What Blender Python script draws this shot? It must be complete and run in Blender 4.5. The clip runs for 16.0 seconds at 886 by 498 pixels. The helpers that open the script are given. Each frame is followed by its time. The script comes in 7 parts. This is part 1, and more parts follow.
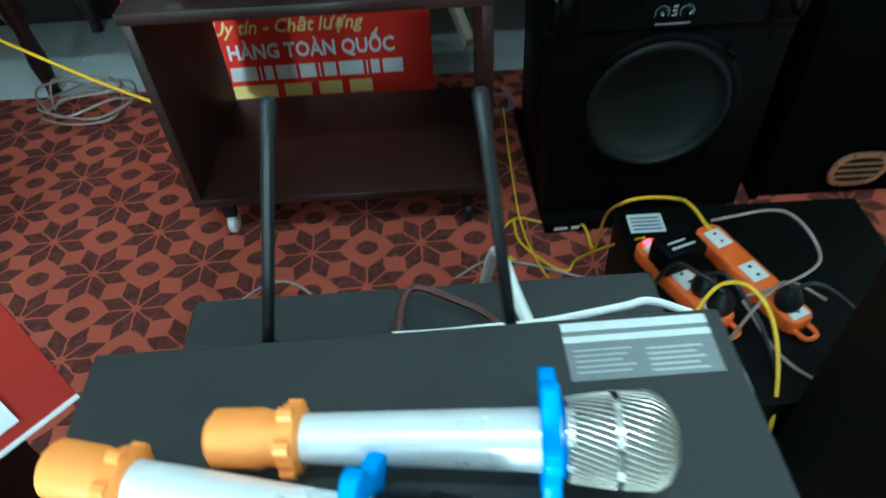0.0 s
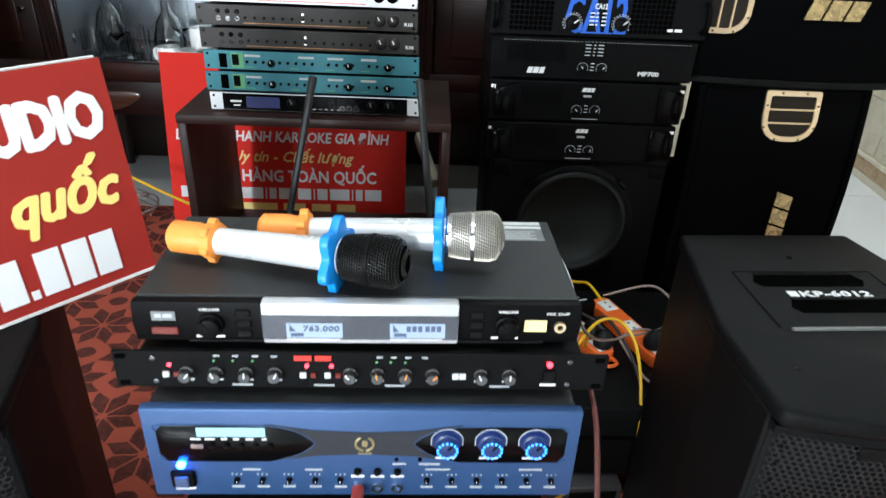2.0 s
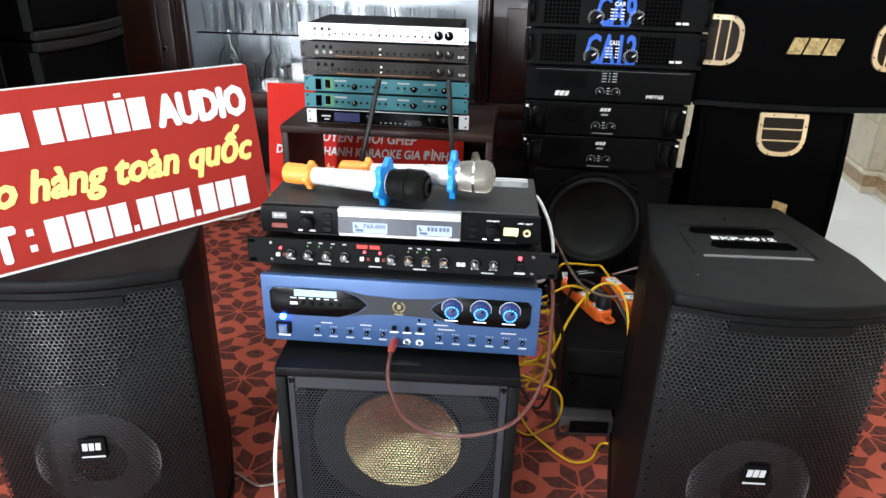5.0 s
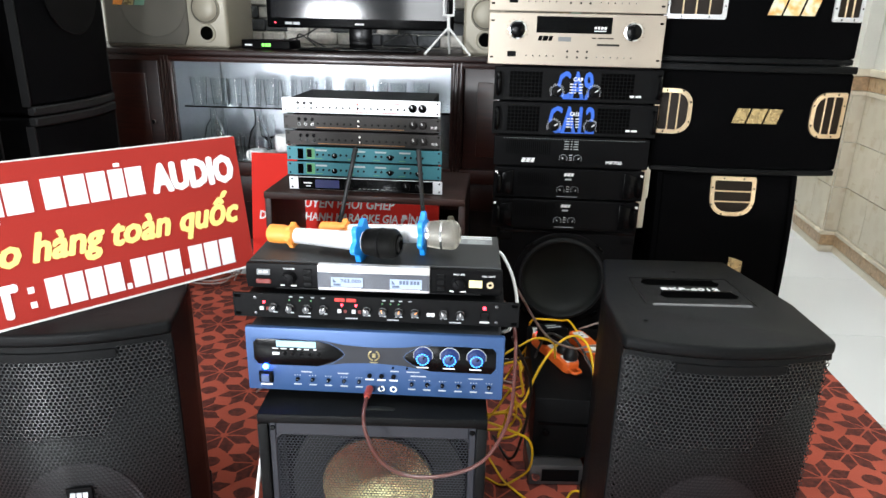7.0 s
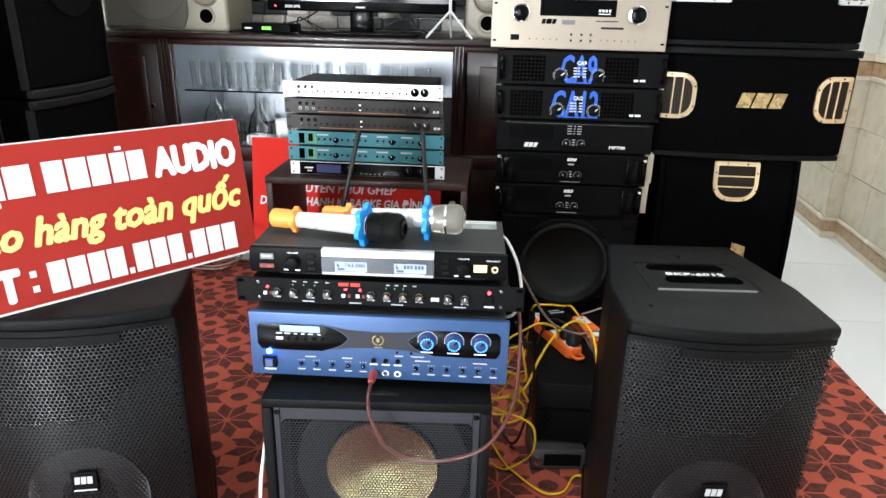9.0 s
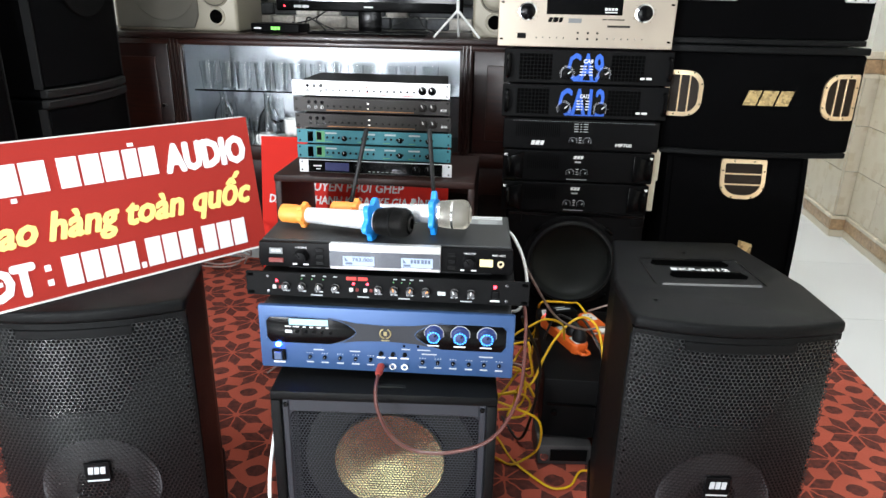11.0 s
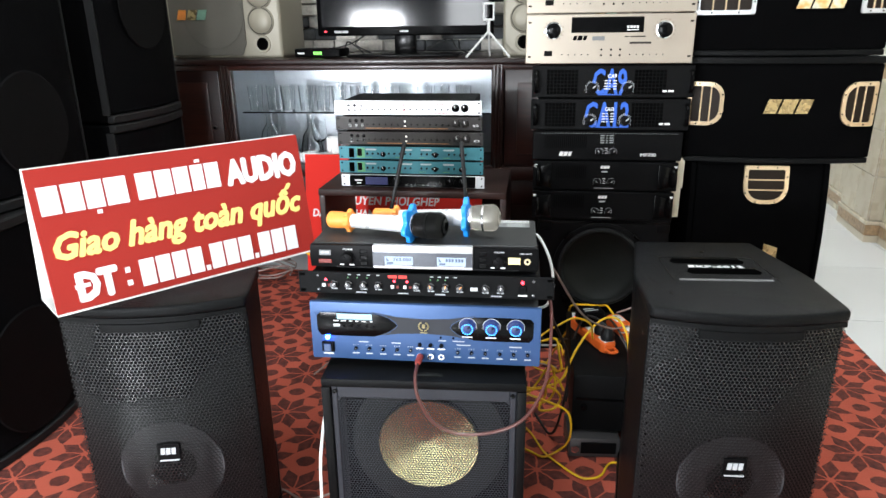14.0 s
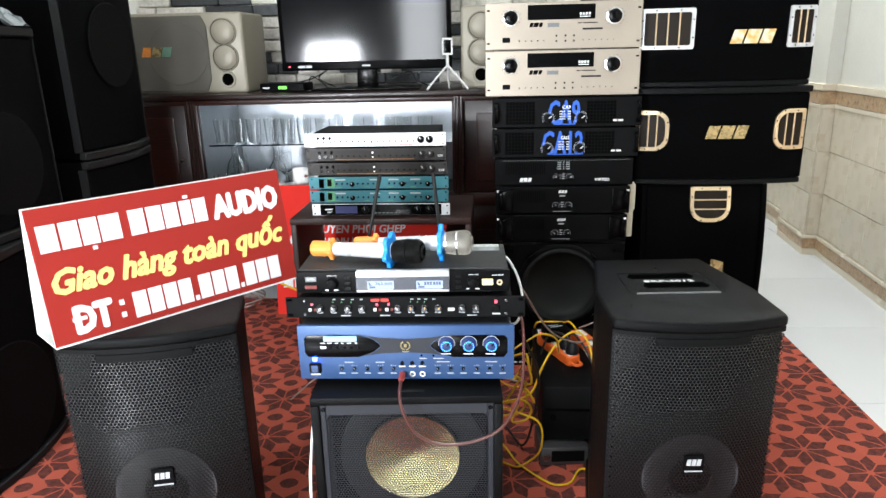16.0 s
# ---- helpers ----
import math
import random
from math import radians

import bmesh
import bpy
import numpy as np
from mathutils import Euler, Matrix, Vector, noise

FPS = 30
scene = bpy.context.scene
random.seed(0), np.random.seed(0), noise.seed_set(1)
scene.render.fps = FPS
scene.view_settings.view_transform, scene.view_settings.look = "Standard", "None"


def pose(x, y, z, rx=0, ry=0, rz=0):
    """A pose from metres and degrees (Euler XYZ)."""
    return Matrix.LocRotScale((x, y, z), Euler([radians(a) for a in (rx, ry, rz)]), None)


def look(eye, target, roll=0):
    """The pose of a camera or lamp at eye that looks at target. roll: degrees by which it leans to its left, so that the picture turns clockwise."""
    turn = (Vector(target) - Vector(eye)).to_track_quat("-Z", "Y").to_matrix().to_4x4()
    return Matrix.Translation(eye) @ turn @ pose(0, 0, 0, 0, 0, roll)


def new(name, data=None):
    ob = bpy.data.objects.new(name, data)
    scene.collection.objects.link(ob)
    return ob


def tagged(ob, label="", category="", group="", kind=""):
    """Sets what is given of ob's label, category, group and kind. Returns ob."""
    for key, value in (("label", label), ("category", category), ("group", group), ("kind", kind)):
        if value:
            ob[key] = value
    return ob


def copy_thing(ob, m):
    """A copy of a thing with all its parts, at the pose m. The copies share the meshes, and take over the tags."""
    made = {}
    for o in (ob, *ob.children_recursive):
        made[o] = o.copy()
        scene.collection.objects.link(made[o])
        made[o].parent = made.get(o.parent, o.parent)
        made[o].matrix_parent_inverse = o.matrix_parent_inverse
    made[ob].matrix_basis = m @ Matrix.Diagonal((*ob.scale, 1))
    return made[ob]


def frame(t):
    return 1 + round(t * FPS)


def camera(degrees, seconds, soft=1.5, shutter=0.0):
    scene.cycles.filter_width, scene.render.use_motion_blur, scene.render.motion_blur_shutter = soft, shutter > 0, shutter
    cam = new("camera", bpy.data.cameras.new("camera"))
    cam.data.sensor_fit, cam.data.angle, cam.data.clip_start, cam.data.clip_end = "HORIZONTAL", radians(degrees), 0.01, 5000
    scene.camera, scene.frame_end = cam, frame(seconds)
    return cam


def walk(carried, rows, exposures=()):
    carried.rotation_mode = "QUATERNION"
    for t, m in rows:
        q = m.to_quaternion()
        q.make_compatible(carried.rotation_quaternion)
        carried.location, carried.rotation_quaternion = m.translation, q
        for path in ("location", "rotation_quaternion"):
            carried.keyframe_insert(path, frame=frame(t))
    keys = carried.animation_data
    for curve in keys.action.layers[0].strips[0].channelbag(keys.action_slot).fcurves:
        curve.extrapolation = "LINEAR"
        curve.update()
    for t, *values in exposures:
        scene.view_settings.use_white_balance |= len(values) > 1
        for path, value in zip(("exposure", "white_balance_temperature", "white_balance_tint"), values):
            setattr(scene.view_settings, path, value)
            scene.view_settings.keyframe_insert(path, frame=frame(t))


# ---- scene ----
cam = camera(66.6, 16.0, shutter=0.5)
PATH = [
    (0, (0.002, -0.022, 1.039), (-0.03, 1.375, -0.392), -4.1),
    (0.5, (0.056, -0.142, 1.039), (0.009, 1.423, -0.205), -0.9),
    (1, (0.081, -0.263, 1.04), (-0.031, 1.403, -0.06), 0.9),
    (1.5, (0.07, -0.362, 1.033), (0.031, 1.37, 0.033), 1.8),
    (2, (0.027, -0.46, 1.026), (0.095, 1.297, 0.074), 2.6),
    (2.5, (0.038, -0.511, 1.019), (0.068, 1.247, 0.065), 3.0),
    (3, (0.075, -0.598, 1.026), (0.001, 1.186, 0.125), 2.7),
    (3.5, (0.121, -0.679, 1.045), (-0.061, 1.107, 0.164), 1.7),
    (6, (0.126, -0.932, 1.049), (0.003, 0.937, 0.348), 1.4),
    (6.5, (0.153, -0.95, 1.071), (0.047, 0.945, 0.441), 1.4),
    (7, (0.152, -0.958, 1.066), (0.033, 0.93, 0.417), 1.3),
    (7.5, (0.148, -0.959, 1.072), (0.029, 0.93, 0.427), 1.1),
    (8, (0.146, -0.959, 1.072), (0.014, 0.926, 0.417), 0.9),
    (8.5, (0.141, -0.954, 1.061), (0.004, 0.92, 0.376), 1.6),
    (9, (0.143, -0.953, 1.061), (0.028, 0.922, 0.373), 1.4),
    (11.5, (0.151, -0.972, 1.056), (0.004, 0.901, 0.37), 1.0),
    (12, (0.156, -0.971, 1.057), (0.013, 0.901, 0.37), 0.5),
    (12.5, (0.151, -0.969, 1.058), (-0.004, 0.904, 0.374), 0.4),
    (13, (0.141, -0.983, 1.048), (-0.055, 0.879, 0.344), 0.5),
    (13.5, (0.15, -1.028, 1.066), (-0.082, 0.842, 0.395), -0.2),
    (14, (0.167, -1.091, 1.067), (-0.084, 0.788, 0.429), -0.7),
    (14.5, (0.176, -1.165, 1.081), (-0.082, 0.721, 0.465), -0.8),
    (15, (0.18, -1.187, 1.089), (-0.078, 0.709, 0.506), -1.1),
    (15.5, (0.164, -1.188, 1.092), (0.001, 0.719, 0.509), -0.7),
    (16, (0.137, -1.191, 1.098), (0.013, 0.722, 0.527), -1.3),
]
walk(cam, [(t, look(eye, target, roll)) for t, eye, target, roll in PATH], [(0, -0.06, 4900, -20), (0.5, -0.2, 5300, -11), (1, -0.18, 5750, -2), (2, -0.12, 6150, 9), (3.5, 0.02, 6450, 13), (6, 0.12, 6450, 13), (16, 0.15, 6400, 13)])

# ---- world and lamps ----
world = bpy.data.worlds.new("world")
scene.world = world
world.use_nodes = True
wn = world.node_tree.nodes
sky = wn.new("ShaderNodeTexSky")
sky.sky_type = "NISHITA"
sky.sun_disc = False
sky.sun_elevation, sky.sun_rotation = radians(40), radians(200)
world.node_tree.links.new(sky.outputs["Color"], wn["Background"].inputs["Color"])
wn["Background"].inputs["Strength"].default_value = 0.08


def area_lamp(name, m, sx, sy, watts, colour):
    data = bpy.data.lights.new(name, "AREA")
    data.shape, data.size, data.size_y = "RECTANGLE", sx, sy
    data.energy, data.color = watts, colour
    ob = new(name, data)
    ob.matrix_world = m
    return ob


# daylight through the doorway and the opening in the unseen street front behind the camera, and two added ceiling tubes
area_lamp("opening_daylight", look((-1.5, -2.67, 0.94), (-0.7, 0.5, 0.4)), 0.5, 0.44, 112, (0.92, 0.97, 1.0))
area_lamp("doorway_daylight", look((-0.525, -2.67, 0.95), (-0.35, 0.5, 0.6)), 0.43, 1.86, 50, (0.92, 0.98, 1.0))
area_lamp("ceiling_tube_light", look((0.1, -0.25, 2.83), (0.1, -0.25, 0.0)), 1.2, 0.09, 28, (0.88, 0.97, 1.0))
area_lamp("ceiling_tube_light", look((1.35, 2.6, 2.83), (1.35, 2.6, 0.0)), 1.2, 0.09, 46, (0.92, 0.98, 1.0))


# ---- materials ----
def mat(name, col, rough=0.5, metal=0.0, var=0.12, scale=30.0, bump=0.05, bscale=350.0, coat=0.0, spec=0.5, rvar=0.08, rand=0.0):
    """Painted, moulded or bare surface: a base colour with broad stains and fine grain, uneven gloss and fine relief."""
    m = bpy.data.materials.new(name)
    m.use_nodes = True
    n, l = m.node_tree.nodes, m.node_tree.links
    b = n["Principled BSDF"]
    b.inputs["Metallic"].default_value = metal
    b.inputs["Specular IOR Level"].default_value = spec
    b.inputs["Coat Weight"].default_value = coat
    tc = n.new("ShaderNodeTexCoord")
    broad, fine = n.new("ShaderNodeTexNoise"), n.new("ShaderNodeTexNoise")
    broad.inputs["Scale"].default_value, broad.inputs["Detail"].default_value = scale * 0.25, 5
    fine.inputs["Scale"].default_value, fine.inputs["Detail"].default_value = bscale, 3
    for t in (broad, fine):
        l.new(tc.outputs["Object"], t.inputs["Vector"])
    add = n.new("ShaderNodeMath")
    add.operation = "ADD"
    l.new(broad.outputs["Fac"], add.inputs[0])
    l.new(fine.outputs["Fac"], add.inputs[1])
    ramp = n.new("ShaderNodeMapRange")
    ramp.inputs["From Min"].default_value, ramp.inputs["From Max"].default_value = 0.6, 1.4
    ramp.inputs["To Min"].default_value, ramp.inputs["To Max"].default_value = 1 - var, 1 + var
    l.new(add.outputs[0], ramp.inputs["Value"])
    src = ramp.outputs[0]
    if rand:
        info, rr, mul = n.new("ShaderNodeObjectInfo"), n.new("ShaderNodeMapRange"), n.new("ShaderNodeMath")
        rr.inputs["To Min"].default_value, rr.inputs["To Max"].default_value = 1 - rand, 1 + rand
        l.new(info.outputs["Random"], rr.inputs["Value"])
        mul.operation = "MULTIPLY"
        l.new(src, mul.inputs[0])
        l.new(rr.outputs[0], mul.inputs[1])
        src = mul.outputs[0]
    mix = n.new("ShaderNodeVectorMath")
    mix.operation = "SCALE"
    mix.inputs[0].default_value = col
    l.new(src, mix.inputs["Scale"])
    l.new(mix.outputs[0], b.inputs["Base Color"])
    rg = n.new("ShaderNodeMapRange")
    rg.inputs["To Min"].default_value, rg.inputs["To Max"].default_value = max(0.02, rough - rvar), min(1, rough + rvar)
    l.new(broad.outputs["Fac"], rg.inputs["Value"])
    l.new(rg.outputs[0], b.inputs["Roughness"])
    if bump:
        bp = n.new("ShaderNodeBump")
        bp.inputs["Strength"].default_value, bp.inputs["Distance"].default_value = bump, 0.002
        l.new(fine.outputs["Fac"], bp.inputs["Height"])
        l.new(bp.outputs[0], b.inputs["Normal"])
    return m


def glow(name, col, strength, base=(0.02, 0.02, 0.02)):
    m = mat(name, base, 0.4, var=0.02, bump=0)
    b = m.node_tree.nodes["Principled BSDF"]
    b.inputs["Emission Color"].default_value = (*col, 1)
    b.inputs["Emission Strength"].default_value = strength
    return m


def glass(name, col=(1, 1, 1), rough=0.02, ior=1.45, coat=0.0):
    m = bpy.data.materials.new(name)
    m.use_nodes = True
    b = m.node_tree.nodes["Principled BSDF"]
    b.inputs["Base Color"].default_value = (*col, 1)
    b.inputs["Transmission Weight"].default_value = 1
    b.inputs["Roughness"].default_value = rough
    b.inputs["IOR"].default_value = ior
    b.inputs["Coat Weight"].default_value = coat
    return m


def calc(nodes, links, op, a, b=None, clamp=False):
    node = nodes.new("ShaderNodeMath")
    node.operation, node.use_clamp = op, clamp
    for i, v in enumerate((a, b)):
        if v is None:
            continue
        if isinstance(v, (int, float)):
            node.inputs[i].default_value = v
        else:
            links.new(v, node.inputs[i])
    return node.outputs[0]


def carpet_material(px=0.2365, py=0.2255):
    """Red printed carpet: rows of dark eight-petalled stars, set in quincunx, with a rounded lozenge between each four."""
    m = mat("red_star_carpet", (0.46, 0.1, 0.062), 0.9, var=0.25, scale=18, bump=0.9, bscale=900, spec=0.15)
    n, l = m.node_tree.nodes, m.node_tree.links
    b = n["Principled BSDF"]
    base = b.inputs["Base Color"].links[0].from_socket
    tc, sep = n.new("ShaderNodeTexCoord"), n.new("ShaderNodeSeparateXYZ")
    wob = n.new("ShaderNodeTexNoise")
    wob.inputs["Scale"].default_value = 60
    l.new(tc.outputs["Object"], wob.inputs["Vector"])
    mp = n.new("ShaderNodeMapping")
    mp.inputs["Location"].default_value, mp.inputs["Rotation"].default_value = (0.603, -0.905, 0), (0, 0, radians(-3.2))
    l.new(tc.outputs["Object"], mp.inputs["Vector"])
    l.new(mp.outputs[0], sep.inputs[0])
    c = lambda op, a, bb=None: calc(n, l, op, a, bb)
    jit = c("MULTIPLY", c("SUBTRACT", wob.outputs["Fac"], 0.5), 0.035)

    def cell(ox, oy):
        u = c("SUBTRACT", c("FRACT", c("ADD", c("DIVIDE", sep.outputs["X"], px), 0.5 + ox)), 0.5)
        v = c("SUBTRACT", c("FRACT", c("ADD", c("DIVIDE", sep.outputs["Y"], py), 0.5 + oy)), 0.5)
        return c("ADD", u, jit), c("ADD", v, jit)

    def star(ox, oy):
        u, v = cell(ox, oy)
        r = c("SQRT", c("ADD", c("MULTIPLY", u, u), c("MULTIPLY", v, v)))
        q = math.pi / 4
        f = c("SUBTRACT", c("MULTIPLY", c("FRACT", c("DIVIDE", c("ADD", c("ARCTAN2", v, u), math.pi * 2), q)), q), q / 2)
        x, y = c("MULTIPLY", r, c("COSINE", f)), c("MULTIPLY", r, c("SINE", f))
        inner = c("SUBTRACT", c("MULTIPLY", x, 0.414), 0.01)
        outer = c("MULTIPLY", c("SUBTRACT", 0.372, x), 0.56)
        return c("MULTIPLY", c("LESS_THAN", c("ABSOLUTE", y), c("MINIMUM", inner, outer)), c("GREATER_THAN", x, 0.045))

    def lozenge(ox, oy):
        u, v = cell(ox, oy)
        d = c("ADD", c("POWER", c("DIVIDE", c("ABSOLUTE", u), 0.104), 1.8), c("POWER", c("DIVIDE", c("ABSOLUTE", v), 0.092), 1.8))
        return c("LESS_THAN", d, 1.0)

    s = c("MAXIMUM", c("MAXIMUM", star(0.0, 0.0), star(0.5, 0.5)), c("MAXIMUM", lozenge(0.5, 0.0), lozenge(0.0, 0.5)))
    worn = c("MULTIPLY", s, c("ADD", 0.55, c("MULTIPLY", wob.outputs["Fac"], 0.7)))
    mix = n.new("ShaderNodeMix")
    mix.data_type = "RGBA"
    l.new(worn, mix.inputs["Factor"])
    l.new(base, mix.inputs["A"])
    mix.inputs["B"].default_value = (0.085, 0.03, 0.026, 1)
    l.new(mix.outputs["Result"], b.inputs["Base Color"])
    return m


def wood_material(name, dark, light, rough=0.28, coat=0.5):
    m = mat(name, dark, rough, var=0.2, scale=10, bump=0.03, coat=coat)
    n, l = m.node_tree.nodes, m.node_tree.links
    b = n["Principled BSDF"]
    tc, mp, nz = n.new("ShaderNodeTexCoord"), n.new("ShaderNodeMapping"), n.new("ShaderNodeTexNoise")
    mp.inputs["Scale"].default_value = (3, 40, 40)
    nz.inputs["Scale"].default_value, nz.inputs["Detail"].default_value, nz.inputs["Distortion"].default_value = 1.5, 6, 1.2
    l.new(tc.outputs["Object"], mp.inputs["Vector"])
    l.new(mp.outputs[0], nz.inputs["Vector"])
    cr = n.new("ShaderNodeValToRGB")
    cr.color_ramp.elements[0].color, cr.color_ramp.elements[1].color = (*dark, 1), (*light, 1)
    cr.color_ramp.elements[0].position, cr.color_ramp.elements[1].position = 0.35, 0.7
    l.new(nz.outputs["Fac"], cr.inputs["Fac"])
    l.new(cr.outputs[0], b.inputs["Base Color"])
    return m


def wall_tile_material(name, pale, blot):
    """Glazed wall tile printed with a soft patchwork of small cream and tan squares."""
    m = mat(name, pale, 0.22, var=0.05, scale=12, bump=0.02)
    n, l = m.node_tree.nodes, m.node_tree.links
    b = n["Principled BSDF"]
    base = b.inputs["Base Color"].links[0].from_socket
    tc, v = n.new("ShaderNodeTexCoord"), n.new("ShaderNodeTexVoronoi")
    v.distance, v.inputs["Scale"].default_value, v.inputs["Randomness"].default_value = "CHEBYCHEV", 21, 0.55
    wp, ad = n.new("ShaderNodeTexNoise"), n.new("ShaderNodeMixRGB")
    wp.inputs["Scale"].default_value, ad.inputs[0].default_value = 40, 0.012
    l.new(tc.outputs["Object"], wp.inputs["Vector"])
    l.new(tc.outputs["Object"], ad.inputs[1])
    l.new(wp.outputs["Color"], ad.inputs[2])
    l.new(ad.outputs[0], v.inputs["Vector"])
    sep, edge, tone = n.new("ShaderNodeSeparateColor"), n.new("ShaderNodeMapRange"), n.new("ShaderNodeMapRange")
    l.new(v.outputs["Color"], sep.inputs[0])
    tone.inputs["From Min"].default_value, tone.inputs["From Max"].default_value = 0.5, 0.95
    tone.inputs["To Min"].default_value, tone.inputs["To Max"].default_value = 0.0, 0.75
    l.new(sep.outputs[0], tone.inputs["Value"])
    edge.inputs["From Min"].default_value, edge.inputs["From Max"].default_value = 0.3, 0.55
    edge.inputs["To Min"].default_value, edge.inputs["To Max"].default_value = 1.0, 0.15
    l.new(v.outputs["Distance"], edge.inputs["Value"])
    fac = calc(n, l, "MULTIPLY", tone.outputs[0], edge.outputs[0])
    mix = n.new("ShaderNodeMix")
    mix.data_type = "RGBA"
    l.new(fac, mix.inputs["Factor"])
    l.new(base, mix.inputs["A"])
    mix.inputs["B"].default_value = (*blot, 1)
    l.new(mix.outputs["Result"], b.inputs["Base Color"])
    return m


def foil_material(name):
    """Holographic foil: bands of hue along the letters on bright metal."""
    m = mat(name, (0.8, 0.75, 0.5), 0.3, 0.35, bump=0)
    n, l = m.node_tree.nodes, m.node_tree.links
    b = n["Principled BSDF"]
    tc, nz, cr = n.new("ShaderNodeTexCoord"), n.new("ShaderNodeTexNoise"), n.new("ShaderNodeValToRGB")
    nz.inputs["Scale"].default_value = 32
    l.new(tc.outputs["Object"], nz.inputs["Vector"])
    e = cr.color_ramp.elements
    e[0].position, e[0].color = 0.3, (0.9, 0.3, 0.05, 1)
    e[1].position, e[1].color = 0.7, (0.45, 0.5, 0.4, 1)
    for p, col in ((0.42, (0.8, 0.5, 0.2, 1)), (0.5, (0.75, 0.62, 0.38, 1)), (0.58, (0.85, 0.78, 0.6, 1))):
        e.new(p).color = col
    l.new(nz.outputs["Fac"], cr.inputs["Fac"])
    l.new(cr.outputs[0], b.inputs["Base Color"])
    return m


CARPET = carpet_material()
GRILLE_FOAM = mat("black_grille_foam", (0.004, 0.0042, 0.0046), 0.8, var=0.3, bump=0.5, spec=0.2)
RIM_GREY = mat("worn_grey_speaker_edge", (0.006, 0.0063, 0.0068), 0.6, var=0.5, scale=90, bump=0.4, bscale=300, spec=0.3)
DARK_CHROME = mat("dark_chrome_knob", (0.12, 0.12, 0.125), 0.22, 0.8, var=0.1, bump=0)
FOIL_ORANGE = mat("orange_foil", (0.85, 0.3, 0.06), 0.3, 0.4, var=0.25, scale=120, bump=0)
FOIL_GOLD = mat("gold_foil", (0.46, 0.35, 0.17), 0.28, 0.6, var=0.6, scale=140, bump=0)
FOIL_GREEN = mat("green_foil", (0.22, 0.42, 0.32), 0.3, 0.4, var=0.25, scale=120, bump=0)
FLOOR_TILE = mat("white_floor_tile", (0.72, 0.74, 0.74), 0.14, var=0.05, scale=8, bump=0.01, rand=0.03)
GROUT = mat("grout", (0.35, 0.34, 0.32), 0.8)
WALL_PAINT = mat("cream_wall_paint", (0.7, 0.69, 0.63), 0.75, var=0.04, bump=0.1, bscale=120)
CEIL_PAINT = mat("white_ceiling_paint", (0.8, 0.8, 0.78), 0.8, var=0.03)
WALL_TILE = wall_tile_material("beige_leaf_wall_tile", (0.68, 0.61, 0.48), (0.5, 0.39, 0.24))
BAND_TILE = mat("brown_relief_border_tile", (0.45, 0.3, 0.17), 0.3, var=0.35, scale=160, bump=0.5, bscale=90)
PALE_TRIM = mat("cream_trim_tile", (0.74, 0.66, 0.52), 0.25, var=0.08)
STONE_LIGHT = mat("pale_ledge_stone", (0.6, 0.57, 0.52), 0.8, var=0.3, scale=60, bump=0.8, bscale=70, rand=0.25)
STONE_DARK = mat("slate_ledge_stone", (0.07, 0.075, 0.08), 0.7, var=0.4, scale=60, bump=0.8, bscale=70, rand=0.4)
WOOD = wood_material("dark_lacquered_wood", (0.007, 0.0022, 0.0016), (0.02, 0.0055, 0.004), 0.32, 0.12)
PRINT_GREY = mat("grey_panel_print", (0.42, 0.44, 0.46), 0.5, var=0.02, bump=0)
LID_BLACK = mat("charcoal_painted_steel_lid", (0.02, 0.0215, 0.0225), 0.5, var=0.15, bump=0.25, bscale=800, spec=0.35)
BOX_WOOD = wood_material("red_brown_box_wood", (0.012, 0.0035, 0.002), (0.035, 0.009, 0.0055), 0.48, 0.06)
# grey of the unseen front wall, picked to keep reflections dark
FRONT_GREY = mat("grey_unseen_front", (0.16, 0.17, 0.17), 0.6, var=0.15)
WOOD_RED = wood_material("red_brown_lacquered_wood", (0.011, 0.003, 0.0019), (0.033, 0.008, 0.0046), 0.32, 0.12)
WOOD_INSIDE = wood_material("brown_inside_wood", (0.014, 0.006, 0.004), (0.03, 0.011, 0.007), 0.4, 0.1)
BLACK_PAINT = mat("black_speckled_speaker_paint", (0.0042, 0.0045, 0.0047), 0.36, var=0.35, bump=0.4, bscale=700, spec=0.075)
BLACK_FELT = mat("black_carpet_covering", (0.002, 0.002, 0.0022), 0.95, var=0.3, bump=0.8, bscale=900, spec=0.02)
BLACK_METAL = mat("black_powder_coated_metal", (0.0032, 0.0033, 0.0035), 0.5, var=0.15, bump=0.2, bscale=800, spec=0.08)
BLACK_GLOSS = mat("black_gloss_plastic", (0.002, 0.002, 0.0022), 0.2, var=0.1, bump=0, spec=0.13)
BLACK_PLASTIC = mat("black_moulded_plastic", (0.0025, 0.0025, 0.0028), 0.45, var=0.15, spec=0.07)
RUBBER = mat("black_rubber", (0.007, 0.0075, 0.008), 0.5, spec=0.3)
GRILLE = mat("black_perforated_steel", (0.005, 0.0052, 0.0058), 0.28, 0.0, var=0.4, scale=12, bump=0.05, spec=0.35)
# near-black that paints the shade of holes and slots; also plain black foam
FOAM_HOLE_SHADE = mat("black_foam_and_painted_hole_shade", (0.0015, 0.0015, 0.0015), 0.95, var=0.1, spec=0.0)
CONE_GREY = mat("grey_paper_cone", (0.045, 0.045, 0.048), 0.7, var=0.15, spec=0.15)
CONE_BLACK = mat("black_paper_cone", (0.009, 0.0105, 0.0095), 0.55, var=0.2, bump=0.2, spec=0.2)
GREY_BAFFLE = mat("blue_grey_baffle_paint", (0.022, 0.024, 0.03), 0.5, var=0.2, bump=0.3, bscale=600, spec=0.3)
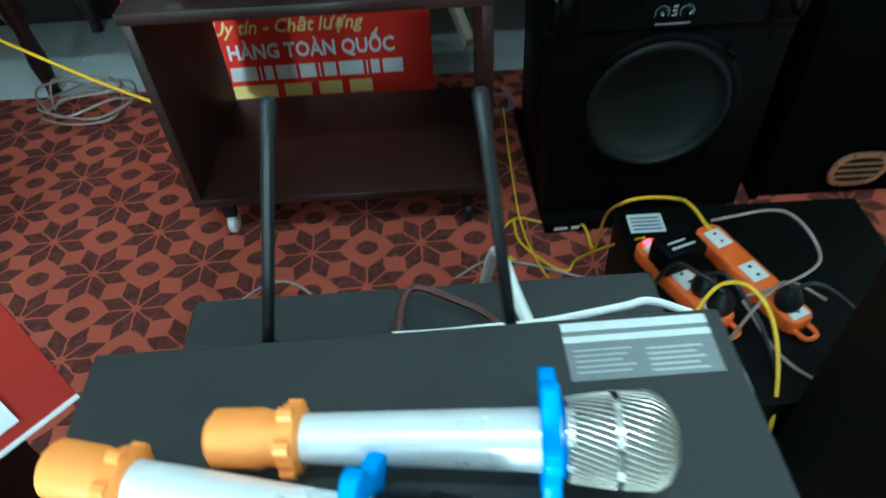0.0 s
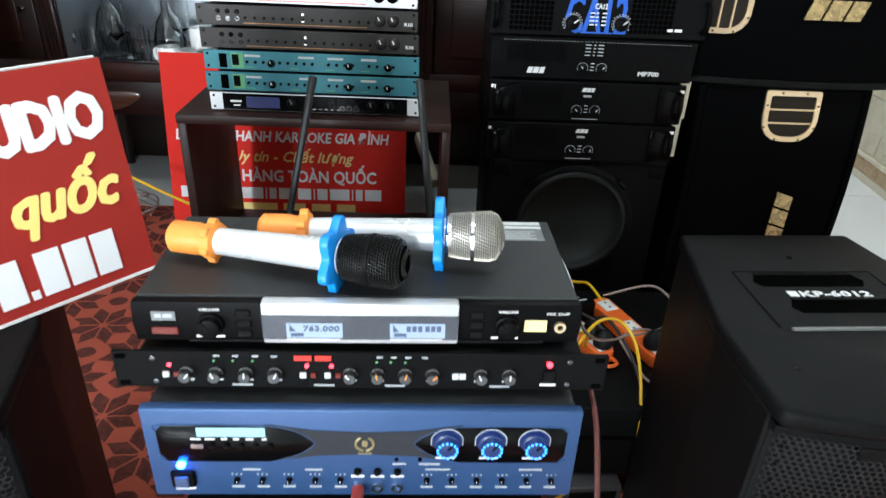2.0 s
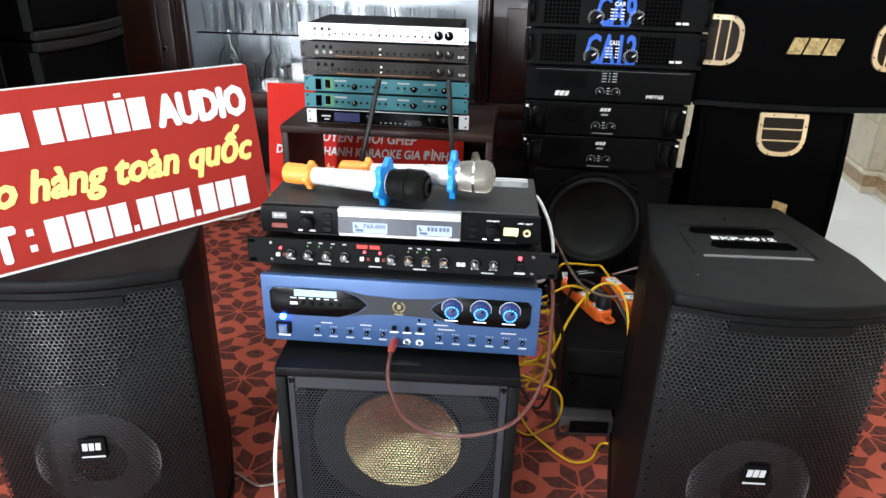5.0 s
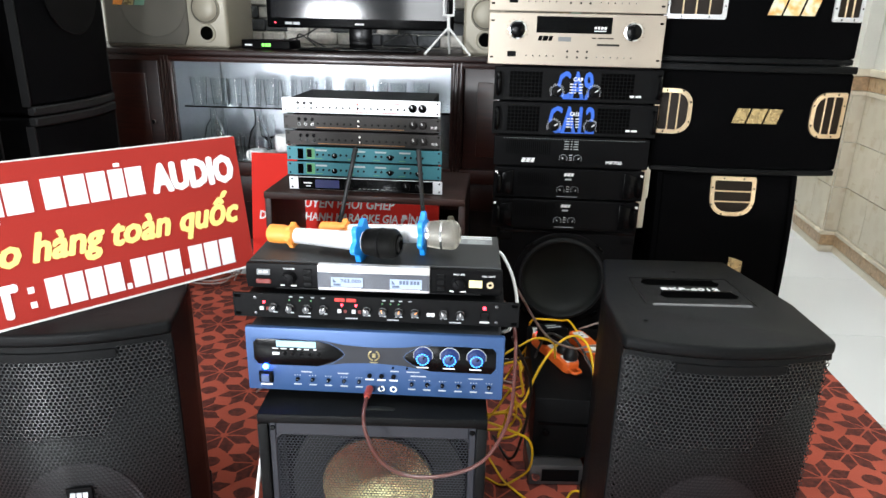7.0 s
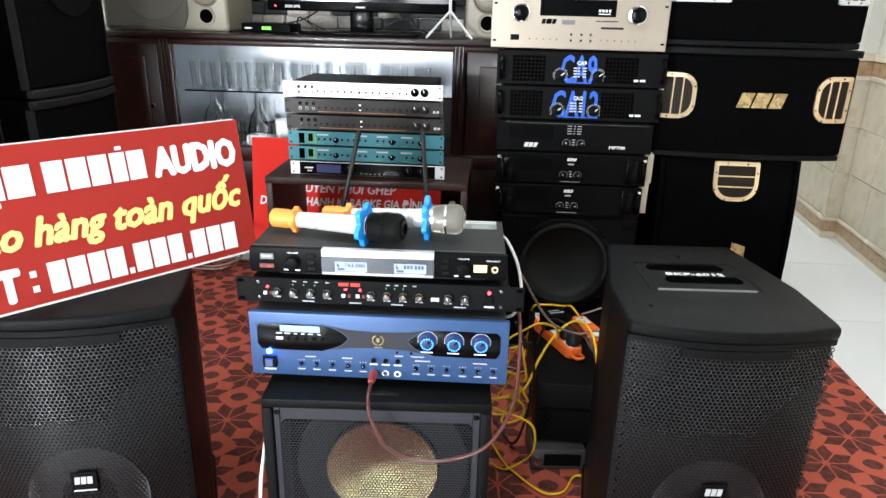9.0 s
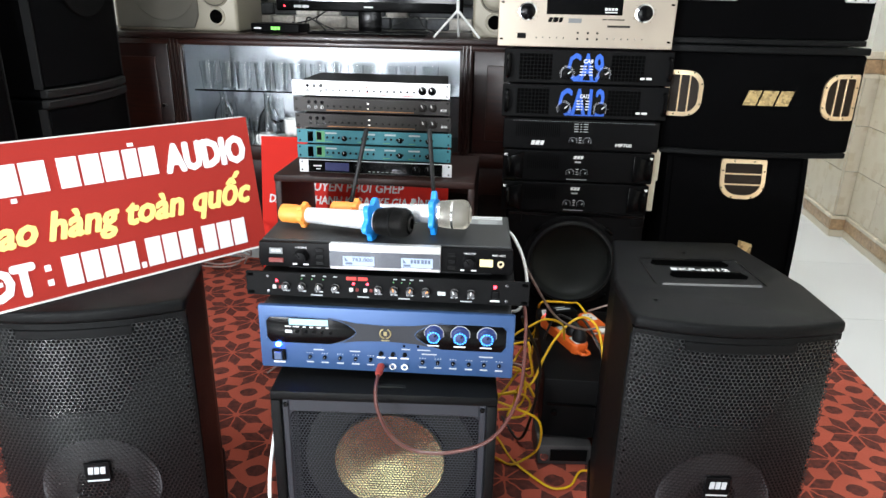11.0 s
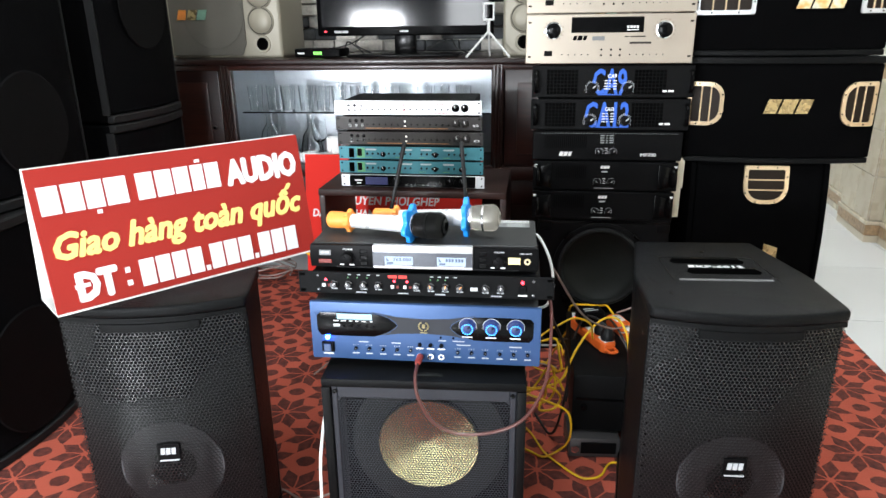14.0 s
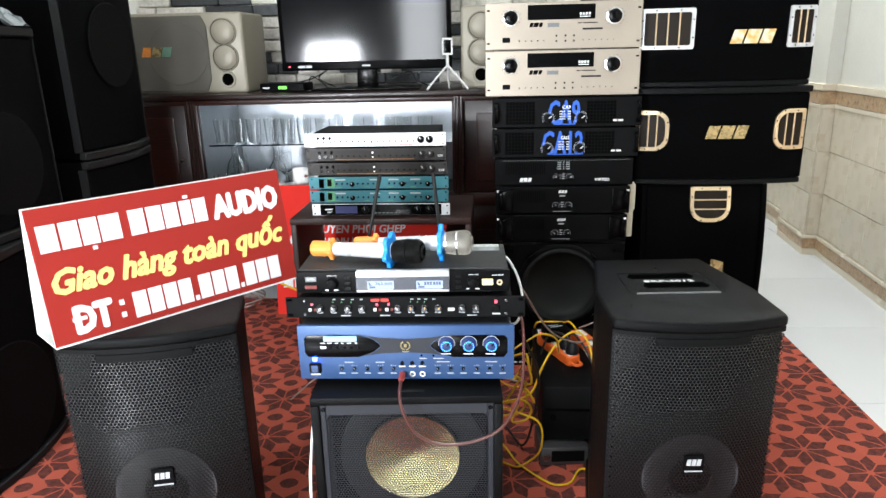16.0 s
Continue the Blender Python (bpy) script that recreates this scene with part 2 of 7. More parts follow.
BLUE_PANEL = mat("blue_brushed_panel", (0.031, 0.076, 0.19), 0.42, 0.3, var=0.06, bump=0.06, bscale=1200)
SILVER = mat("satin_silver_aluminium", (0.66, 0.67, 0.68), 0.38, 0.55, var=0.05, bump=0.04, bscale=1400)
CHAMPAGNE = mat("champagne_aluminium", (0.42, 0.365, 0.3), 0.38, 0.55, var=0.06, bump=0.05, bscale=1400)
CHROME = mat("chrome", (0.85, 0.85, 0.85), 0.12, 1.0, var=0.03, bump=0)
GOLD = mat("gold_port_ring", (0.82, 0.64, 0.42), 0.3, 0.85, var=0.08, bump=0.02)
THROAT_SHADE = mat("brown_throat_shade", (0.011, 0.0065, 0.0035), 0.5, var=0.5, scale=60, spec=0.2)
CREST_GOLD = mat("dull_gold_print", (0.3, 0.25, 0.12), 0.4, 0.4, var=0.1, bump=0)
TEAL_PANEL = mat("teal_anodised_panel", (0.038, 0.165, 0.195), 0.35, 0.45, var=0.08, bump=0.03)
BROWN_PANEL = mat("dark_bronze_panel", (0.015, 0.0125, 0.011), 0.38, 0.4, var=0.08, bump=0.03)
WHITE_PRINT = mat("white_print", (0.75, 0.75, 0.75), 0.5, var=0.02, bump=0)
RED_PRINT = mat("red_print", (0.6, 0.03, 0.02), 0.5, var=0.02, bump=0)
BLUE_PRINT = mat("blue_print", (0.02, 0.11, 0.55), 0.4, var=0.05, bump=0)
RED_BOARD = mat("red_printed_board", (0.29, 0.024, 0.018), 0.5, var=0.05, scale=6, bump=0.02, spec=0.12)
BANNER_RED = mat("bright_red_vinyl", (0.72, 0.03, 0.02), 0.6, var=0.05, scale=6, bump=0.02, spec=0.1)
WHITE_BOARD = mat("white_board_back", (0.72, 0.72, 0.7), 0.5, var=0.04)
LETTER_WHITE = mat("white_board_lettering", (0.74, 0.74, 0.74), 0.4, var=0.02, bump=0)
LETTER_YELLOW = mat("yellow_board_lettering", (0.85, 0.66, 0.2), 0.4, var=0.02, bump=0)
ORANGE = mat("orange_silicone", (0.9, 0.3, 0.05), 0.5, var=0.05)
ORANGE_PLASTIC = mat("orange_plastic", (0.75, 0.13, 0.02), 0.35, var=0.08)
BLUE_SILICONE = mat("blue_silicone", (0.01, 0.25, 0.75), 0.45, var=0.05)
MIC_BODY = mat("white_silver_microphone_body", (0.8, 0.81, 0.82), 0.28, 0.35, var=0.03, bump=0)
MESH_SILVER = mat("silver_wire_mesh", (0.6, 0.58, 0.52), 0.3, 0.9, bump=0)
MESH_BLACK = mat("black_wire_mesh", (0.02, 0.02, 0.02), 0.35, 0.4, bump=0)
YELLOW_CABLE = mat("yellow_cable", (0.75, 0.45, 0.01), 0.4, var=0.05)
BROWN_CABLE = mat("red_brown_cable", (0.075, 0.022, 0.018), 0.3, var=0.06)
CLEAR_CABLE = mat("clear_speaker_cable", (0.3, 0.22, 0.2), 0.25, var=0.25)
WHITE_CABLE = mat("white_cable", (0.8, 0.8, 0.78), 0.4)
BLACK_CABLE = mat("black_cable", (0.012, 0.012, 0.012), 0.45)
CREAM = mat("cream_plastic", (0.6, 0.55, 0.42), 0.5)
SPEAKER_BEIGE = mat("silver_beige_speaker_paint", (0.29, 0.265, 0.205), 0.45, 0.1, var=0.06)
SPEAKER_CLOTH = mat("grey_beige_speaker_cloth", (0.115, 0.107, 0.09), 0.9, var=0.12, bump=0.6, bscale=1100)
FOIL = foil_material("holographic_foil")
LABEL_PAPER = mat("pale_label_paper", (0.6, 0.62, 0.62), 0.5)
LABEL_FAINT = mat("grey_printed_sticker", (0.17, 0.18, 0.185), 0.3)
YELLOW_STICKER = mat("yellow_sticker", (0.85, 0.74, 0.33), 0.5, var=0.05)
PORCELAIN = mat("white_porcelain", (0.8, 0.8, 0.78), 0.12, var=0.03, bump=0)
GLASSWARE = glass("clear_glassware", (0.98, 1.0, 1.0), 0.03, 1.16, 1.0)
PANE = glass("window_pane", ior=1.15)
PLASTIC_WRAP = mat("crumpled_clear_wrap", (0.3, 0.33, 0.34), 0.18, 0.0, var=0.4, scale=60, bump=0.6, bscale=40, spec=0.9)
MIRROR = mat("hazy_silver_mirror", (0.44, 0.475, 0.51), 0.3, 0.85, var=0.12, scale=14, bump=0.1, bscale=9, rvar=0.1)
SCREEN = mat("black_glossy_screen", (0.004, 0.004, 0.005), 0.09, var=0.02, bump=0, rvar=0.02, spec=0.3)
LED_RED = glow("red_led", (1, 0.03, 0.05), 9)
LED_BLUE = glow("blue_led", (0.015, 0.12, 1), 110)
RING_BLUE = glow("blue_led_ring", (0.04, 0.3, 1), 4.5)
LCD_BLUE = glow("pale_blue_lcd", (0.3, 0.6, 0.75), 0.9, (0.2, 0.35, 0.4))
LCD_DARK = glow("dark_blue_lcd", (0.02, 0.04, 0.3), 0.15, (0.01, 0.012, 0.05))
LCD_WHITE = glow("backlit_lcd", (0.45, 0.62, 0.9), 0.35, (0.25, 0.3, 0.4))
LED_GREEN = glow("green_led", (0.2, 0.9, 0.1), 2)
mat_ridge = mat("grey_plastic_ridge", (0.12, 0.12, 0.12), 0.35)
mat_grey_window = mat("grey_glossy_window", (0.07, 0.075, 0.09), 0.14, 0.3, var=0.3, scale=80, bump=0)
LCD_INK = mat("lcd_ink", (0.07, 0.1, 0.17), 0.4, var=0.02, bump=0)
RED_DULL = mat("dull_red_plastic", (0.14, 0.014, 0.01), 0.4)
LABEL_LINE = mat("pale_fine_print", (0.4, 0.42, 0.42), 0.5, var=0.02, bump=0)
mat_inner_mesh = mat("grey_inner_foam", (0.2, 0.19, 0.17), 0.7)
mat_castor = mat("off_white_plastic", (0.68, 0.68, 0.66), 0.45)
KNOB_GLINT = glow("white_knob_glint", (1, 0.95, 0.85), 1.5, (0.5, 0.5, 0.5))
mat_copper_line = mat("copper_line", (0.35, 0.16, 0.05), 0.4, 0.5)
mat_green = mat("green_display_frame", (0.08, 0.3, 0.12), 0.4)
LED_GREEN_DULL = mat("green_print", (0.1, 0.3, 0.12), 0.5)
WOOD_CARVED = wood_material("orange_brown_carving", (0.04, 0.014, 0.007), (0.09, 0.034, 0.015), 0.35, 0.3)
mat_motif = mat("brown_printed_motif", (0.2, 0.05, 0.04), 0.3)
CLOTH_BLACK = mat("black_grille_cloth", (0.0018, 0.0018, 0.0022), 0.8, var=0.2, bump=0.5, bscale=1000, spec=0.05)
CLOTH_RING = mat("black_cloth_over_woofer", (0.0026, 0.0025, 0.0027), 0.7, var=0.2, bump=0.3, bscale=1000, spec=0.08)
BLUE_DIM = glow("dim_blue_knob_glow", (0.03, 0.16, 0.8), 0.12, (0.012, 0.02, 0.06))
BLUE_HALO = glow("painted_dial_halo", (0.015, 0.12, 0.9), 0.16, (0.004, 0.006, 0.02))


# ---- building helpers ----
def bm_box(x0, x1, y0, y1, z0, z1, bev=0.0, seg=2):
    bm = bmesh.new()
    bmesh.ops.create_cube(bm, size=1, matrix=Matrix.Translation(((x0 + x1) / 2, (y0 + y1) / 2, (z0 + z1) / 2)) @ Matrix.Diagonal((x1 - x0, y1 - y0, z1 - z0, 1)))
    if bev:
        bmesh.ops.bevel(bm, geom=bm.edges[:], offset=bev, segments=seg, affect="EDGES", profile=0.5)
    return bm


def bm_prism(pts, z0, z1, bev=0.0, seg=2):
    """Upright prism over a plan outline, given anticlockwise."""
    bm = bmesh.new()
    f = bm.faces.new([bm.verts.new((x, y, z0)) for x, y in pts])
    g = bmesh.ops.extrude_face_region(bm, geom=[f])["geom"]
    bmesh.ops.translate(bm, vec=(0, 0, z1 - z0), verts=[v for v in g if isinstance(v, bmesh.types.BMVert)])
    bmesh.ops.recalc_face_normals(bm, faces=bm.faces[:])
    if bev:
        bmesh.ops.bevel(bm, geom=bm.edges[:], offset=bev, segments=seg, affect="EDGES", profile=0.5, clamp_overlap=True)
    return bm


def turned(bm, m):
    bmesh.ops.transform(bm, matrix=m, verts=bm.verts[:])
    return bm


def bm_panel(pts, y0, y1, bev=0.0):
    """Upright plate over an outline in x and z, from y0 to y1."""
    bm = bm_prism(pts, 0, y1 - y0, bev)
    turned(bm, Matrix(((1, 0, 0, 0), (0, 0, 1, y0), (0, 1, 0, 0), (0, 0, 0, 1))))
    bmesh.ops.recalc_face_normals(bm, faces=bm.faces[:])
    return bm


def bm_lathe(profile, seg=24, m=None):
    """Profile of (radius, height) turned round z."""
    bm = bmesh.new()
    rings = []
    for r, h in profile:
        if r < 1e-6:
            rings.append([bm.verts.new((0, 0, h))])
        else:
            rings.append([bm.verts.new((r * math.cos(2 * math.pi * i / seg), r * math.sin(2 * math.pi * i / seg), h)) for i in range(seg)])
    for a, b in zip(rings, rings[1:]):
        for i in range(seg):
            j = (i + 1) % seg
            q = [a[i % len(a)], a[j % len(a)], b[j % len(b)], b[i % len(b)]]
            q = list(dict.fromkeys(q))
            if len(q) > 2:
                bm.faces.new(q)
    bmesh.ops.recalc_face_normals(bm, faces=bm.faces[:])
    return turned(bm, m) if m else bm


FRONT = Matrix.Rotation(radians(90), 4, "X")    # z to -y: a lathe that faces the front


def front_at(x, y, z):
    return Matrix.Translation((x, y, z)) @ FRONT


def spline(pts, steps=8):
    p = [Vector(q) for q in pts]
    p = [2 * p[0] - p[1], *p, 2 * p[-1] - p[-2]]
    out = []
    for a, b, c, d in zip(p, p[1:], p[2:], p[3:]):
        for i in range(steps):
            t = i / steps
            out.append(0.5 * (2 * b + (c - a) * t + (2 * a - 5 * b + 4 * c - d) * t * t + (3 * b - a - 3 * c + d) * t ** 3))
    return out + [p[-2]]


def bm_tube(pts, r, seg=8, steps=8):
    bm = bmesh.new()
    line = spline(pts, steps)
    rings, side = [], Vector((0.3, 0.5, 0.81)).normalized()
    for i, q in enumerate(line):
        d = (line[min(i + 1, len(line) - 1)] - line[max(i - 1, 0)]).normalized()
        side = (side - d * side.dot(d)).normalized()
        up = d.cross(side)
        rings.append([bm.verts.new(q + r * (side * math.cos(2 * math.pi * k / seg) + up * math.sin(2 * math.pi * k / seg))) for k in range(seg)])
    for a, b in zip(rings, rings[1:]):
        for k in range(seg):
            bm.faces.new((a[k], a[(k + 1) % seg], b[(k + 1) % seg], b[k]))
    bm.faces.new(rings[0][::-1]), bm.faces.new(rings[-1])
    return bm


def joined(*bms):
    out = bms[0]
    for b in bms[1:]:
        me = bpy.data.meshes.new("tmp")
        b.to_mesh(me)
        out.from_mesh(me)
        b.free()
        bpy.data.meshes.remove(me)
    return out


def mesh_of(name, bm, material, angle=35):
    me = bpy.data.meshes.new(name)
    bm.to_mesh(me)
    bm.free()
    for m in material if isinstance(material, (list, tuple)) else [material]:
        me.materials.append(m)
    me.shade_smooth()
    me.set_sharp_from_angle(angle=radians(angle))
    return me


def part(name, bm, material, parent, label=""):
    ob = new(name, mesh_of(name, bm, material))
    ob.parent = parent
    if label:
        ob["label"] = label
    return ob


def piece(name, me, parent, m):
    """One more object on a mesh that alike pieces share."""
    ob = new(name, me)
    ob.parent = parent
    ob.matrix_basis = m
    return ob


def thing(name, label, category, m=None, group="", kind=""):
    ob = new(name)
    ob.empty_display_size = 0.05
    ob.matrix_basis = m or Matrix()
    return tagged(ob, label, category, group, kind)


def solid(name, bm, material, label, category, m=None, group="", kind=""):
    ob = new(name, mesh_of(name, bm, material))
    ob.matrix_basis = m or Matrix()
    return tagged(ob, label, category, group, kind)


def lettering(body, material, parent, m, height, width=0.0, bold=0.0, slant=0.0, depth=0.0006, name="lettering"):
    """Raised print in the built-in font; its left end lies at m, reading along x, up along y."""
    cu = bpy.data.curves.new("text", "FONT")
    cu.body, cu.size, cu.extrude, cu.shear = body, height * 1.38, depth, slant
    cu.resolution_u = 2
    tmp = new("text", cu)
    bpy.context.view_layer.update()
    me = bpy.data.meshes.new_from_object(tmp.evaluated_get(bpy.context.evaluated_depsgraph_get()))
    bpy.data.objects.remove(tmp)
    co = np.empty(len(me.vertices) * 3)
    me.vertices.foreach_get("co", co)
    co = co.reshape(-1, 3)
    if width:
        co[:, 0] = (co[:, 0] - co[:, 0].min()) * width / max(1e-6, np.ptp(co[:, 0]))
    me.vertices.foreach_set("co", co.ravel())
    if bold:
        thick = bmesh.new()
        for k in range(8):
            one = bmesh.new()
            one.from_mesh(me)
            bmesh.ops.translate(one, vec=(bold * math.cos(k * math.pi / 4), bold * math.sin(k * math.pi / 4), 0.00004 * k), verts=one.verts[:])
            thick = joined(thick, one)
        thick.to_mesh(me)
        thick.free()
    me.materials.clear()
    me.materials.append(material)
    ob = new(name, me)
    ob.parent, ob.matrix_basis = parent, m
    return ob


def bars(spans, material, parent, m, height, depth=0.0006, name="printed_bar", bev=0.0):
    """Plain bars along x in place of writing: one part for each (start, end) pair."""
    for a, b in spans:
        ob = part(name, bm_box(a, b, 0, height, -depth, depth, min(bev, (b - a) * 0.4), 2), material, parent)
        ob.matrix_basis = m
    return ob


def facing(x, y, z):
    """Print on a face that looks to -y."""
    return Matrix.Translation((x, y, z)) @ FRONT


KNOBS = {}


def knob(parent, x, y, z, r, h, body=None, mark=None, turn=0.0, name="knob"):
    body, mark = body or BLACK_PLASTIC, mark or WHITE_PRINT
    key = (r, h, body.name, mark.name)
    if key not in KNOBS:
        bm = bm_lathe([(0, 0), (r, 0), (r, h * 0.3), (r * 0.86, h * 0.4), (r * 0.8, h * 0.95), (r * 0.7, h), (0, h)], 16)
        k = bm_box(-r * 0.09, r * 0.09, r * 0.1, r * 0.82, h * 0.9, h * 1.05)
        n0 = len(bm.faces)
        bm = joined(bm, k)
        bm.faces.ensure_lookup_table()
        for f in bm.faces[n0:]:
            f.material_index = 1
        KNOBS[key] = mesh_of("knob", bm, [body, mark])
    return piece(name, KNOBS[key], parent, front_at(x, y, z) @ Matrix.Rotation(turn, 4, "Z"))


SMALL = {}


def stud(parent, x, y, z, r, h, material, name="button", square=False):
    key = (r, h, material.name, square)
    if key not in SMALL:
        SMALL[key] = mesh_of(name, bm_box(-r, r, -r, r, 0, h, r * 0.2, 1) if square else bm_lathe([(r, 0), (r, h * 0.8), (r * 0.8, h), (0, h)], 10), material)
    return piece(name, SMALL[key], parent, front_at(x, y, z))


def hole_sheet(u0, u1, v0, v1, pitch, hole, place, inside=None, thick=0.0008):
    """Perforated sheet: a honeycomb of rings, each cell open in the middle, laid on the surface place(u, v)."""
    verts, faces = [], []
    row_h = pitch * math.sqrt(3) / 2
    rad = pitch / math.sqrt(3)
    rows = int((v1 - v0) / row_h)
    ang = [math.pi / 6 + k * math.pi / 3 for k in range(6)]
    for j in range(rows + 1):
        v = v0 + j * row_h
        for i in range(int((u1 - u0) / pitch) + 1):
            u = u0 + (i + 0.5 * (j % 2)) * pitch
            if u > u1 or (inside and not inside(u, v)):
                continue
            b = len(verts)
            for rr, d in ((rad, 0.0), (hole, 0.0), (hole, thick)):
                for a in ang:
                    x, y, z = place(u + rr * math.cos(a), v + rr * math.sin(a))
                    verts.append((x, y + d, z))
            for k in range(6):
                n = (k + 1) % 6
                faces.append((b + k, b + n, b + 6 + n, b + 6 + k))
                faces.append((b + 6 + k, b + 6 + n, b + 12 + n, b + 12 + k))
    me = bpy.data.meshes.new("grille")
    me.from_pydata(verts, [], faces)
    me.update()
    return me



# ---- room ----
XL, XR, YF, YB, ZC = -2.6, 1.905, -2.7, 2.3, 2.9

floor = solid("floor", bm_box(-2.8, 2.6, YF - 0.12, 5.0, -0.2, -0.012), GROUT, "white glossy ceramic tile floor", "floor", kind="structure")
carpet = solid("carpet", bm_box(XL + 0.02, 1.3, -0.5, 1.7, -0.011, 0.0, 0.003, 1), CARPET, "red carpet printed with dark eight-petalled stars", "carpet")
ceiling = solid("ceiling", bm_box(-2.8, 2.6, YF - 0.12, 5.0, ZC, ZC + 0.12), CEIL_PAINT, "white painted ceiling", "ceiling", kind="structure")
solid("wall_left", bm_box(XL - 0.12, XL, YF - 0.12, 2.3, -0.012, ZC), WALL_PAINT, "cream painted wall", "wall", kind="structure")
wall_back = thing("wall_back", "wall clad in pale and slate ledge stones behind the television", "wall", kind="structure")
part("backing", bm_box(XL - 0.12, 0.98, YB, YB + 0.12, -0.012, ZC), WALL_PAINT, wall_back)
solid("wall_far", bm_box(0.98, 2.6, 4.9, 5.02, -0.012, ZC), WALL_PAINT, "cream painted wall at the end of the passage", "wall", kind="structure")
solid("wall_passage", bm_box(0.86, 0.98, YB + 0.12, 4.9, -0.012, ZC), WALL_PAINT, "cream painted passage wall", "wall", kind="structure")
# unseen street front added behind the camera, grey to darken reflections, with its doorway
front = thing("wall_front", "unseen grey front wall added to darken reflections, with a doorway and a small opening", "wall", kind="structure")
for xa, xb, za, zb in ((XL - 0.12, -1.78, -0.012, ZC), (-1.22, -0.75, -0.012, ZC), (-0.3, 2.6, -0.012, ZC)):
    part("wall_panel", bm_box(xa, xb, YF - 0.12, YF, za, zb), FRONT_GREY, front)
for xa, xb, za, zb in ((-1.78, -1.22, 1.18, ZC), (-0.75, -0.3, 1.9, ZC)):
    part("lintel", bm_box(xa, xb, YF - 0.12, YF, za, zb), FRONT_GREY, front)
part("sill_panel", bm_box(-1.78, -1.22, YF - 0.12, YF, -0.012, 0.7), FRONT_GREY, front)
# right wall: tiled dado, border, paint above, and a pier that stands out
wall_right = thing("wall_right", "cream wall with a beige leaf-patterned tile dado and brown border", "wall", kind="structure")
PIER_Y0, PIER_Y1, PIER_X = 2.375, 2.765, 1.84
turn = Matrix.Translation((XR, PIER_Y0, 0)) @ Matrix.Rotation(radians(-5), 4, "Z") @ Matrix.Translation((-XR, -PIER_Y0, 0))
wall_right.matrix_basis = turn
part("wall_panel", bm_box(XR, XR + 0.12, YF - 0.12, 5.0, -0.012, ZC), WALL_PAINT, wall_right)
part("pier", bm_box(PIER_X, XR + 0.01, PIER_Y0, PIER_Y1, -0.012, ZC), WALL_PAINT, wall_right)


def course(z0, z1, proud, material, name):
    part(name, bm_box(XR - proud, XR, -4.0, PIER_Y0 - proud, z0, z1, 0.002, 1), material, wall_right)
    part(name, bm_box(PIER_X - proud, XR - 0.001, PIER_Y0 - proud, PIER_Y0, z0, z1, 0.002, 1), material, wall_right)
    part(name, bm_box(PIER_X - proud, PIER_X, PIER_Y0 + 0.0005, PIER_Y1, z0, z1, 0.002, 1), material, wall_right)
    part(name, bm_box(XR - proud, XR, PIER_Y1 + 0.001, 4.8, z0, z1, 0.002, 1), material, wall_right)


course(-0.01, 0.03, 0.012, PALE_TRIM, "baseboard_foot")
course(0.032, 0.085, 0.014, BAND_TILE, "baseboard_tile")
course(0.087, 0.105, 0.018, PALE_TRIM, "baseboard_top")
course(0.765, 0.785, 0.014, PALE_TRIM, "border_edge")
course(0.787, 0.85, 0.012, BAND_TILE, "border_tile")
course(0.852, 0.885, 0.018, PALE_TRIM, "border_top")
# dado tiles, one by one, on the pier and the wall beside it
dado = {}
for name, w, h in (("wall_tile", 0.247, 0.217),):
    dado[name] = mesh_of(name, bm_box(-0.008, 0.0, -w / 2, w / 2, -h / 2, h / 2, 0.0015, 1), WALL_TILE)
for r in range(3):
    z = 0.107 + 0.11 + r * 0.2195
    for k in range(18):
        y = PIER_Y0 - 0.135 - k * 0.25
        piece("wall_tile", dado["wall_tile"], wall_right, pose(XR, y, z))
    for k in range(8):
        piece("wall_tile", dado["wall_tile"], wall_right, pose(XR, PIER_Y1 + 0.13 + k * 0.25, z))
pier_side = mesh_of("wall_tile", bm_box(-0.008, 0.0, -0.0965, 0.0965, -0.1085, 0.1085, 0.0015, 1), WALL_TILE)
pier_face = mesh_of("wall_tile", bm_box(-0.045, 0.045, -0.008, 0.0, -0.1085, 0.1085, 0.0015, 1), WALL_TILE)
for r in range(3):
    z = 0.107 + 0.11 + r * 0.2195
    piece("wall_tile", pier_side, wall_right, pose(PIER_X, PIER_Y0 + 0.0975, z))
    piece("wall_tile", pier_side, wall_right, pose(PIER_X, PIER_Y0 + 0.2925, z))
    piece("wall_tile", pier_face, wall_right, pose(PIER_X + 0.045, PIER_Y0, z))


# ---- speakers ----
def cone_driver(name, r, parent, x, y, z, cone, surround, depth=0.05, label=""):
    """Loudspeaker driver that faces -y: rolled surround and hollow cone, one level under it."""
    drv = part(name, bm_lathe([(r, -0.004), (r, 0.004), (r * 0.96, 0.007), (r * 0.9, 0.006)], 40, front_at(x, y, z)), surround, parent, label)
    part("surround", bm_lathe([(r * 0.9, 0.004), (r * 0.87, 0.011), (r * 0.83, 0.011), (r * 0.8, 0.002)], 40, front_at(x, y, z)), RUBBER, drv)
    part("cone", bm_lathe([(r * 0.8 * math.cos(a), 0.002 - depth * math.sin(a)) for a in [k * math.pi / 16 for k in range(8)]] + [(0, 0.002 - depth)], 40, front_at(x, y, z)), cone, drv)
    return drv


def logo_blocks(parent, material, m, h, widths, gap, slant=0.25, depth=0.0012, name="logo"):
    """A brand mark as plain slanted blocks."""
    bm, x = bmesh.new(), 0.0
    for w in widths:
        bm = joined(bm, bm_prism([(x, 0), (x + w, 0), (x + w + slant * h, h), (x + slant * h, h)], 0, depth))
        x += w + gap
    ob = part(name, bm, material, parent)
    ob.matrix_basis = m
    return ob


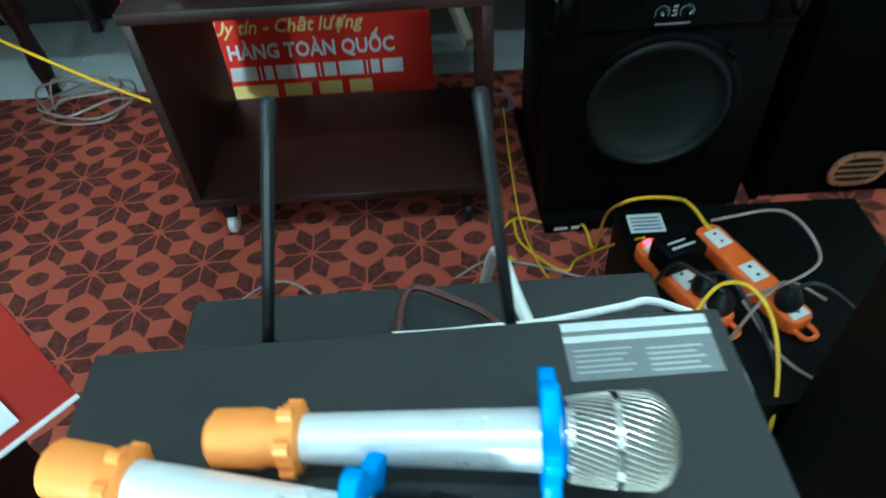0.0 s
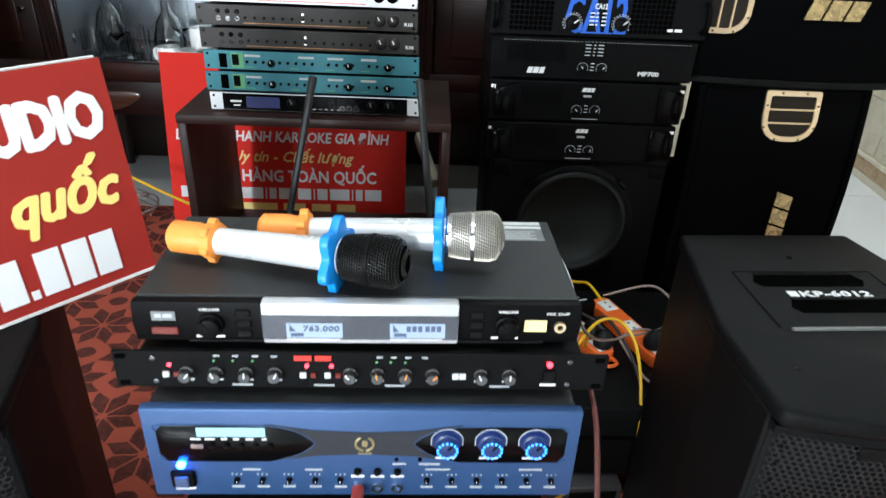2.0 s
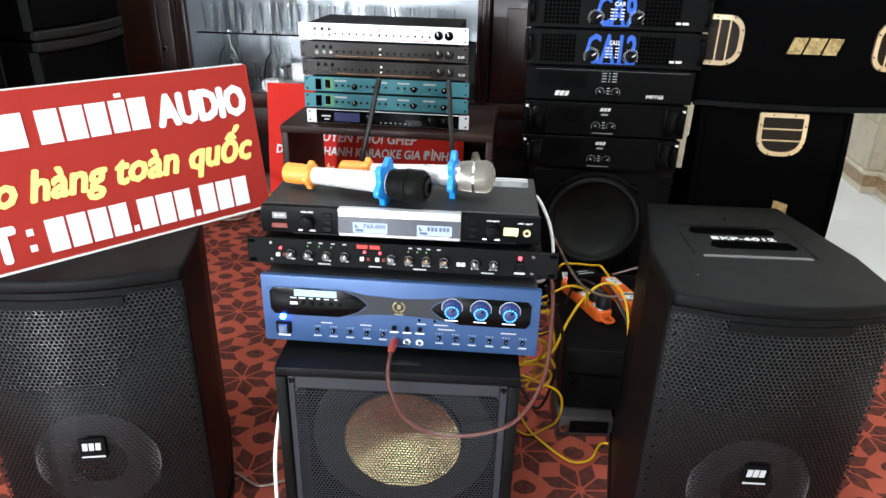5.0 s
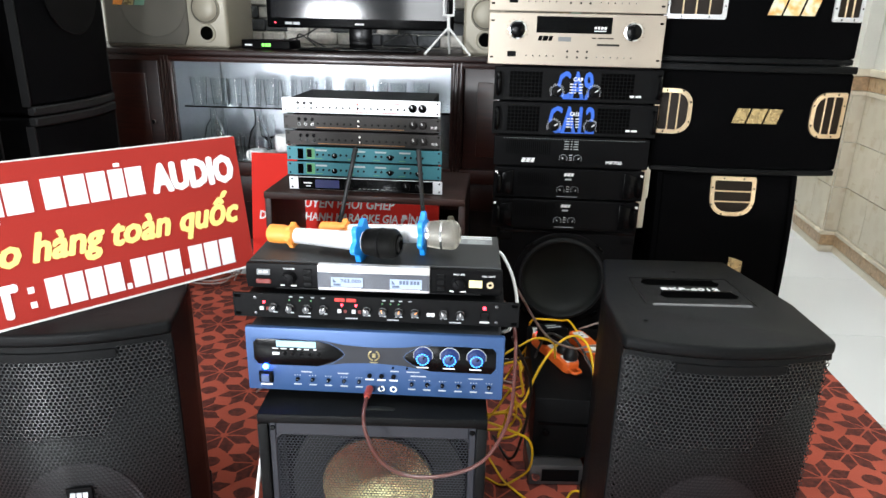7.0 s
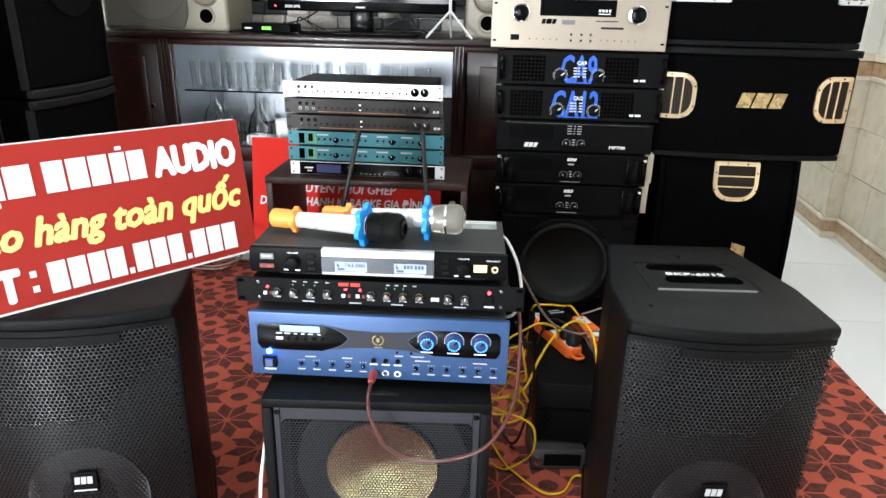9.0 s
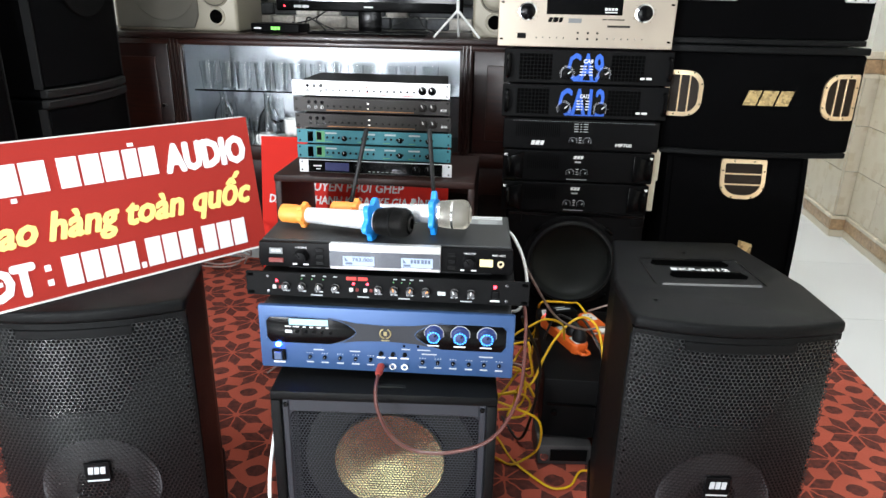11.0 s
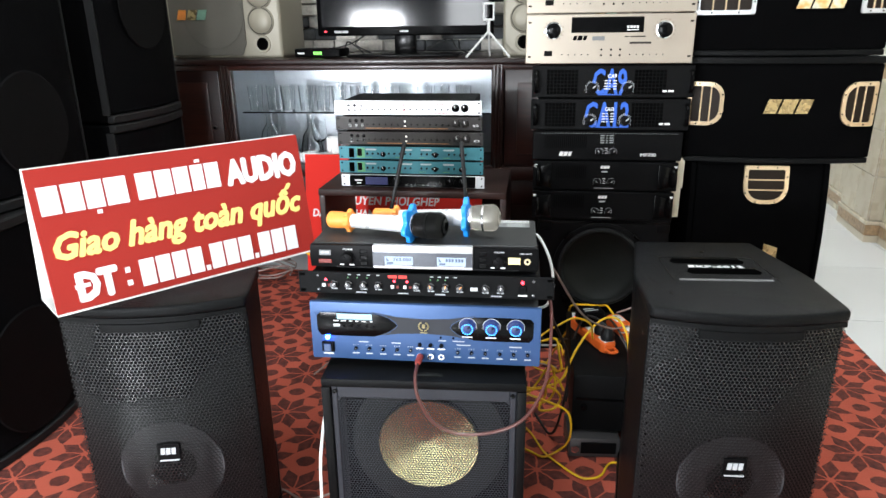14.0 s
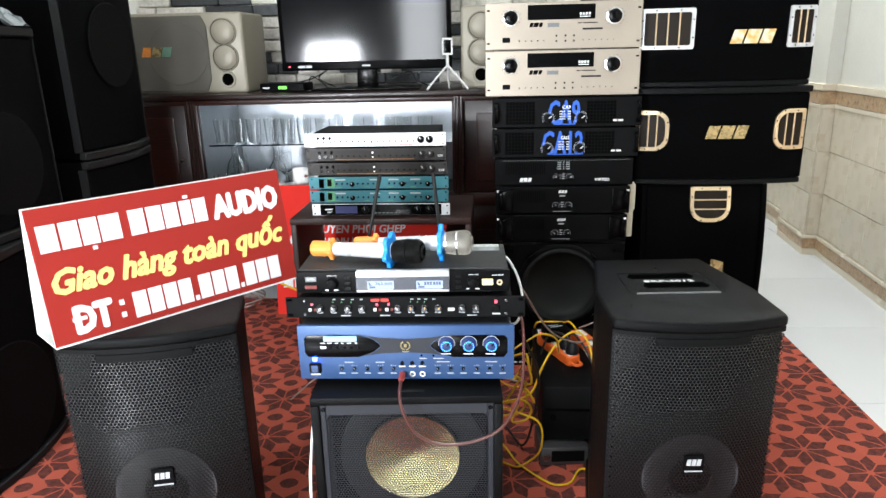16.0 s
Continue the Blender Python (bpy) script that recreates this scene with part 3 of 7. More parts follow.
def stage_speaker(m, label):
    """Twelve-inch stage loudspeaker: bowed front, tapered back, perforated steel grille and a top plate with handle slots."""
    W, B, D, H = 0.336, 0.25, 0.37, 0.59
    bow = 0.03
    arc = lambda x: -bow * (1 - (2 * x / W) ** 2)
    root = thing("stage_speaker", label, "loudspeaker", m, "pair of stage speakers")
    n = 16
    xs = [-W / 2 + W * i / n for i in range(n + 1)]
    plan = [(x * 0.985, arc(x) + 0.02) for x in xs] + [(W / 2 - 0.002, 0.15), (B / 2 - 0.002, D), (-B / 2 + 0.002, D), (-W / 2 + 0.002, 0.15)]
    part("cabinet", bm_prism(plan, 0.03, H - 0.023, 0.003, 1), BLACK_PAINT, root)
    cap_plan = [(x, arc(x) - 0.004) for x in xs] + [(W / 2 + 0.003, 0.012), (W / 2 + 0.002, 0.15), (B / 2 + 0.002, D + 0.003), (-B / 2 - 0.002, D + 0.003), (-W / 2 - 0.002, 0.15), (-W / 2 - 0.003, 0.012)]
    cap = part("top_plate", bm_prism(cap_plan, H - 0.022, H, 0.0065, 3), BLACK_PAINT, root, "black speckled top plate with two handle slots")
    part("bottom_plate", bm_prism(cap_plan, 0.0, 0.03, 0.006, 2), BLACK_PAINT, root)
    # handle slots, raised blocks whose black paints the recess shade, and the model plate between them
    for y0, x0, x1 in ((0.225, -0.075, 0.06), (0.165, -0.055, 0.075)):
        part("handle_slot", bm_prism([(x0, y0), (x1, y0), (x1 + 0.008, y0 + 0.012), (x1, y0 + 0.028), (x0, y0 + 0.028), (x0 - 0.008, y0 + 0.012)], H - 0.006, H + 0.0015, 0.001, 1), FOAM_HOLE_SHADE, cap)
        part("slot_rim", bm_tube([(x0, y0 + 0.03, H), (x1, y0 + 0.03, H)], 0.0025, 6, 2), BLACK_GLOSS, cap)
    part("ridge", bm_box(-0.088, 0.088, 0.128, 0.133, H - 0.002, H + 0.003, 0.001, 1), mat_ridge, cap)
    part("recess_edge", bm_tube([(-0.1, 0.135, H), (-0.1, 0.262, H), (0.09, 0.262, H), (0.098, 0.135, H)], 0.0016, 5, 1), BLACK_GLOSS, cap)
    bars([(0.0, 0.012)], WHITE_PRINT, cap, pose(-0.052, 0.2, H + 0.001), 0.012)
    lettering("KP-6012", WHITE_PRINT, cap, pose(-0.036, 0.2, H + 0.001), 0.012, 0.092, 0.0006)
    for sx, sy in ((-0.12, 0.06), (0.0, 0.3)):
        part("screw", bm_lathe([(0.004, 0), (0.004, 0.001), (0, 0.0015)], 10, Matrix.Translation((sx, sy, H))), BLACK_GLOSS, cap)
    # perforated grille, stepped down under the plain band, with foam behind it
    lip = 0.088
    sheet = hole_sheet(-W / 2 + 0.004, W / 2 - 0.004, 0.036, H - 0.034, 0.0074, 0.0029, lambda u, v: (max(-W / 2, min(W / 2, u)), arc(max(-W / 2, min(W / 2, u))) + 0.001, v), lambda u, v: abs(u) > lip or v < H - 0.052)
    sheet.materials.append(GRILLE)
    g = new("grille", sheet)
    g.parent = root
    slab = lambda a, b, y0, y1: [(x, arc(x) + y0) for x in np.linspace(a, b, 13)] + [(x, arc(x) + y1) for x in np.linspace(b, a, 13)]
    part("grille_rim", bm_prism(slab(-W / 2, W / 2, 0.002, 0.014), H - 0.034, H - 0.0235), BLACK_PAINT, root)
    part("grille_band", bm_prism(slab(-lip, lip, 0.0, 0.014), H - 0.05, H - 0.0345, 0.001, 1), BLACK_PAINT, root)
    part("grille_rim", bm_prism(slab(-W / 2, W / 2, 0.0, 0.012), 0.03, 0.036), BLACK_PLASTIC, root)
    part("foam_lining", bm_prism(slab(-W / 2 + 0.002, W / 2 - 0.002, 0.012, 0.016), 0.036, H - 0.036), GRILLE_FOAM, root)
    # ring left open in the middle to give the cone's shaded centre
    part("woofer_ring", bm_lathe([(0.098, 0.0), (0.098, 0.004), (0.045, 0.004), (0.043, 0.0)], 48, front_at(0.0, -0.0155, 0.245)), CONE_GREY, root, "grey woofer cone behind the grille")
    badge = part("badge", bm_box(-0.021, 0.021, arc(0) - 0.004, arc(0) - 0.0005, 0.262, 0.304, 0.001, 1), BLACK_PLASTIC, root, "square black badge with a pale mark")
    logo_blocks(badge, PRINT_GREY, facing(-0.015, arc(0) - 0.0042, 0.282), 0.014, (0.008, 0.008, 0.008), 0.002, 0.1, name="mark")
    bars([(0, 0.036)], PRINT_GREY, badge, facing(-0.018, arc(0) - 0.0042, 0.267), 0.003)
    for k in range(22):
        for s in (-1, 1):
            stud_z = 0.05 + k * 0.0235
            piece("rivet", rivet_mesh, root, Matrix.Translation((s * (W / 2 - 0.009), arc(W / 2 - 0.009) - 0.0005, stud_z)) @ FRONT)
    return root


rivet_mesh = mesh_of("rivet", bm_lathe([(0.0022, 0), (0.0016, 0.0012), (0, 0.0015)], 6), BLACK_GLOSS)
stage_speaker(pose(0.553, 0.046, 0.0, 0, 0, 3), "black stage loudspeaker with a perforated steel grille")
stage_speaker(pose(-0.517, -0.028, 0.0, 0, 0, 13), "black stage loudspeaker with a perforated grille under the red sign")


def guitar_cab(m):
    """Square subwoofer with a blue-grey baffle, rectangular grille and brushed gold cone."""
    W, H, D = 0.386, 0.436, 0.4
    root = thing("subwoofer", "black subwoofer with a grey baffle and gold cone", "loudspeaker", m)
    t = 0.018
    part("top_board", bm_box(-W / 2, W / 2, 0, D, H - t, H, 0.004), BLACK_PAINT, root)
    part("bottom_board", bm_box(-W / 2, W / 2, 0, D, 0, t, 0.004), BLACK_PAINT, root)
    for s in (-1, 1):
        part("side_board", bm_box(s * (W / 2 - t / 2) - t / 2, s * (W / 2 - t / 2) + t / 2, 0, D, t, H - t, 0.003), BLACK_PAINT, root)
    part("back_board", bm_box(-W / 2 + t, W / 2 - t, D - t, D, t, H - t), BLACK_PAINT, root)
    x1, z0, z1 = 0.163, 0.045, 0.393
    baffle = part("baffle_frame", bm_box(-W / 2 + t, -x1, 0.006, 0.02, t, H - t, 0.002, 1), GREY_BAFFLE, root, "blue-grey painted baffle frame")
    for bx in ((x1, W / 2 - t, t, H - t), (-x1, x1, z1, H - t), (-x1, x1, t, z0)):
        part("baffle_frame", bm_box(bx[0], bx[1], 0.006, 0.02, bx[2], bx[3], 0.002, 1), GREY_BAFFLE, root)
    for sx in (-1, 1):
        for z in (0.034, 0.407):
            part("screw", bm_lathe([(0.005, 0), (0.004, 0.002), (0, 0.0025)], 10, front_at(sx * 0.168, 0.006, z)), BLACK_GLOSS, baffle)
    cr = 0.008

    def rounded(u, v):
        dx, dz = abs(u) - (x1 - cr), abs(v - (z0 + z1) / 2) - ((z1 - z0) / 2 - cr)
        return not (dx > 0 and dz > 0 and dx + dz > cr * 1.05)
    sheet = hole_sheet(-x1, x1, z0, z1, 0.0060, 0.0027, lambda u, v: (max(-x1, min(x1, u)), 0.009, max(z0, min(z1, v))), rounded)
    sheet.materials.append(GREY_BAFFLE)
    g = new("grille", sheet)
    g.parent = root
    for sx in (-1, 1):
        for sz, zc in ((1, z1), (-1, z0)):
            part("grille_corner", bm_panel([(sx * x1, zc), (sx * (x1 - cr), zc), (sx * x1, zc - sz * cr)], 0.0075, 0.012), GREY_BAFFLE, root)
    # black sheet behind the grille paints the dark inside of the box
    part("lining", bm_box(-x1 - 0.005, x1 + 0.005, 0.08, 0.084, z0 - 0.005, z1 + 0.005), FOAM_HOLE_SHADE, root)
    drv = part("woofer", bm_lathe([(0.15, -0.03), (0.15, -0.022), (0.135, -0.02), (0.1, -0.026)], 48, front_at(0.008, 0.0, 0.289)), CONE_BLACK, root)
    part("gold_cone", bm_lathe([(0.0985, -0.016), (0.0965, -0.013), (0.06, -0.021), (0.02, -0.0287), (0, -0.0325)], 72, front_at(0.008, 0.0, 0.289)), GOLD_BRUSHED, drv, "brushed gold metal cone")
    return root


def brushed_gold():
    """Radially brushed gold disc: strong anisotropic streaks round the axis."""
    m = mat("brushed_gold_disc", (0.8, 0.74, 0.4), 0.24, 1.0, var=0.06, bump=0, rvar=0.03)
    n, l = m.node_tree.nodes, m.node_tree.links
    b = n["Principled BSDF"]
    b.inputs["Anisotropic"].default_value = 0.9
    b.inputs["Anisotropic Rotation"].default_value = 0.0
    tan = n.new("ShaderNodeTangent")
    tan.direction_type, tan.axis = "RADIAL", "Y"
    l.new(tan.outputs[0], b.inputs["Tangent"])
    return m


GOLD_BRUSHED = brushed_gold()
guitar_cab(pose(-0.0206, 0.0, 0.0, 0, 0, 3.0))


# ---- the stack on the subwoofer: amplifier, mixer, receiver ----
def rack_ears(W, body, h, y=0.0, t=0.004):
    """Front plate outline with slotted ears, as one plate."""
    return bm_box(-W / 2, W / 2, y - t, y, 0, h, 0.001, 1)


def karaoke_amp(m):
    W, H, D = 0.437, 0.118, 0.34
    root = thing("karaoke_amplifier", "blue karaoke amplifier with lit blue knobs", "amplifier", m)
    part("case", bm_box(-W / 2 + 0.006, W / 2 - 0.006, 0.006, D, 0.004, H - 0.002, 0.002, 1), LID_BLACK, root)
    # front plate with two dark pockets
    pl = [(-0.205, 0.060), (-0.198, 0.050), (-0.095, 0.050), (-0.064, 0.062), (-0.05, 0.075), (-0.064, 0.088), (-0.095, 0.098), (-0.198, 0.098), (-0.205, 0.090)]
    pr = [(-x + 0.0, z) for x, z in pl[::-1]]
    front_plate = part("front_panel", bm_box(-W / 2, W / 2, -0.006, 0.006, 0, H, 0.003, 2), BLUE_PANEL, root, "blue brushed front panel")
    for p in (pl, pr):
        part("pocket", bm_panel(p, -0.0075, -0.005, 0.001), BLACK_GLOSS, front_plate, "black glossy pocket")
        part("pocket_rim", bm_tube([(x, -0.0065, z) for x, z in p] + [(p[0][0], -0.0065, p[0][1])], 0.0007, 5, 2), BLUE_PANEL, front_plate)
    # shallow waist in the middle of the panel
    part("waist", bm_panel([(-0.098, 0.1), (-0.064, 0.088), (-0.05, 0.075), (-0.064, 0.062), (-0.098, 0.05), (-0.05, 0.058), (0, 0.0605), (0.05, 0.058), (0.098, 0.05), (0.064, 0.062), (0.05, 0.075), (0.064, 0.088), (0.098, 0.1), (0.05, 0.092), (0, 0.0895), (-0.05, 0.092)], -0.0068, -0.0055), GREY_BAFFLE, front_plate, "dark grey waist between the pockets")
    crest = part("crest", joined(*[bm_tube([(sx * 0.009 * math.sin(a), -0.0076, 0.0755 - 0.009 * math.cos(a)) for a in (0.15, 0.8, 1.5, 2.2, 2.7)], 0.0014, 6, 4) for sx in (-1, 1)], bm_box(-0.003, 0.003, -0.0082, -0.0066, 0.0715, 0.0795, 0.0008, 1)), CREST_GOLD, front_plate, "small gold wreath crest")
    bars([(0, 0.014)], CREST_GOLD, front_plate, facing(-0.007, -0.0072, 0.0615), 0.0018, name="crest_band")
    part("display", bm_box(-0.165, -0.098, -0.0085, -0.007, 0.085, 0.096), LCD_BLUE, front_plate, "lit pale blue display")
    bars([(0, 0.01), (0.014, 0.024), (0.03, 0.036), (0.042, 0.048), (0.054, 0.062), (0.07, 0.075)], WHITE_PRINT, front_plate, facing(-0.172, -0.0077, 0.0805), 0.0018)
    part("usb_socket", bm_box(-0.172, -0.16, -0.0095, -0.007, 0.07, 0.0755), CHROME, front_plate)
    for k in range(5):
        stud(front_plate, -0.152 + k * 0.0145, -0.0075, 0.0725, 0.003, 0.003, BLACK_PLASTIC)
    for k in range(3):
        x = 0.083 + k * 0.0445
        # faint emission of the knob body stands for blue light from its LEDs
        drv = knob(front_plate, x, -0.0075, 0.0785, 0.0125, 0.012, BLUE_DIM, BLACK_GLOSS, -0.6, "volume_knob")
        for j in range(14):
            a = 2 * math.pi * j / 14
            piece("led_segment", led_dot, drv, Matrix.Translation((0.0098 * math.cos(a), 0.0098 * math.sin(a), 0.0122)))
        part("dial_arc", bm_tube([(x + 0.0165 * math.cos(a), -0.0078, 0.0795 + 0.0165 * math.sin(a)) for a in (-0.3, 0.4, 1.1, 1.57, 2.04, 2.74, 3.44)], 0.0006, 5, 3), PRINT_GREY, front_plate)
        # weakly glowing disc paints the blue halo behind the knob
        part("dial_glow", bm_lathe([(0.0158, 0), (0.0158, 0.0004), (0, 0.0004)], 24, front_at(x, -0.0075, 0.081)), BLUE_HALO, front_plate, "disc with the knob's blue glow painted in")
        bars([(0, 0.02)], WHITE_PRINT, front_plate, facing(x - 0.011, -0.0078, 0.0565), 0.002)
    # power rocker and its lamp
    sw = part("power_switch", bm_box(-0.198, -0.174, -0.011, -0.006, 0.016, 0.037, 0.0015, 1), BLACK_PLASTIC, front_plate)
    # blue of the lamp above is put into the rocker's colour
    part("rocker", bm_box(-0.193, -0.179, -0.0145, -0.011, 0.019, 0.034, 0.001, 1), mat("blue_lit_rocker", (0.05, 0.08, 0.16), 0.2, var=0.05, bump=0), sw, "rocker with the lamp's blue light in its colour")
    stud(front_plate, -0.186, -0.006, 0.046, 0.0045, 0.004, LED_BLUE, "power_lamp")
    bars([(0, 0.02)], WHITE_PRINT, front_plate, facing(-0.196, -0.0063, 0.010), 0.0025)
    for i, x in enumerate((-0.132, -0.106, -0.079, -0.052, -0.026, 0.064, 0.09, 0.116, 0.143, 0.169, 0.195)):
        knob(front_plate, x, -0.006, 0.0245, 0.0032, 0.006, BLACK_PLASTIC, WHITE_PRINT, -0.5 + (i * 37 % 11) * 0.1, "tone_knob")
        bars([(0, 0.0125)], PRINT_GREY, front_plate, facing(x - 0.0062, -0.0063, 0.013), 0.0022)
        bars([(0.0, 0.0016), (0.0045, 0.0061), (0.009, 0.0106)], PRINT_GREY, front_plate, facing(x - 0.0053, -0.0063, 0.0308), 0.0014)
    for a, w, z in ((-0.125, 0.018, 0.0375), (-0.062, 0.018, 0.0375), (0.028, 0.014, 0.046), (0.055, 0.022, 0.046), (0.062, 0.026, 0.0385), (0.16, 0.024, 0.0385)):
        bars([(0, w)], PRINT_GREY, front_plate, facing(a, -0.0063, z), 0.0018)
    for k in range(3):
        x = -0.008 + k * 0.0205
        stud(front_plate, x, -0.006, 0.037, 0.0038, 0.005, BLACK_PLASTIC, "button")
        bars([(0, 0.014)], WHITE_PRINT, front_plate, facing(x - 0.007, -0.0063, 0.028), 0.0024)
        j = part("microphone_jack", bm_lathe([(0.0062, 0), (0.0062, 0.003), (0.0032, 0.003), (0.0032, -0.003), (0, -0.003)], 16, front_at(x, -0.006, 0.0135)), CHROME, front_plate)
    for x in (0.032, 0.056):
        stud(front_plate, x, -0.006, 0.0535, 0.002, 0.002, FOAM_HOLE_SHADE)
    for sx in (-1, 1):
        for y in (0.03, 0.3):
            part("foot", bm_lathe([(0.014, 0), (0.016, -0.012), (0, -0.012)], 14, Matrix.Translation((sx * 0.17, y, 0.0045))), RUBBER, root)
    for sx in (-1, 1):
        for k in range(12):
            part("vent_slot", bm_box(sx * (W / 2 - 0.006) - 0.001, sx * (W / 2 - 0.006) + 0.001, 0.05 + k * 0.02, 0.06 + k * 0.02, 0.03, 0.08), FOAM_HOLE_SHADE, root)
    return root


led_dot = mesh_of("led_segment", bm_lathe([(0.0015, 0), (0.0012, 0.0008), (0, 0.001)], 6), RING_BLUE)
karaoke_amp(pose(-0.0235, 0.052, 0.4515, 0, 0, 0.9))


def effects_mixer(m):
    H, D = 0.044, 0.2
    root = thing("microphone_mixer", "black rack microphone mixer with rows of small knobs", "mixer", m)
    fp = part("front_panel", rack_ears(0.4826, 0, H), BLACK_METAL, root)
    part("case", bm_box(-0.215, 0.215, 0.0005, D, 0.001, H - 0.001, 0.001, 1), BLACK_METAL, root)
    for sx in (-1, 1):
        for z in (0.006, 0.038):
            part("ear_slot", bm_box(sx * 0.233 - 0.005, sx * 0.233 + 0.005, -0.0046, -0.0038, z - 0.0025, z + 0.0025, 0.001, 1), FOAM_HOLE_SHADE, fp)
        for z in (0.008, 0.036):
            stud(fp, sx * 0.203, -0.004, z, 0.003, 0.0015, DARK_CHROME, "screw")
    for x in (-0.145, -0.127, -0.108, 0.012, 0.026, 0.04):
        stud(fp, x, -0.004, 0.0335, 0.0013, 0.001, LED_GREEN_DULL, "indicator")
    for i, x in enumerate((-0.172, -0.144, -0.115, -0.087, -0.014, 0.013, 0.04, 0.067, 0.115, 0.143)):
        knob(fp, x, -0.004, 0.0205, 0.0075, 0.012, DARK_CHROME, ORANGE if 4 < i < 8 else WHITE_PRINT, -0.7 + (i * 5 % 7) * 0.22)
        bars([(0, 0.012)], PRINT_GREY, fp, facing(x - 0.006, -0.0042, 0.0098), 0.002)
    for x in (-0.188, -0.056, -0.032):
        stud(fp, x, -0.004, 0.0285, 0.0022, 0.002, LED_RED, "led")
        stud(fp, x - 0.004, -0.004, 0.0175, 0.0032, 0.003, LABEL_PAPER, "push_button", True)
        stud(fp, x + 0.006, -0.004, 0.0175, 0.0026, 0.003, RED_DULL, "push_button", True)
    for x in (0.09, 0.097):
        stud(fp, x, -0.004, 0.0175, 0.0032, 0.003, LABEL_PAPER, "push_button", True)
    bars([(0, 0.017), (0.02, 0.036)], RED_PRINT, fp, facing(-0.068, -0.0042, 0.0345), 0.006)
    for x in (-0.145, -0.127, -0.108, -0.09, 0.012, 0.026, 0.04, 0.056):
        bars([(0, 0.006)], PRINT_GREY, fp, facing(x, -0.0042, 0.0385), 0.0018)
    for x in (-0.13, -0.05, 0.02, 0.125):
        bars([(0, 0.02)], PRINT_GREY, fp, facing(x, -0.0042, 0.0035), 0.002)
    stud(fp, 0.183, -0.004, 0.033, 0.003, 0.003, LED_RED, "power_lamp")
    part("power_switch", bm_box(0.177, 0.19, -0.0075, -0.004, 0.012, 0.0265, 0.001, 1), BLACK_GLOSS, fp)
    bars([(0, 0.016)], WHITE_PRINT, fp, facing(0.1755, -0.0042, 0.006), 0.0028)
    return root


effects_mixer(pose(-0.0245, 0.072, 0.5785, 0, 0, 1.0))


def receiver(m):
    W, H, D = 0.427, 0.0465, 0.178
    root = thing("wireless_receiver", "black wireless microphone receiver with two antennas", "microphone receiver", m)
    part("case", bm_box(-W / 2 + 0.002, W / 2 - 0.002, 0.008, D, 0.004, H, 0.0015, 1), LID_BLACK, root)
    fp = part("front_panel", bm_panel([(-W / 2, 0.001), (W / 2, 0.001), (W / 2 + 0.002, 0.02), (W / 2, H - 0.002), (-W / 2, H - 0.002), (-W / 2 - 0.002, 0.02)], -0.002, 0.009, 0.0015), BLACK_PLASTIC, root)
    part("lower_lip", bm_box(-0.165, 0.18, -0.004, 0.003, 0.0, 0.004, 0.001, 1), BLACK_GLOSS, fp)
    bez = part("display_bezel", bm_box(-0.093, 0.094, -0.008, 0.006, 0.002, H + 0.001, 0.0025, 2), SILVER, fp, "silver display bezel")
    part("bezel_window", bm_box(-0.0925, 0.0935, -0.0092, -0.007, 0.008, 0.035), mat_grey_window, bez, "grey glossy display window")
    for x in (-0.07, 0.028):
        part("lcd", bm_box(x, x + 0.053, -0.0098, -0.009, 0.0105, 0.027), LCD_WHITE, bez, "backlit channel display")
        bars([(0.0, 0.012)], LCD_INK, bez, facing(x + 0.004, -0.0101, 0.0125), 0.0035)
        part("signal_icon", bm_panel([(x + 0.003, 0.018), (x + 0.009, 0.018), (x + 0.003, 0.026)], -0.0103, -0.0099), LCD_INK, bez)
        bars([(0, 0.05)], WHITE_PRINT, bez, facing(x, -0.0096, 0.0085), 0.0008)
    lettering("763.000", LCD_INK, bez, facing(-0.054, -0.0101, 0.0185), 0.0062, 0.034, 0.0002, depth=0.0003)
    bars([(0, 0.004), (0.0055, 0.0095), (0.011, 0.015), (0.018, 0.022), (0.0235, 0.0275), (0.029, 0.033)], LCD_INK, bez, facing(0.044, -0.0101, 0.0185), 0.0062)
    for s in (-1, 1):
        cx = -0.142 if s < 0 else 0.142
        knob(fp, cx, -0.002, 0.0205, 0.0125, 0.011, BLACK_PLASTIC, BLACK_GLOSS, 0.7, "volume_knob")
        lettering("VOLUME", WHITE_PRINT, fp, facing(cx - 0.0095, -0.0024, 0.0355), 0.0026, 0.019, 0.0001, depth=0.0002)
        bars([(0, 0.007), (0.018, 0.027)], WHITE_PRINT, fp, facing(cx - 0.015, -0.0024, 0.0055), 0.0022)
        bx = -0.118 if s < 0 else 0.105
        for k in range(3):
            part("soft_key", bm_box(bx, bx + 0.014, -0.0038, -0.002, 0.006 + k * 0.0115, 0.014 + k * 0.0115, 0.001, 1), BLACK_GLOSS, fp)
    logo = bars([(0, 0.022)], LABEL_FAINT, fp, facing(-0.196, -0.0024, 0.0245), 0.01, name="plate")
    bars([(0.003, 0.009), (0.0105, 0.019)], PRINT_GREY, fp, facing(-0.196, -0.0028, 0.028), 0.004)
    part("power_switch", bm_box(-0.198, -0.173, -0.0042, -0.002, 0.009, 0.017, 0.001, 1), RED_DULL, fp)
    part("sticker", bm_box(0.159, 0.181, -0.0026, -0.0019, 0.014, 0.027), YELLOW_STICKER, fp, "small yellow sticker")
    part("output_jack", bm_lathe([(0.0058, 0), (0.0058, 0.003), (0.003, 0.003), (0.003, -0.003), (0, -0.003)], 16, front_at(0.194, -0.002, 0.02)), GOLD, fp)
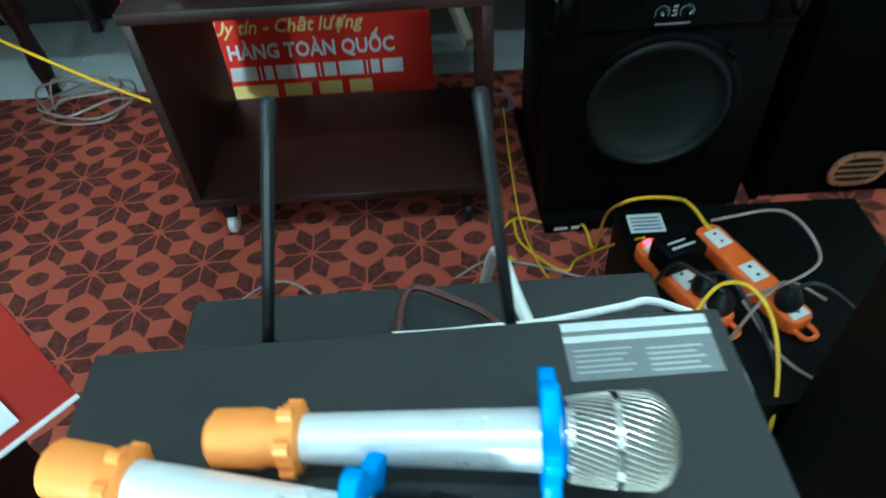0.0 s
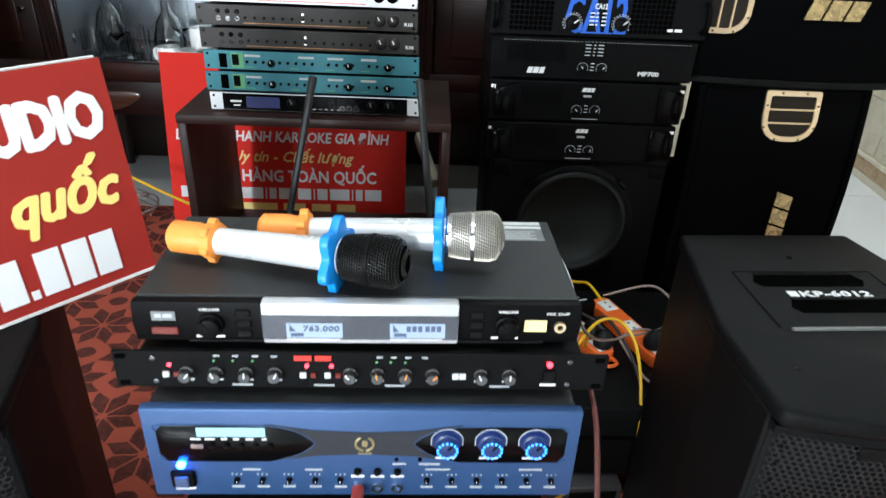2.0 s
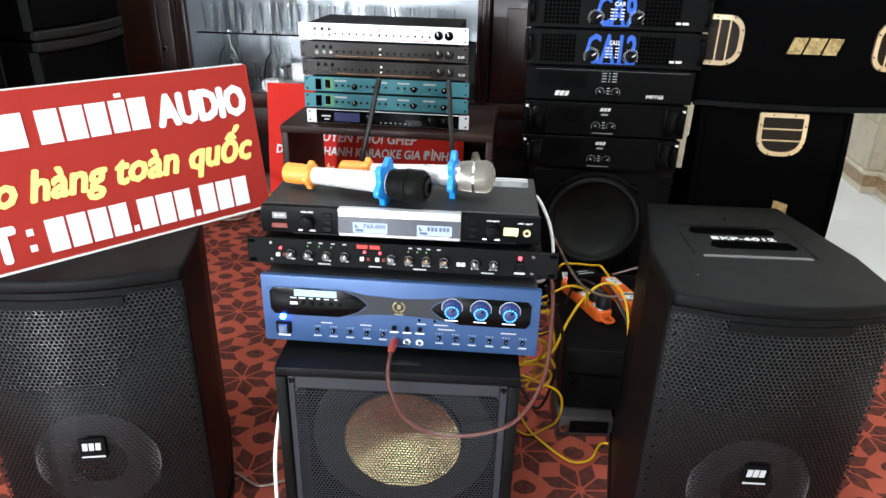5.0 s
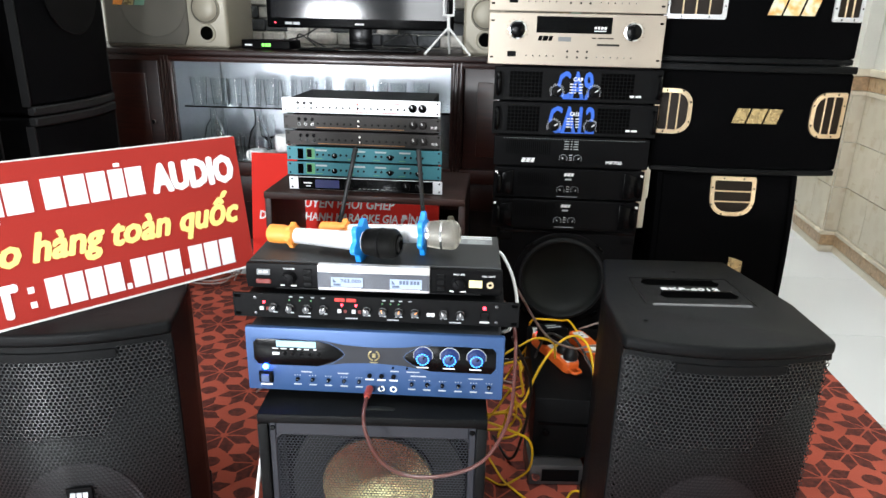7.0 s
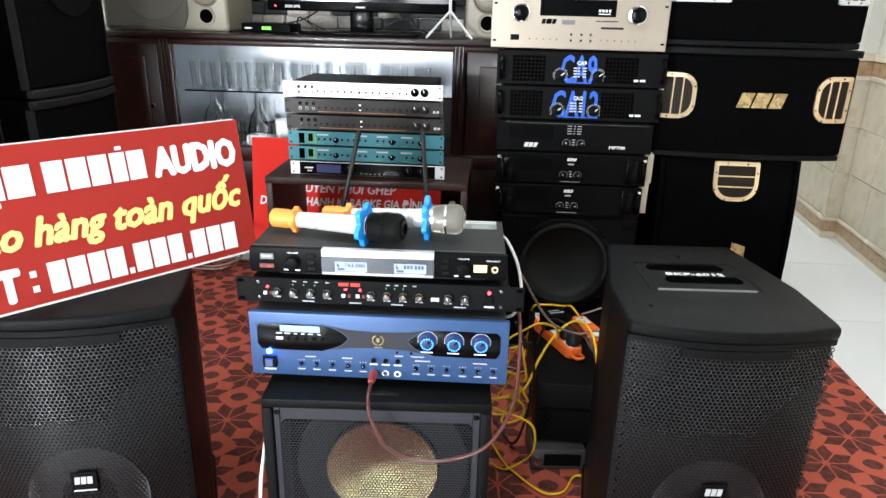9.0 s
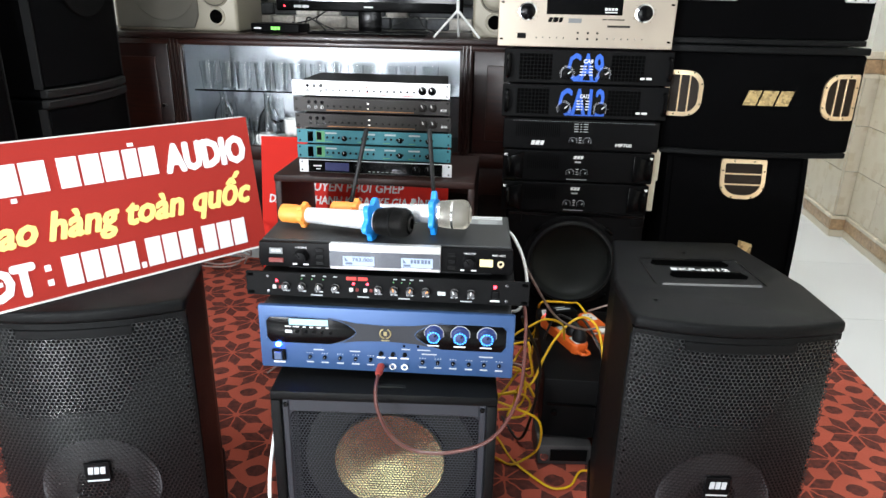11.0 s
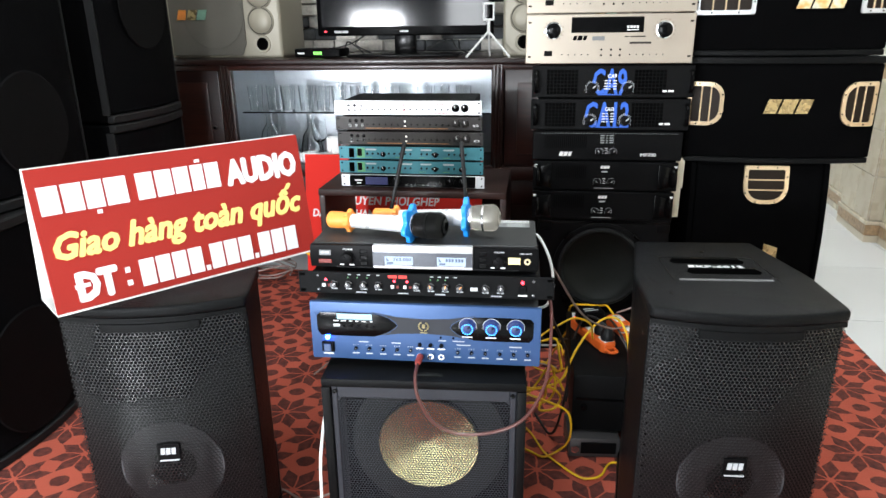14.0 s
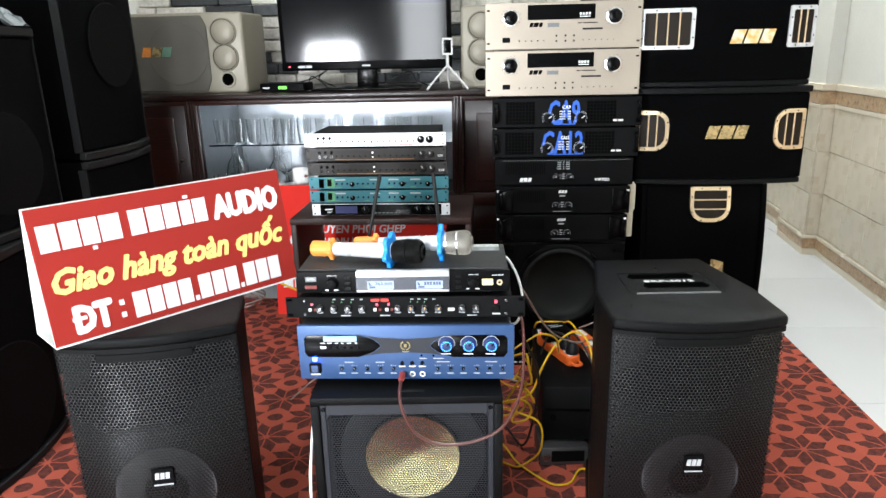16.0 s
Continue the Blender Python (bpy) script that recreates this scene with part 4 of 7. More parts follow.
    lettering("MIC OUT", WHITE_PRINT, fp, facing(0.18, -0.0024, 0.0335), 0.0026, 0.022, 0.0001, depth=0.0002)
    # printed sticker on the lid
    lid = part("lid_sticker", bm_box(0.103, 0.2, D - 0.05, D - 0.004, H - 0.0002, H + 0.0004), LABEL_FAINT, root, "grey printed sticker with a pale band")
    part("sticker_band", bm_box(0.103, 0.2, D - 0.012, D - 0.005, H + 0.0004, H + 0.001), LABEL_PAPER, lid)
    part("sticker_band", bm_box(0.103, 0.2, D - 0.021, D - 0.016, H + 0.0004, H + 0.001), LABEL_PAPER, lid)
    for k in range(5):
        bars([(0, 0.038 - 0.004 * (k % 3))], LABEL_LINE, lid, pose(0.108, D - 0.028 - k * 0.0042, H + 0.0005), 0.0012, 0.0002)
        bars([(0, 0.036 - 0.005 * (k % 2))], LABEL_LINE, lid, pose(0.155, D - 0.03 - k * 0.0042, H + 0.0005), 0.0016, 0.0002)
    # antennas
    for x, top in ((-0.1, (-0.066, 0.237, 0.197)), (0.073, (0.056, 0.225, 0.2))):
        ant = part("antenna", bm_tube([(x, D + 0.012, 0.026), tuple(0.5 * (a + b) for a, b in zip((x, D + 0.012, 0.026), top)), top], 0.0043, 8, 3), RUBBER, root, "black rubber antenna")
        part("antenna_joint", bm_box(x - 0.0055, x + 0.0055, D, D + 0.018, 0.004, 0.026, 0.002, 2), BLACK_PLASTIC, ant)
        part("antenna_tip", bm_lathe([(0.0043, -0.03), (0.005, -0.002), (0.0036, 0.001), (0, 0.0015)], 10, Matrix.Translation(top) @ (Vector(top) - Vector((x, D + 0.012, 0.026))).to_track_quat("Z", "Y").to_matrix().to_4x4()), RUBBER, ant)
    for sx in (-1, 1):
        for y in (0.03, 0.15):
            part("foot", bm_lathe([(0.009, 0.0045), (0.01, -0.005), (0, -0.005)], 12, Matrix.Translation((sx * 0.16, y, 0))), RUBBER, root)
    return root


receiver(pose(-0.028, 0.08, 0.6285, 0, 0, 1.6))


def microphone(tail, head, ring_at, mesh_material, label, roll=0.0):
    """Wireless hand microphone lying between two points: silicone tail cap, tapered body, blue guard ring and wire-mesh head."""
    tail, head = Vector(tail), Vector(head)
    L = (head - tail).length
    m = Matrix.Translation(tail) @ (head - tail).to_track_quat("Z", "Y").to_matrix().to_4x4() @ Matrix.Rotation(roll, 4, "Z")
    root = thing("microphone", label, "microphone", m, "pair of wireless microphones")
    rp = L * ring_at
    part("body", bm_lathe([(0.0125, 0.02), (0.0135, 0.05), (0.0165, rp - 0.01), (0.018, rp + 0.012), (0.017, rp + 0.018)], 32), MIC_BODY, root)
    part("tail_cap", bm_lathe([(0, 0), (0.012, 0.0), (0.0165, 0.004), (0.0168, 0.03), (0.0155, 0.034), (0.0155, 0.042), (0.019, 0.043), (0.019, 0.052), (0.014, 0.054)], 8 * 4), ORANGE, root, "orange silicone tail cap")
    for k in range(6):
        a = k * math.pi / 3
        part("cap_nub", bm_lathe([(0.0048, 0), (0.0048, 0.008), (0, 0.009)], 10, Matrix.Translation((0.0172 * math.cos(a), 0.0185 * math.sin(a), 0.043))), ORANGE, root)
    # guard ring with six lobes
    pts = []
    for k in range(48):
        a = 2 * math.pi * k / 48
        r = 0.0345 + 0.0055 * math.cos(6 * a)
        pts.append((r * math.cos(a), r * math.sin(a)))
    part("guard_ring", bm_prism(pts, rp + 0.001, rp + 0.0105, 0.002, 2), BLUE_SILICONE, root, "blue silicone guard ring")
    collar = rp + 0.014
    hl = L - collar
    part("collar", bm_lathe([(0.017, collar - 0.003), (0.021, collar), (0.021, collar + 0.004)], 32), CHROME if mesh_material is MESH_SILVER else BLACK_GLOSS, root)
    prof = lambda t: 0.0215 + 0.0035 * math.sin(min(1, t * 1.6) * math.pi / 2) if t < 0.72 else 0.025 * math.sqrt(max(0, 1 - ((t - 0.72) / 0.281) ** 2.2)) + 0.0005
    core = [(prof(i / 16) * 0.93, collar + hl * i / 16) for i in range(17)] + [(0, L - 0.001)]
    hd = part("head_foam", bm_lathe(core, 28), FOAM_HOLE_SHADE if mesh_material is MESH_BLACK else mat_inner_mesh, root)
    # woven wire: bands round the head and slanted wires along it
    rings = []
    for i in range(1, 26):
        t = i / 26
        r = prof(t)
        if r > 0.004:
            rings.append(bm_lathe([(r, collar + hl * t - 0.0003), (r + 0.0006, collar + hl * t), (r, collar + hl * t + 0.0003)], 28))
    wires = []
    for k in range(44):
        a = 2 * math.pi * k / 44
        line = []
        for i in range(9):
            t = 0.02 + 0.965 * i / 8
            r = prof(t) + 0.0001
            line.append((r * math.cos(a + t * 0.9), r * math.sin(a + t * 0.9), collar + hl * t))
        wires.append(bm_tube(line, 0.00042, 3, 1))
    part("wire_mesh", joined(*rings, *wires), mesh_material, hd)
    part("head_band", bm_lathe([(prof(0.42) - 0.001, collar + hl * 0.4), (prof(0.42) + 0.0011, collar + hl * 0.41), (prof(0.46) + 0.0011, collar + hl * 0.47), (prof(0.46) - 0.001, collar + hl * 0.48)], 32), CHROME if mesh_material is MESH_SILVER else BLACK_METAL, hd)
    return root


microphone((-0.139, 0.169, 0.703), (0.113, 0.149, 0.712), 0.715, MESH_SILVER, "silver wireless microphone with a blue ring and orange cap", 0.3)
microphone((-0.227, 0.159, 0.698), (0.017, 0.093, 0.709), 0.69, MESH_BLACK, "silver wireless microphone with a black head and orange cap", 0.2)


# ---- red folded sign on the left speaker ----
def tent_sign(m):
    W, H = 0.518, 0.255
    root = thing("tent_sign", "folded red sign board with white and yellow lettering", "sign", m)
    lean = Matrix.Rotation(radians(-10), 4, "X")
    fr = part("front_board", bm_box(0, W, 0, 0.004, 0, H, 0.0006, 1), [RED_BOARD, WHITE_BOARD], root, "red printed front board")
    for p in fr.data.polygons:
        p.material_index = 0 if p.normal.y < -0.2 or p.normal.z < -0.5 else 1
    fr.matrix_basis = lean
    bk = part("back_board", bm_box(0, W, 0, 0.004, 0, H, 0.0006, 1), WHITE_BOARD, root, "plain white back board")
    bk.matrix_basis = pose(0, 0.104, 0, 11, 0, 0)
    part("foot_flap", bm_box(0.0, W, -0.002, 0.108, 0.0, 0.003), WHITE_BOARD, root)
    f = lambda x, z: Matrix.Translation((x, -0.0005, z)) @ FRONT

    def put(ob):
        ob.parent = fr
        return ob
    # first line: two words as blocks letter by letter, then a plain word
    spans = [(0.013, 0.045), (0.05, 0.082), (0.086, 0.116), (0.12, 0.157), (0.174, 0.204), (0.209, 0.239), (0.243, 0.272), (0.277, 0.301), (0.305, 0.333)]
    bars(spans, LETTER_WHITE, fr, f(0, 0.174), 0.049, 0.0008, bev=0.0)
    bars([(0.288, 0.298)], LETTER_WHITE, fr, f(0, 0.227), 0.006, 0.0008, name="accent_mark")
    bars([(0.1, 0.108)], LETTER_WHITE, fr, f(0, 0.163), 0.007, 0.0008, name="accent_mark")
    lettering("AUDIO", LETTER_WHITE, fr, f(0.35, 0.174), 0.049, 0.152, 0.0034)
    lettering("Giao hàng toàn quốc", LETTER_YELLOW, fr, f(0.02, 0.096), 0.046, 0.48, 0.0024, 0.3)
    lettering("DT", LETTER_WHITE, fr, f(0.043, 0.018), 0.05, 0.064, 0.0036)
    bars([(0.037, 0.062)], LETTER_WHITE, fr, f(0, 0.04), 0.007, 0.0012, name="letter_stroke")
    for z in (0.024, 0.048):
        bars([(0.123, 0.132)], LETTER_WHITE, fr, f(0, z), 0.01, name="colon_dot")
    x = 0.149
    for k, w in enumerate((1, 1, 1, 1, 0, 1, 1, 1, 0, 1, 1, 1)):
        bars([(x, x + 0.0265 if w else x + 0.008)], LETTER_WHITE, fr, f(0, 0.016), 0.05 if w else 0.01, 0.0008)
        x += 0.0308 if w else 0.0125
    return root


tent_sign(pose(-0.6355, -0.1195, 0.591, 0, 0, 49.7))


# ---- rack of amplifiers on a bass speaker ----
TY = 1.05                                       # front of the rack


def ported_sub(m):
    W, H, D = 0.415, 0.425, 0.42
    root = thing("bass_speaker", "black bass speaker cabinet with one large bare woofer", "loudspeaker", m)
    # baffle with a round hole: each point of the rim joined to the edge of the board
    baf, cx, cz = bmesh.new(), -0.005, 0.262
    corners = [math.atan2(z - cz, x - cx) for x, z in ((W / 2, H), (-W / 2, H), (-W / 2, 0), (W / 2, 0))]
    turns = sorted([2 * math.pi * k / 36 - math.pi for k in range(36)] + corners)
    inner = [baf.verts.new((cx + 0.13 * math.cos(a), 0.0, cz + 0.13 * math.sin(a))) for a in turns]
    outer = []
    for a in turns:
        dx, dz = math.cos(a), math.sin(a)
        k = min(((W / 2 - cx) if dx > 0 else (W / 2 + cx)) / max(1e-9, abs(dx)), ((H - cz) if dz > 0 else cz) / max(1e-9, abs(dz)))
        outer.append(baf.verts.new((cx + k * dx, 0.0, cz + k * dz)))
    for k in range(len(turns)):
        q = (k + 1) % len(turns)
        baf.faces.new((inner[k], inner[q], outer[q], outer[k]))
    part("baffle", baf, BLACK_PLASTIC, root)
    part("cabinet", bm_box(-W / 2, W / 2, 0.12, D, 0.0, H, 0.006), BLACK_PLASTIC, root)
    for x0, x1, z0, z1 in ((-W / 2, W / 2, 0.0, 0.012), (-W / 2, W / 2, H - 0.012, H), (-W / 2, -W / 2 + 0.012, 0.012, H - 0.012), (W / 2 - 0.012, W / 2, 0.012, H - 0.012)):
        part("board", bm_box(x0, x1, 0.001, 0.12, z0, z1), BLACK_PLASTIC, root)
    drv = cone_driver("woofer", 0.153, root, -0.005, -0.001, 0.262, CONE_BLACK, BLACK_PLASTIC, 0.05)
    for k in range(4):
        a = math.pi / 4 + k * math.pi / 2
        part("clip", bm_box(-0.014, 0.014, -0.007, 0.004, -0.012, 0.012, 0.003, 2), BLACK_GLOSS, root).matrix_basis = front_at(-0.005 + 0.153 * math.cos(a), -0.004, 0.262 + 0.153 * math.sin(a)) @ Matrix.Rotation(a + math.pi / 2, 4, "Z")
    part("edge_strip", bm_box(-W / 2, W / 2, -0.004, 0.0, H - 0.012, H - 0.004), BLACK_GLOSS, root)
    part("nameplate", bm_box(-0.07, 0.05, -0.003, 0.0, 0.018, 0.036), BLACK_GLOSS, root)
    for sx in (-1, 1):
        part("corner", bm_box(sx * (W / 2 - 0.02) - 0.021, sx * (W / 2 - 0.02) + 0.021, -0.003, 0.04, H - 0.04, H + 0.002, 0.004), BLACK_PLASTIC, root)
    return root


ported_sub(pose(0.407, TY + 0.005, 0.03))
plinth = thing("plinth_mixer", "flat black console with a small pale label under the bass speaker", "mixer", pose(0.4, TY - 0.02, 0.0, 0, 0, 3))
part("case", bm_box(-0.2, 0.2, 0, 0.44, 0.0, 0.0295, 0.004), BLACK_PLASTIC, plinth)
bars([(0, 0.03), (0.038, 0.055)], WHITE_PRINT, plinth, facing(-0.18, -0.0006, 0.01), 0.007)


def power_amp(m, h, W, label, style):
    """Rack power amplifier with ears, side handles, vents and two level knobs."""
    D = 0.36
    root = thing("power_amplifier", label, "amplifier", m, "stack of black power amplifiers")
    part("case", bm_box(-0.215, 0.215, 0.004, D, 0.001, h - 0.001, 0.002, 1), BLACK_METAL, root)
    fp = part("front_panel", bm_box(-W / 2, W / 2, -0.006, 0.004, 0.0015, h - 0.0015, 0.002, 1), BLACK_PLASTIC if style != "ca" else BLACK_METAL, root)
    if style in ("ca", "dm"):
        for sx in (-1, 1):
            x = sx * (W / 2 - (0.012 if style == "ca" else 0.016))
            hd = part("handle", bm_tube([(x, -0.006, h * 0.2), (x, -0.026, h * 0.24), (x, -0.032, h * 0.5), (x, -0.026, h * 0.76), (x, -0.006, h * 0.8)], 0.006, 8, 4), BLACK_GLOSS, root, "black pull handle")
    if style == "dm":
        for sx in (-1, 1):
            part("end_cap", bm_panel([(sx * (W / 2 - 0.06), 0.006), (sx * (W / 2 - 0.012), 0.02), (sx * (W / 2 - 0.012), h - 0.02), (sx * (W / 2 - 0.06), h - 0.006)], -0.016, -0.006, 0.002), BLACK_GLOSS, root)
            if sx > 0:
                # L-shaped cardboard strip beside the amplifier
                part("side_bracket", bm_box(W / 2 + 0.003, W / 2 + 0.03, 0.05, 0.054, 0.0, h + 0.002), CREAM, root, "pale cardboard strip at the side")
                part("bracket_arm", bm_box(0.214, W / 2 + 0.004, 0.05, 0.054, h * 0.3, h * 0.5), CREAM, root)
            part("ear_notch", bm_box(sx * (W / 2 - 0.008) - 0.006, sx * (W / 2 - 0.008) + 0.006, -0.0072, -0.005, h - 0.02, h - 0.012, 0.001, 1), CHROME, root)
    if style == "ca":
        for x0 in (-0.19, 0.09):
            for k in range(9):
                for j in range(7):
                    piece("vent_hole", vent_mesh, fp, Matrix.Translation((x0 + k * 0.0105 - (0.0 if x0 < 0 else 0.02), -0.0063, 0.016 + j * 0.0105)) @ FRONT)
        for x in (-0.058, 0.048):
            knob(fp, x, -0.006, 0.03, 0.0155, 0.012, BLACK_PLASTIC, WHITE_PRINT, -0.9, "level_knob")
            for k in range(15):
                a = -0.6 + 4.34 * k / 14
                piece("scale_dot", scale_dot, fp, Matrix.Translation((x + 0.0205 * math.cos(a), -0.0062, 0.03 + 0.0205 * math.sin(a))) @ FRONT)
            part("dial_scale", bm_tube([(x + 0.0172 * math.cos(a), -0.0064, 0.03 + 0.0172 * math.sin(a)) for a in (-0.6, 0.2, 0.9, 1.57, 2.24, 2.94, 3.74)], 0.0006, 4, 3), PRINT_GREY, fp)
        for z in (0.026, 0.034, 0.042, 0.05):
            bars([(-0.018, -0.008), (-0.005, 0.0), (0.008, 0.018)], WHITE_PRINT, fp, facing(-0.004, -0.0075, z), 0.0028)
        bars([(0, 0.07)], BLUE_PRINT, fp, facing(-0.04, -0.0066, 0.009), 0.003)
        bars([(0, 0.012), (0.016, 0.032)], WHITE_PRINT, fp, facing(0.15, -0.0066, 0.018), 0.006)
    else:
        n, x0 = (22, -0.19) if style == "mp" else (16, -0.15)
        for k in range(n):
            part("vent_slit", bm_box(x0 + k * 0.006, x0 + k * 0.006 + 0.0022, -0.0068, -0.0055, h * 0.42, h * 0.85), FOAM_HOLE_SHADE, fp)
        for x in (-0.021, 0.021):
            knob(fp, x, -0.006, h * 0.3, 0.009, 0.01, BLACK_PLASTIC, WHITE_PRINT, 0.7 if x < 0 else -0.7, "level_knob")
            part("dial_scale", bm_tube([(x + 0.012 * math.cos(a), -0.0064, h * 0.3 + 0.012 * math.sin(a)) for a in (-0.5, 0.3, 1.0, 1.57, 2.14, 2.84, 3.64)], 0.0005, 4, 3), PRINT_GREY, fp)
        for z in (0.25, 0.33, 0.41):
            bars([(-0.004, 0.004)], WHITE_PRINT, fp, facing(0, -0.0065, h * z), 0.0015)
        if style == "mp":
            for z in (0.6, 0.68, 0.76, 0.84):
                bars([(-0.02, -0.008), (-0.002, 0.002), (0.008, 0.02)], LABEL_LINE, fp, facing(0, -0.0065, h * z), 0.0022)
            logo_blocks(fp, WHITE_PRINT, facing(-0.145, -0.0064, 0.014), 0.013, (0.011, 0.012, 0.01), 0.002, 0.3)
            lettering("MP700", WHITE_PRINT, fp, facing(0.105, -0.0064, 0.015), 0.0095, 0.046, 0.0004)
            bars([(k * 0.008, k * 0.008 + 0.004) for k in range(52)], LABEL_FAINT, fp, facing(-0.2, -0.0064, h - 0.008), 0.0015)
        else:
            logo_blocks(fp, WHITE_PRINT, facing(-0.014, -0.0064, h * 0.76), 0.009, (0.008, 0.009, 0.007), 0.0015, 0.3)
            bars([(0, 0.018)], LABEL_LINE, fp, facing(-0.009, -0.0064, h * 0.63), 0.0045)
            bars([(0, 0.016)], WHITE_PRINT, fp, facing(-0.185, -0.0064, h * 0.13), 0.005)
            bars([(0, 0.06)], LABEL_LINE, fp, facing(-0.03, -0.0064, h * 0.08), 0.0018)
    return root


scale_dot = mesh_of("scale_dot", bm_box(-0.0009, 0.0009, -0.0009, 0.0009, 0, 0.0006), WHITE_PRINT)
# flat black plate that paints the shade of one vent hole
vent_mesh = mesh_of("vent_hole", bm_box(-0.0042, 0.0042, -0.0042, 0.0042, 0, 0.0006), FOAM_HOLE_SHADE)
DX = 0.4
power_amp(pose(DX - 0.005, TY, 0.457), 0.094, 0.44, "black power amplifier with a slatted front", "dm")
power_amp(pose(DX - 0.003, TY, 0.5535), 0.094, 0.446, "black power amplifier with a slatted front", "dm")
power_amp(pose(DX - 0.002, TY, 0.65), 0.092, 0.455, "black power amplifier with white knob scales", "mp")
ca12 = power_amp(pose(DX, TY, 0.744), 0.0965, 0.475, "black power amplifier with large blue lettering", "ca")
ca9 = power_amp(pose(DX + 0.002, TY, 0.842), 0.098, 0.478, "black power amplifier with large blue lettering", "ca")
for root, txt, w, x in ((ca12, "CA12", 0.13, -0.072), (ca9, "CA9", 0.098, -0.056)):
    fp = [c for c in root.children if c.name.startswith("front_panel")][0]
    lettering(txt, BLUE_PRINT, fp, facing(x, -0.0063, 0.011), 0.078, w, 0.0018, depth=0.0002)
    lettering(txt, WHITE_PRINT, fp, facing(-0.013, -0.0066, 0.06), 0.011, 0.026, 0.0005, depth=0.0003)


def dac_amp(m):
    H, D, W = 0.14, 0.38, 0.486
    root = thing("integrated_amplifier", "champagne silver integrated amplifier with a dark display window", "amplifier", m, "pair of silver amplifiers")
    part("case", bm_box(-0.218, 0.218, 0.005, D, 0.004, H - 0.004, 0.003, 1), BLACK_METAL, root)
    fp = part("front_panel", bm_box(-W / 2, W / 2, -0.008, 0.005, 0, H, 0.002, 1), CHAMPAGNE, root, "champagne brushed front panel")
    part("display_window", bm_box(-0.11, 0.098, -0.0095, -0.007, 0.088, 0.132, 0.001, 1), BLACK_GLOSS, fp, "black glossy display window")
    bars([(0, 0.006), (0.009, 0.015), (0.018, 0.024), (0.027, 0.033)], WHITE_PRINT, fp, facing(0.05, -0.0098, 0.1), 0.007)
    bars([(0, 0.033)], WHITE_PRINT, fp, facing(0.05, -0.0098, 0.094), 0.0025)
    for x in (-0.162, 0.157):
        kb = part("knob_ring", bm_lathe([(0.025, 0), (0.025, 0.004), (0.021, 0.005)], 32, front_at(x, -0.008, 0.095)), CHROME, fp)
        part("knob_face", bm_lathe([(0.021, 0.0), (0.021, 0.015), (0.018, 0.017), (0, 0.017)], 32, front_at(x, -0.008, 0.095)), BLACK_GLOSS, kb)
        for a in range(13):
            t = math.radians(-50 + a * 23.3)
            part("tick", bm_box(-0.0012, 0.0012, -0.0006, 0.0006, 0, 0.0006), BLACK_GLOSS, fp).matrix_basis = front_at(x + 0.03 * math.cos(t), -0.0083, 0.095 + 0.03 * math.sin(t))
    logo_blocks(fp, BLACK_GLOSS, facing(-0.105, -0.0086, 0.067), 0.013, (0.01, 0.014, 0.01), 0.0025, 0.3, 0.0006)
    part("badge", bm_box(-0.048, -0.012, -0.009, -0.0075, 0.066, 0.078), LABEL_FAINT, fp)
    part("power_button", bm_box(-0.188, -0.164, -0.0105, -0.0075, 0.022, 0.037, 0.001, 1), BLACK_PLASTIC, fp)
    for x in [-0.135 + k * 0.019 for k in range(5)] + [0.062 + k * 0.019 for k in range(6)]:
        stud(fp, x, -0.008, 0.026, 0.0022, 0.004, CHROME, "small_button")
    for x in (-0.02, 0.008, 0.034):
        for z in (0.024, 0.04):
            stud(fp, x, -0.008, z, 0.0032, 0.003, BROWN_PANEL, "small_button")
    bars([(0, 0.012), (0.016, 0.06)], BROWN_PANEL, fp, facing(0.045, -0.0084, 0.075), 0.003)
    bars([(0, 0.062)], BROWN_PANEL, fp, facing(0.06, -0.0084, 0.056), 0.0055)
    for sx in (-1, 1):
        for z in (0.02, 0.118):
            part("ear_hole", bm_box(sx * 0.232 - 0.005, sx * 0.232 + 0.005, -0.0086, -0.007, z - 0.003, z + 0.003, 0.001, 1), FOAM_HOLE_SHADE, fp)
    return root


dac_amp(pose(0.384, TY - 0.005, 0.944, 0, 0, -0.5))
dac_amp(pose(0.383, TY - 0.005, 1.0875, 0, 0, 0.0))


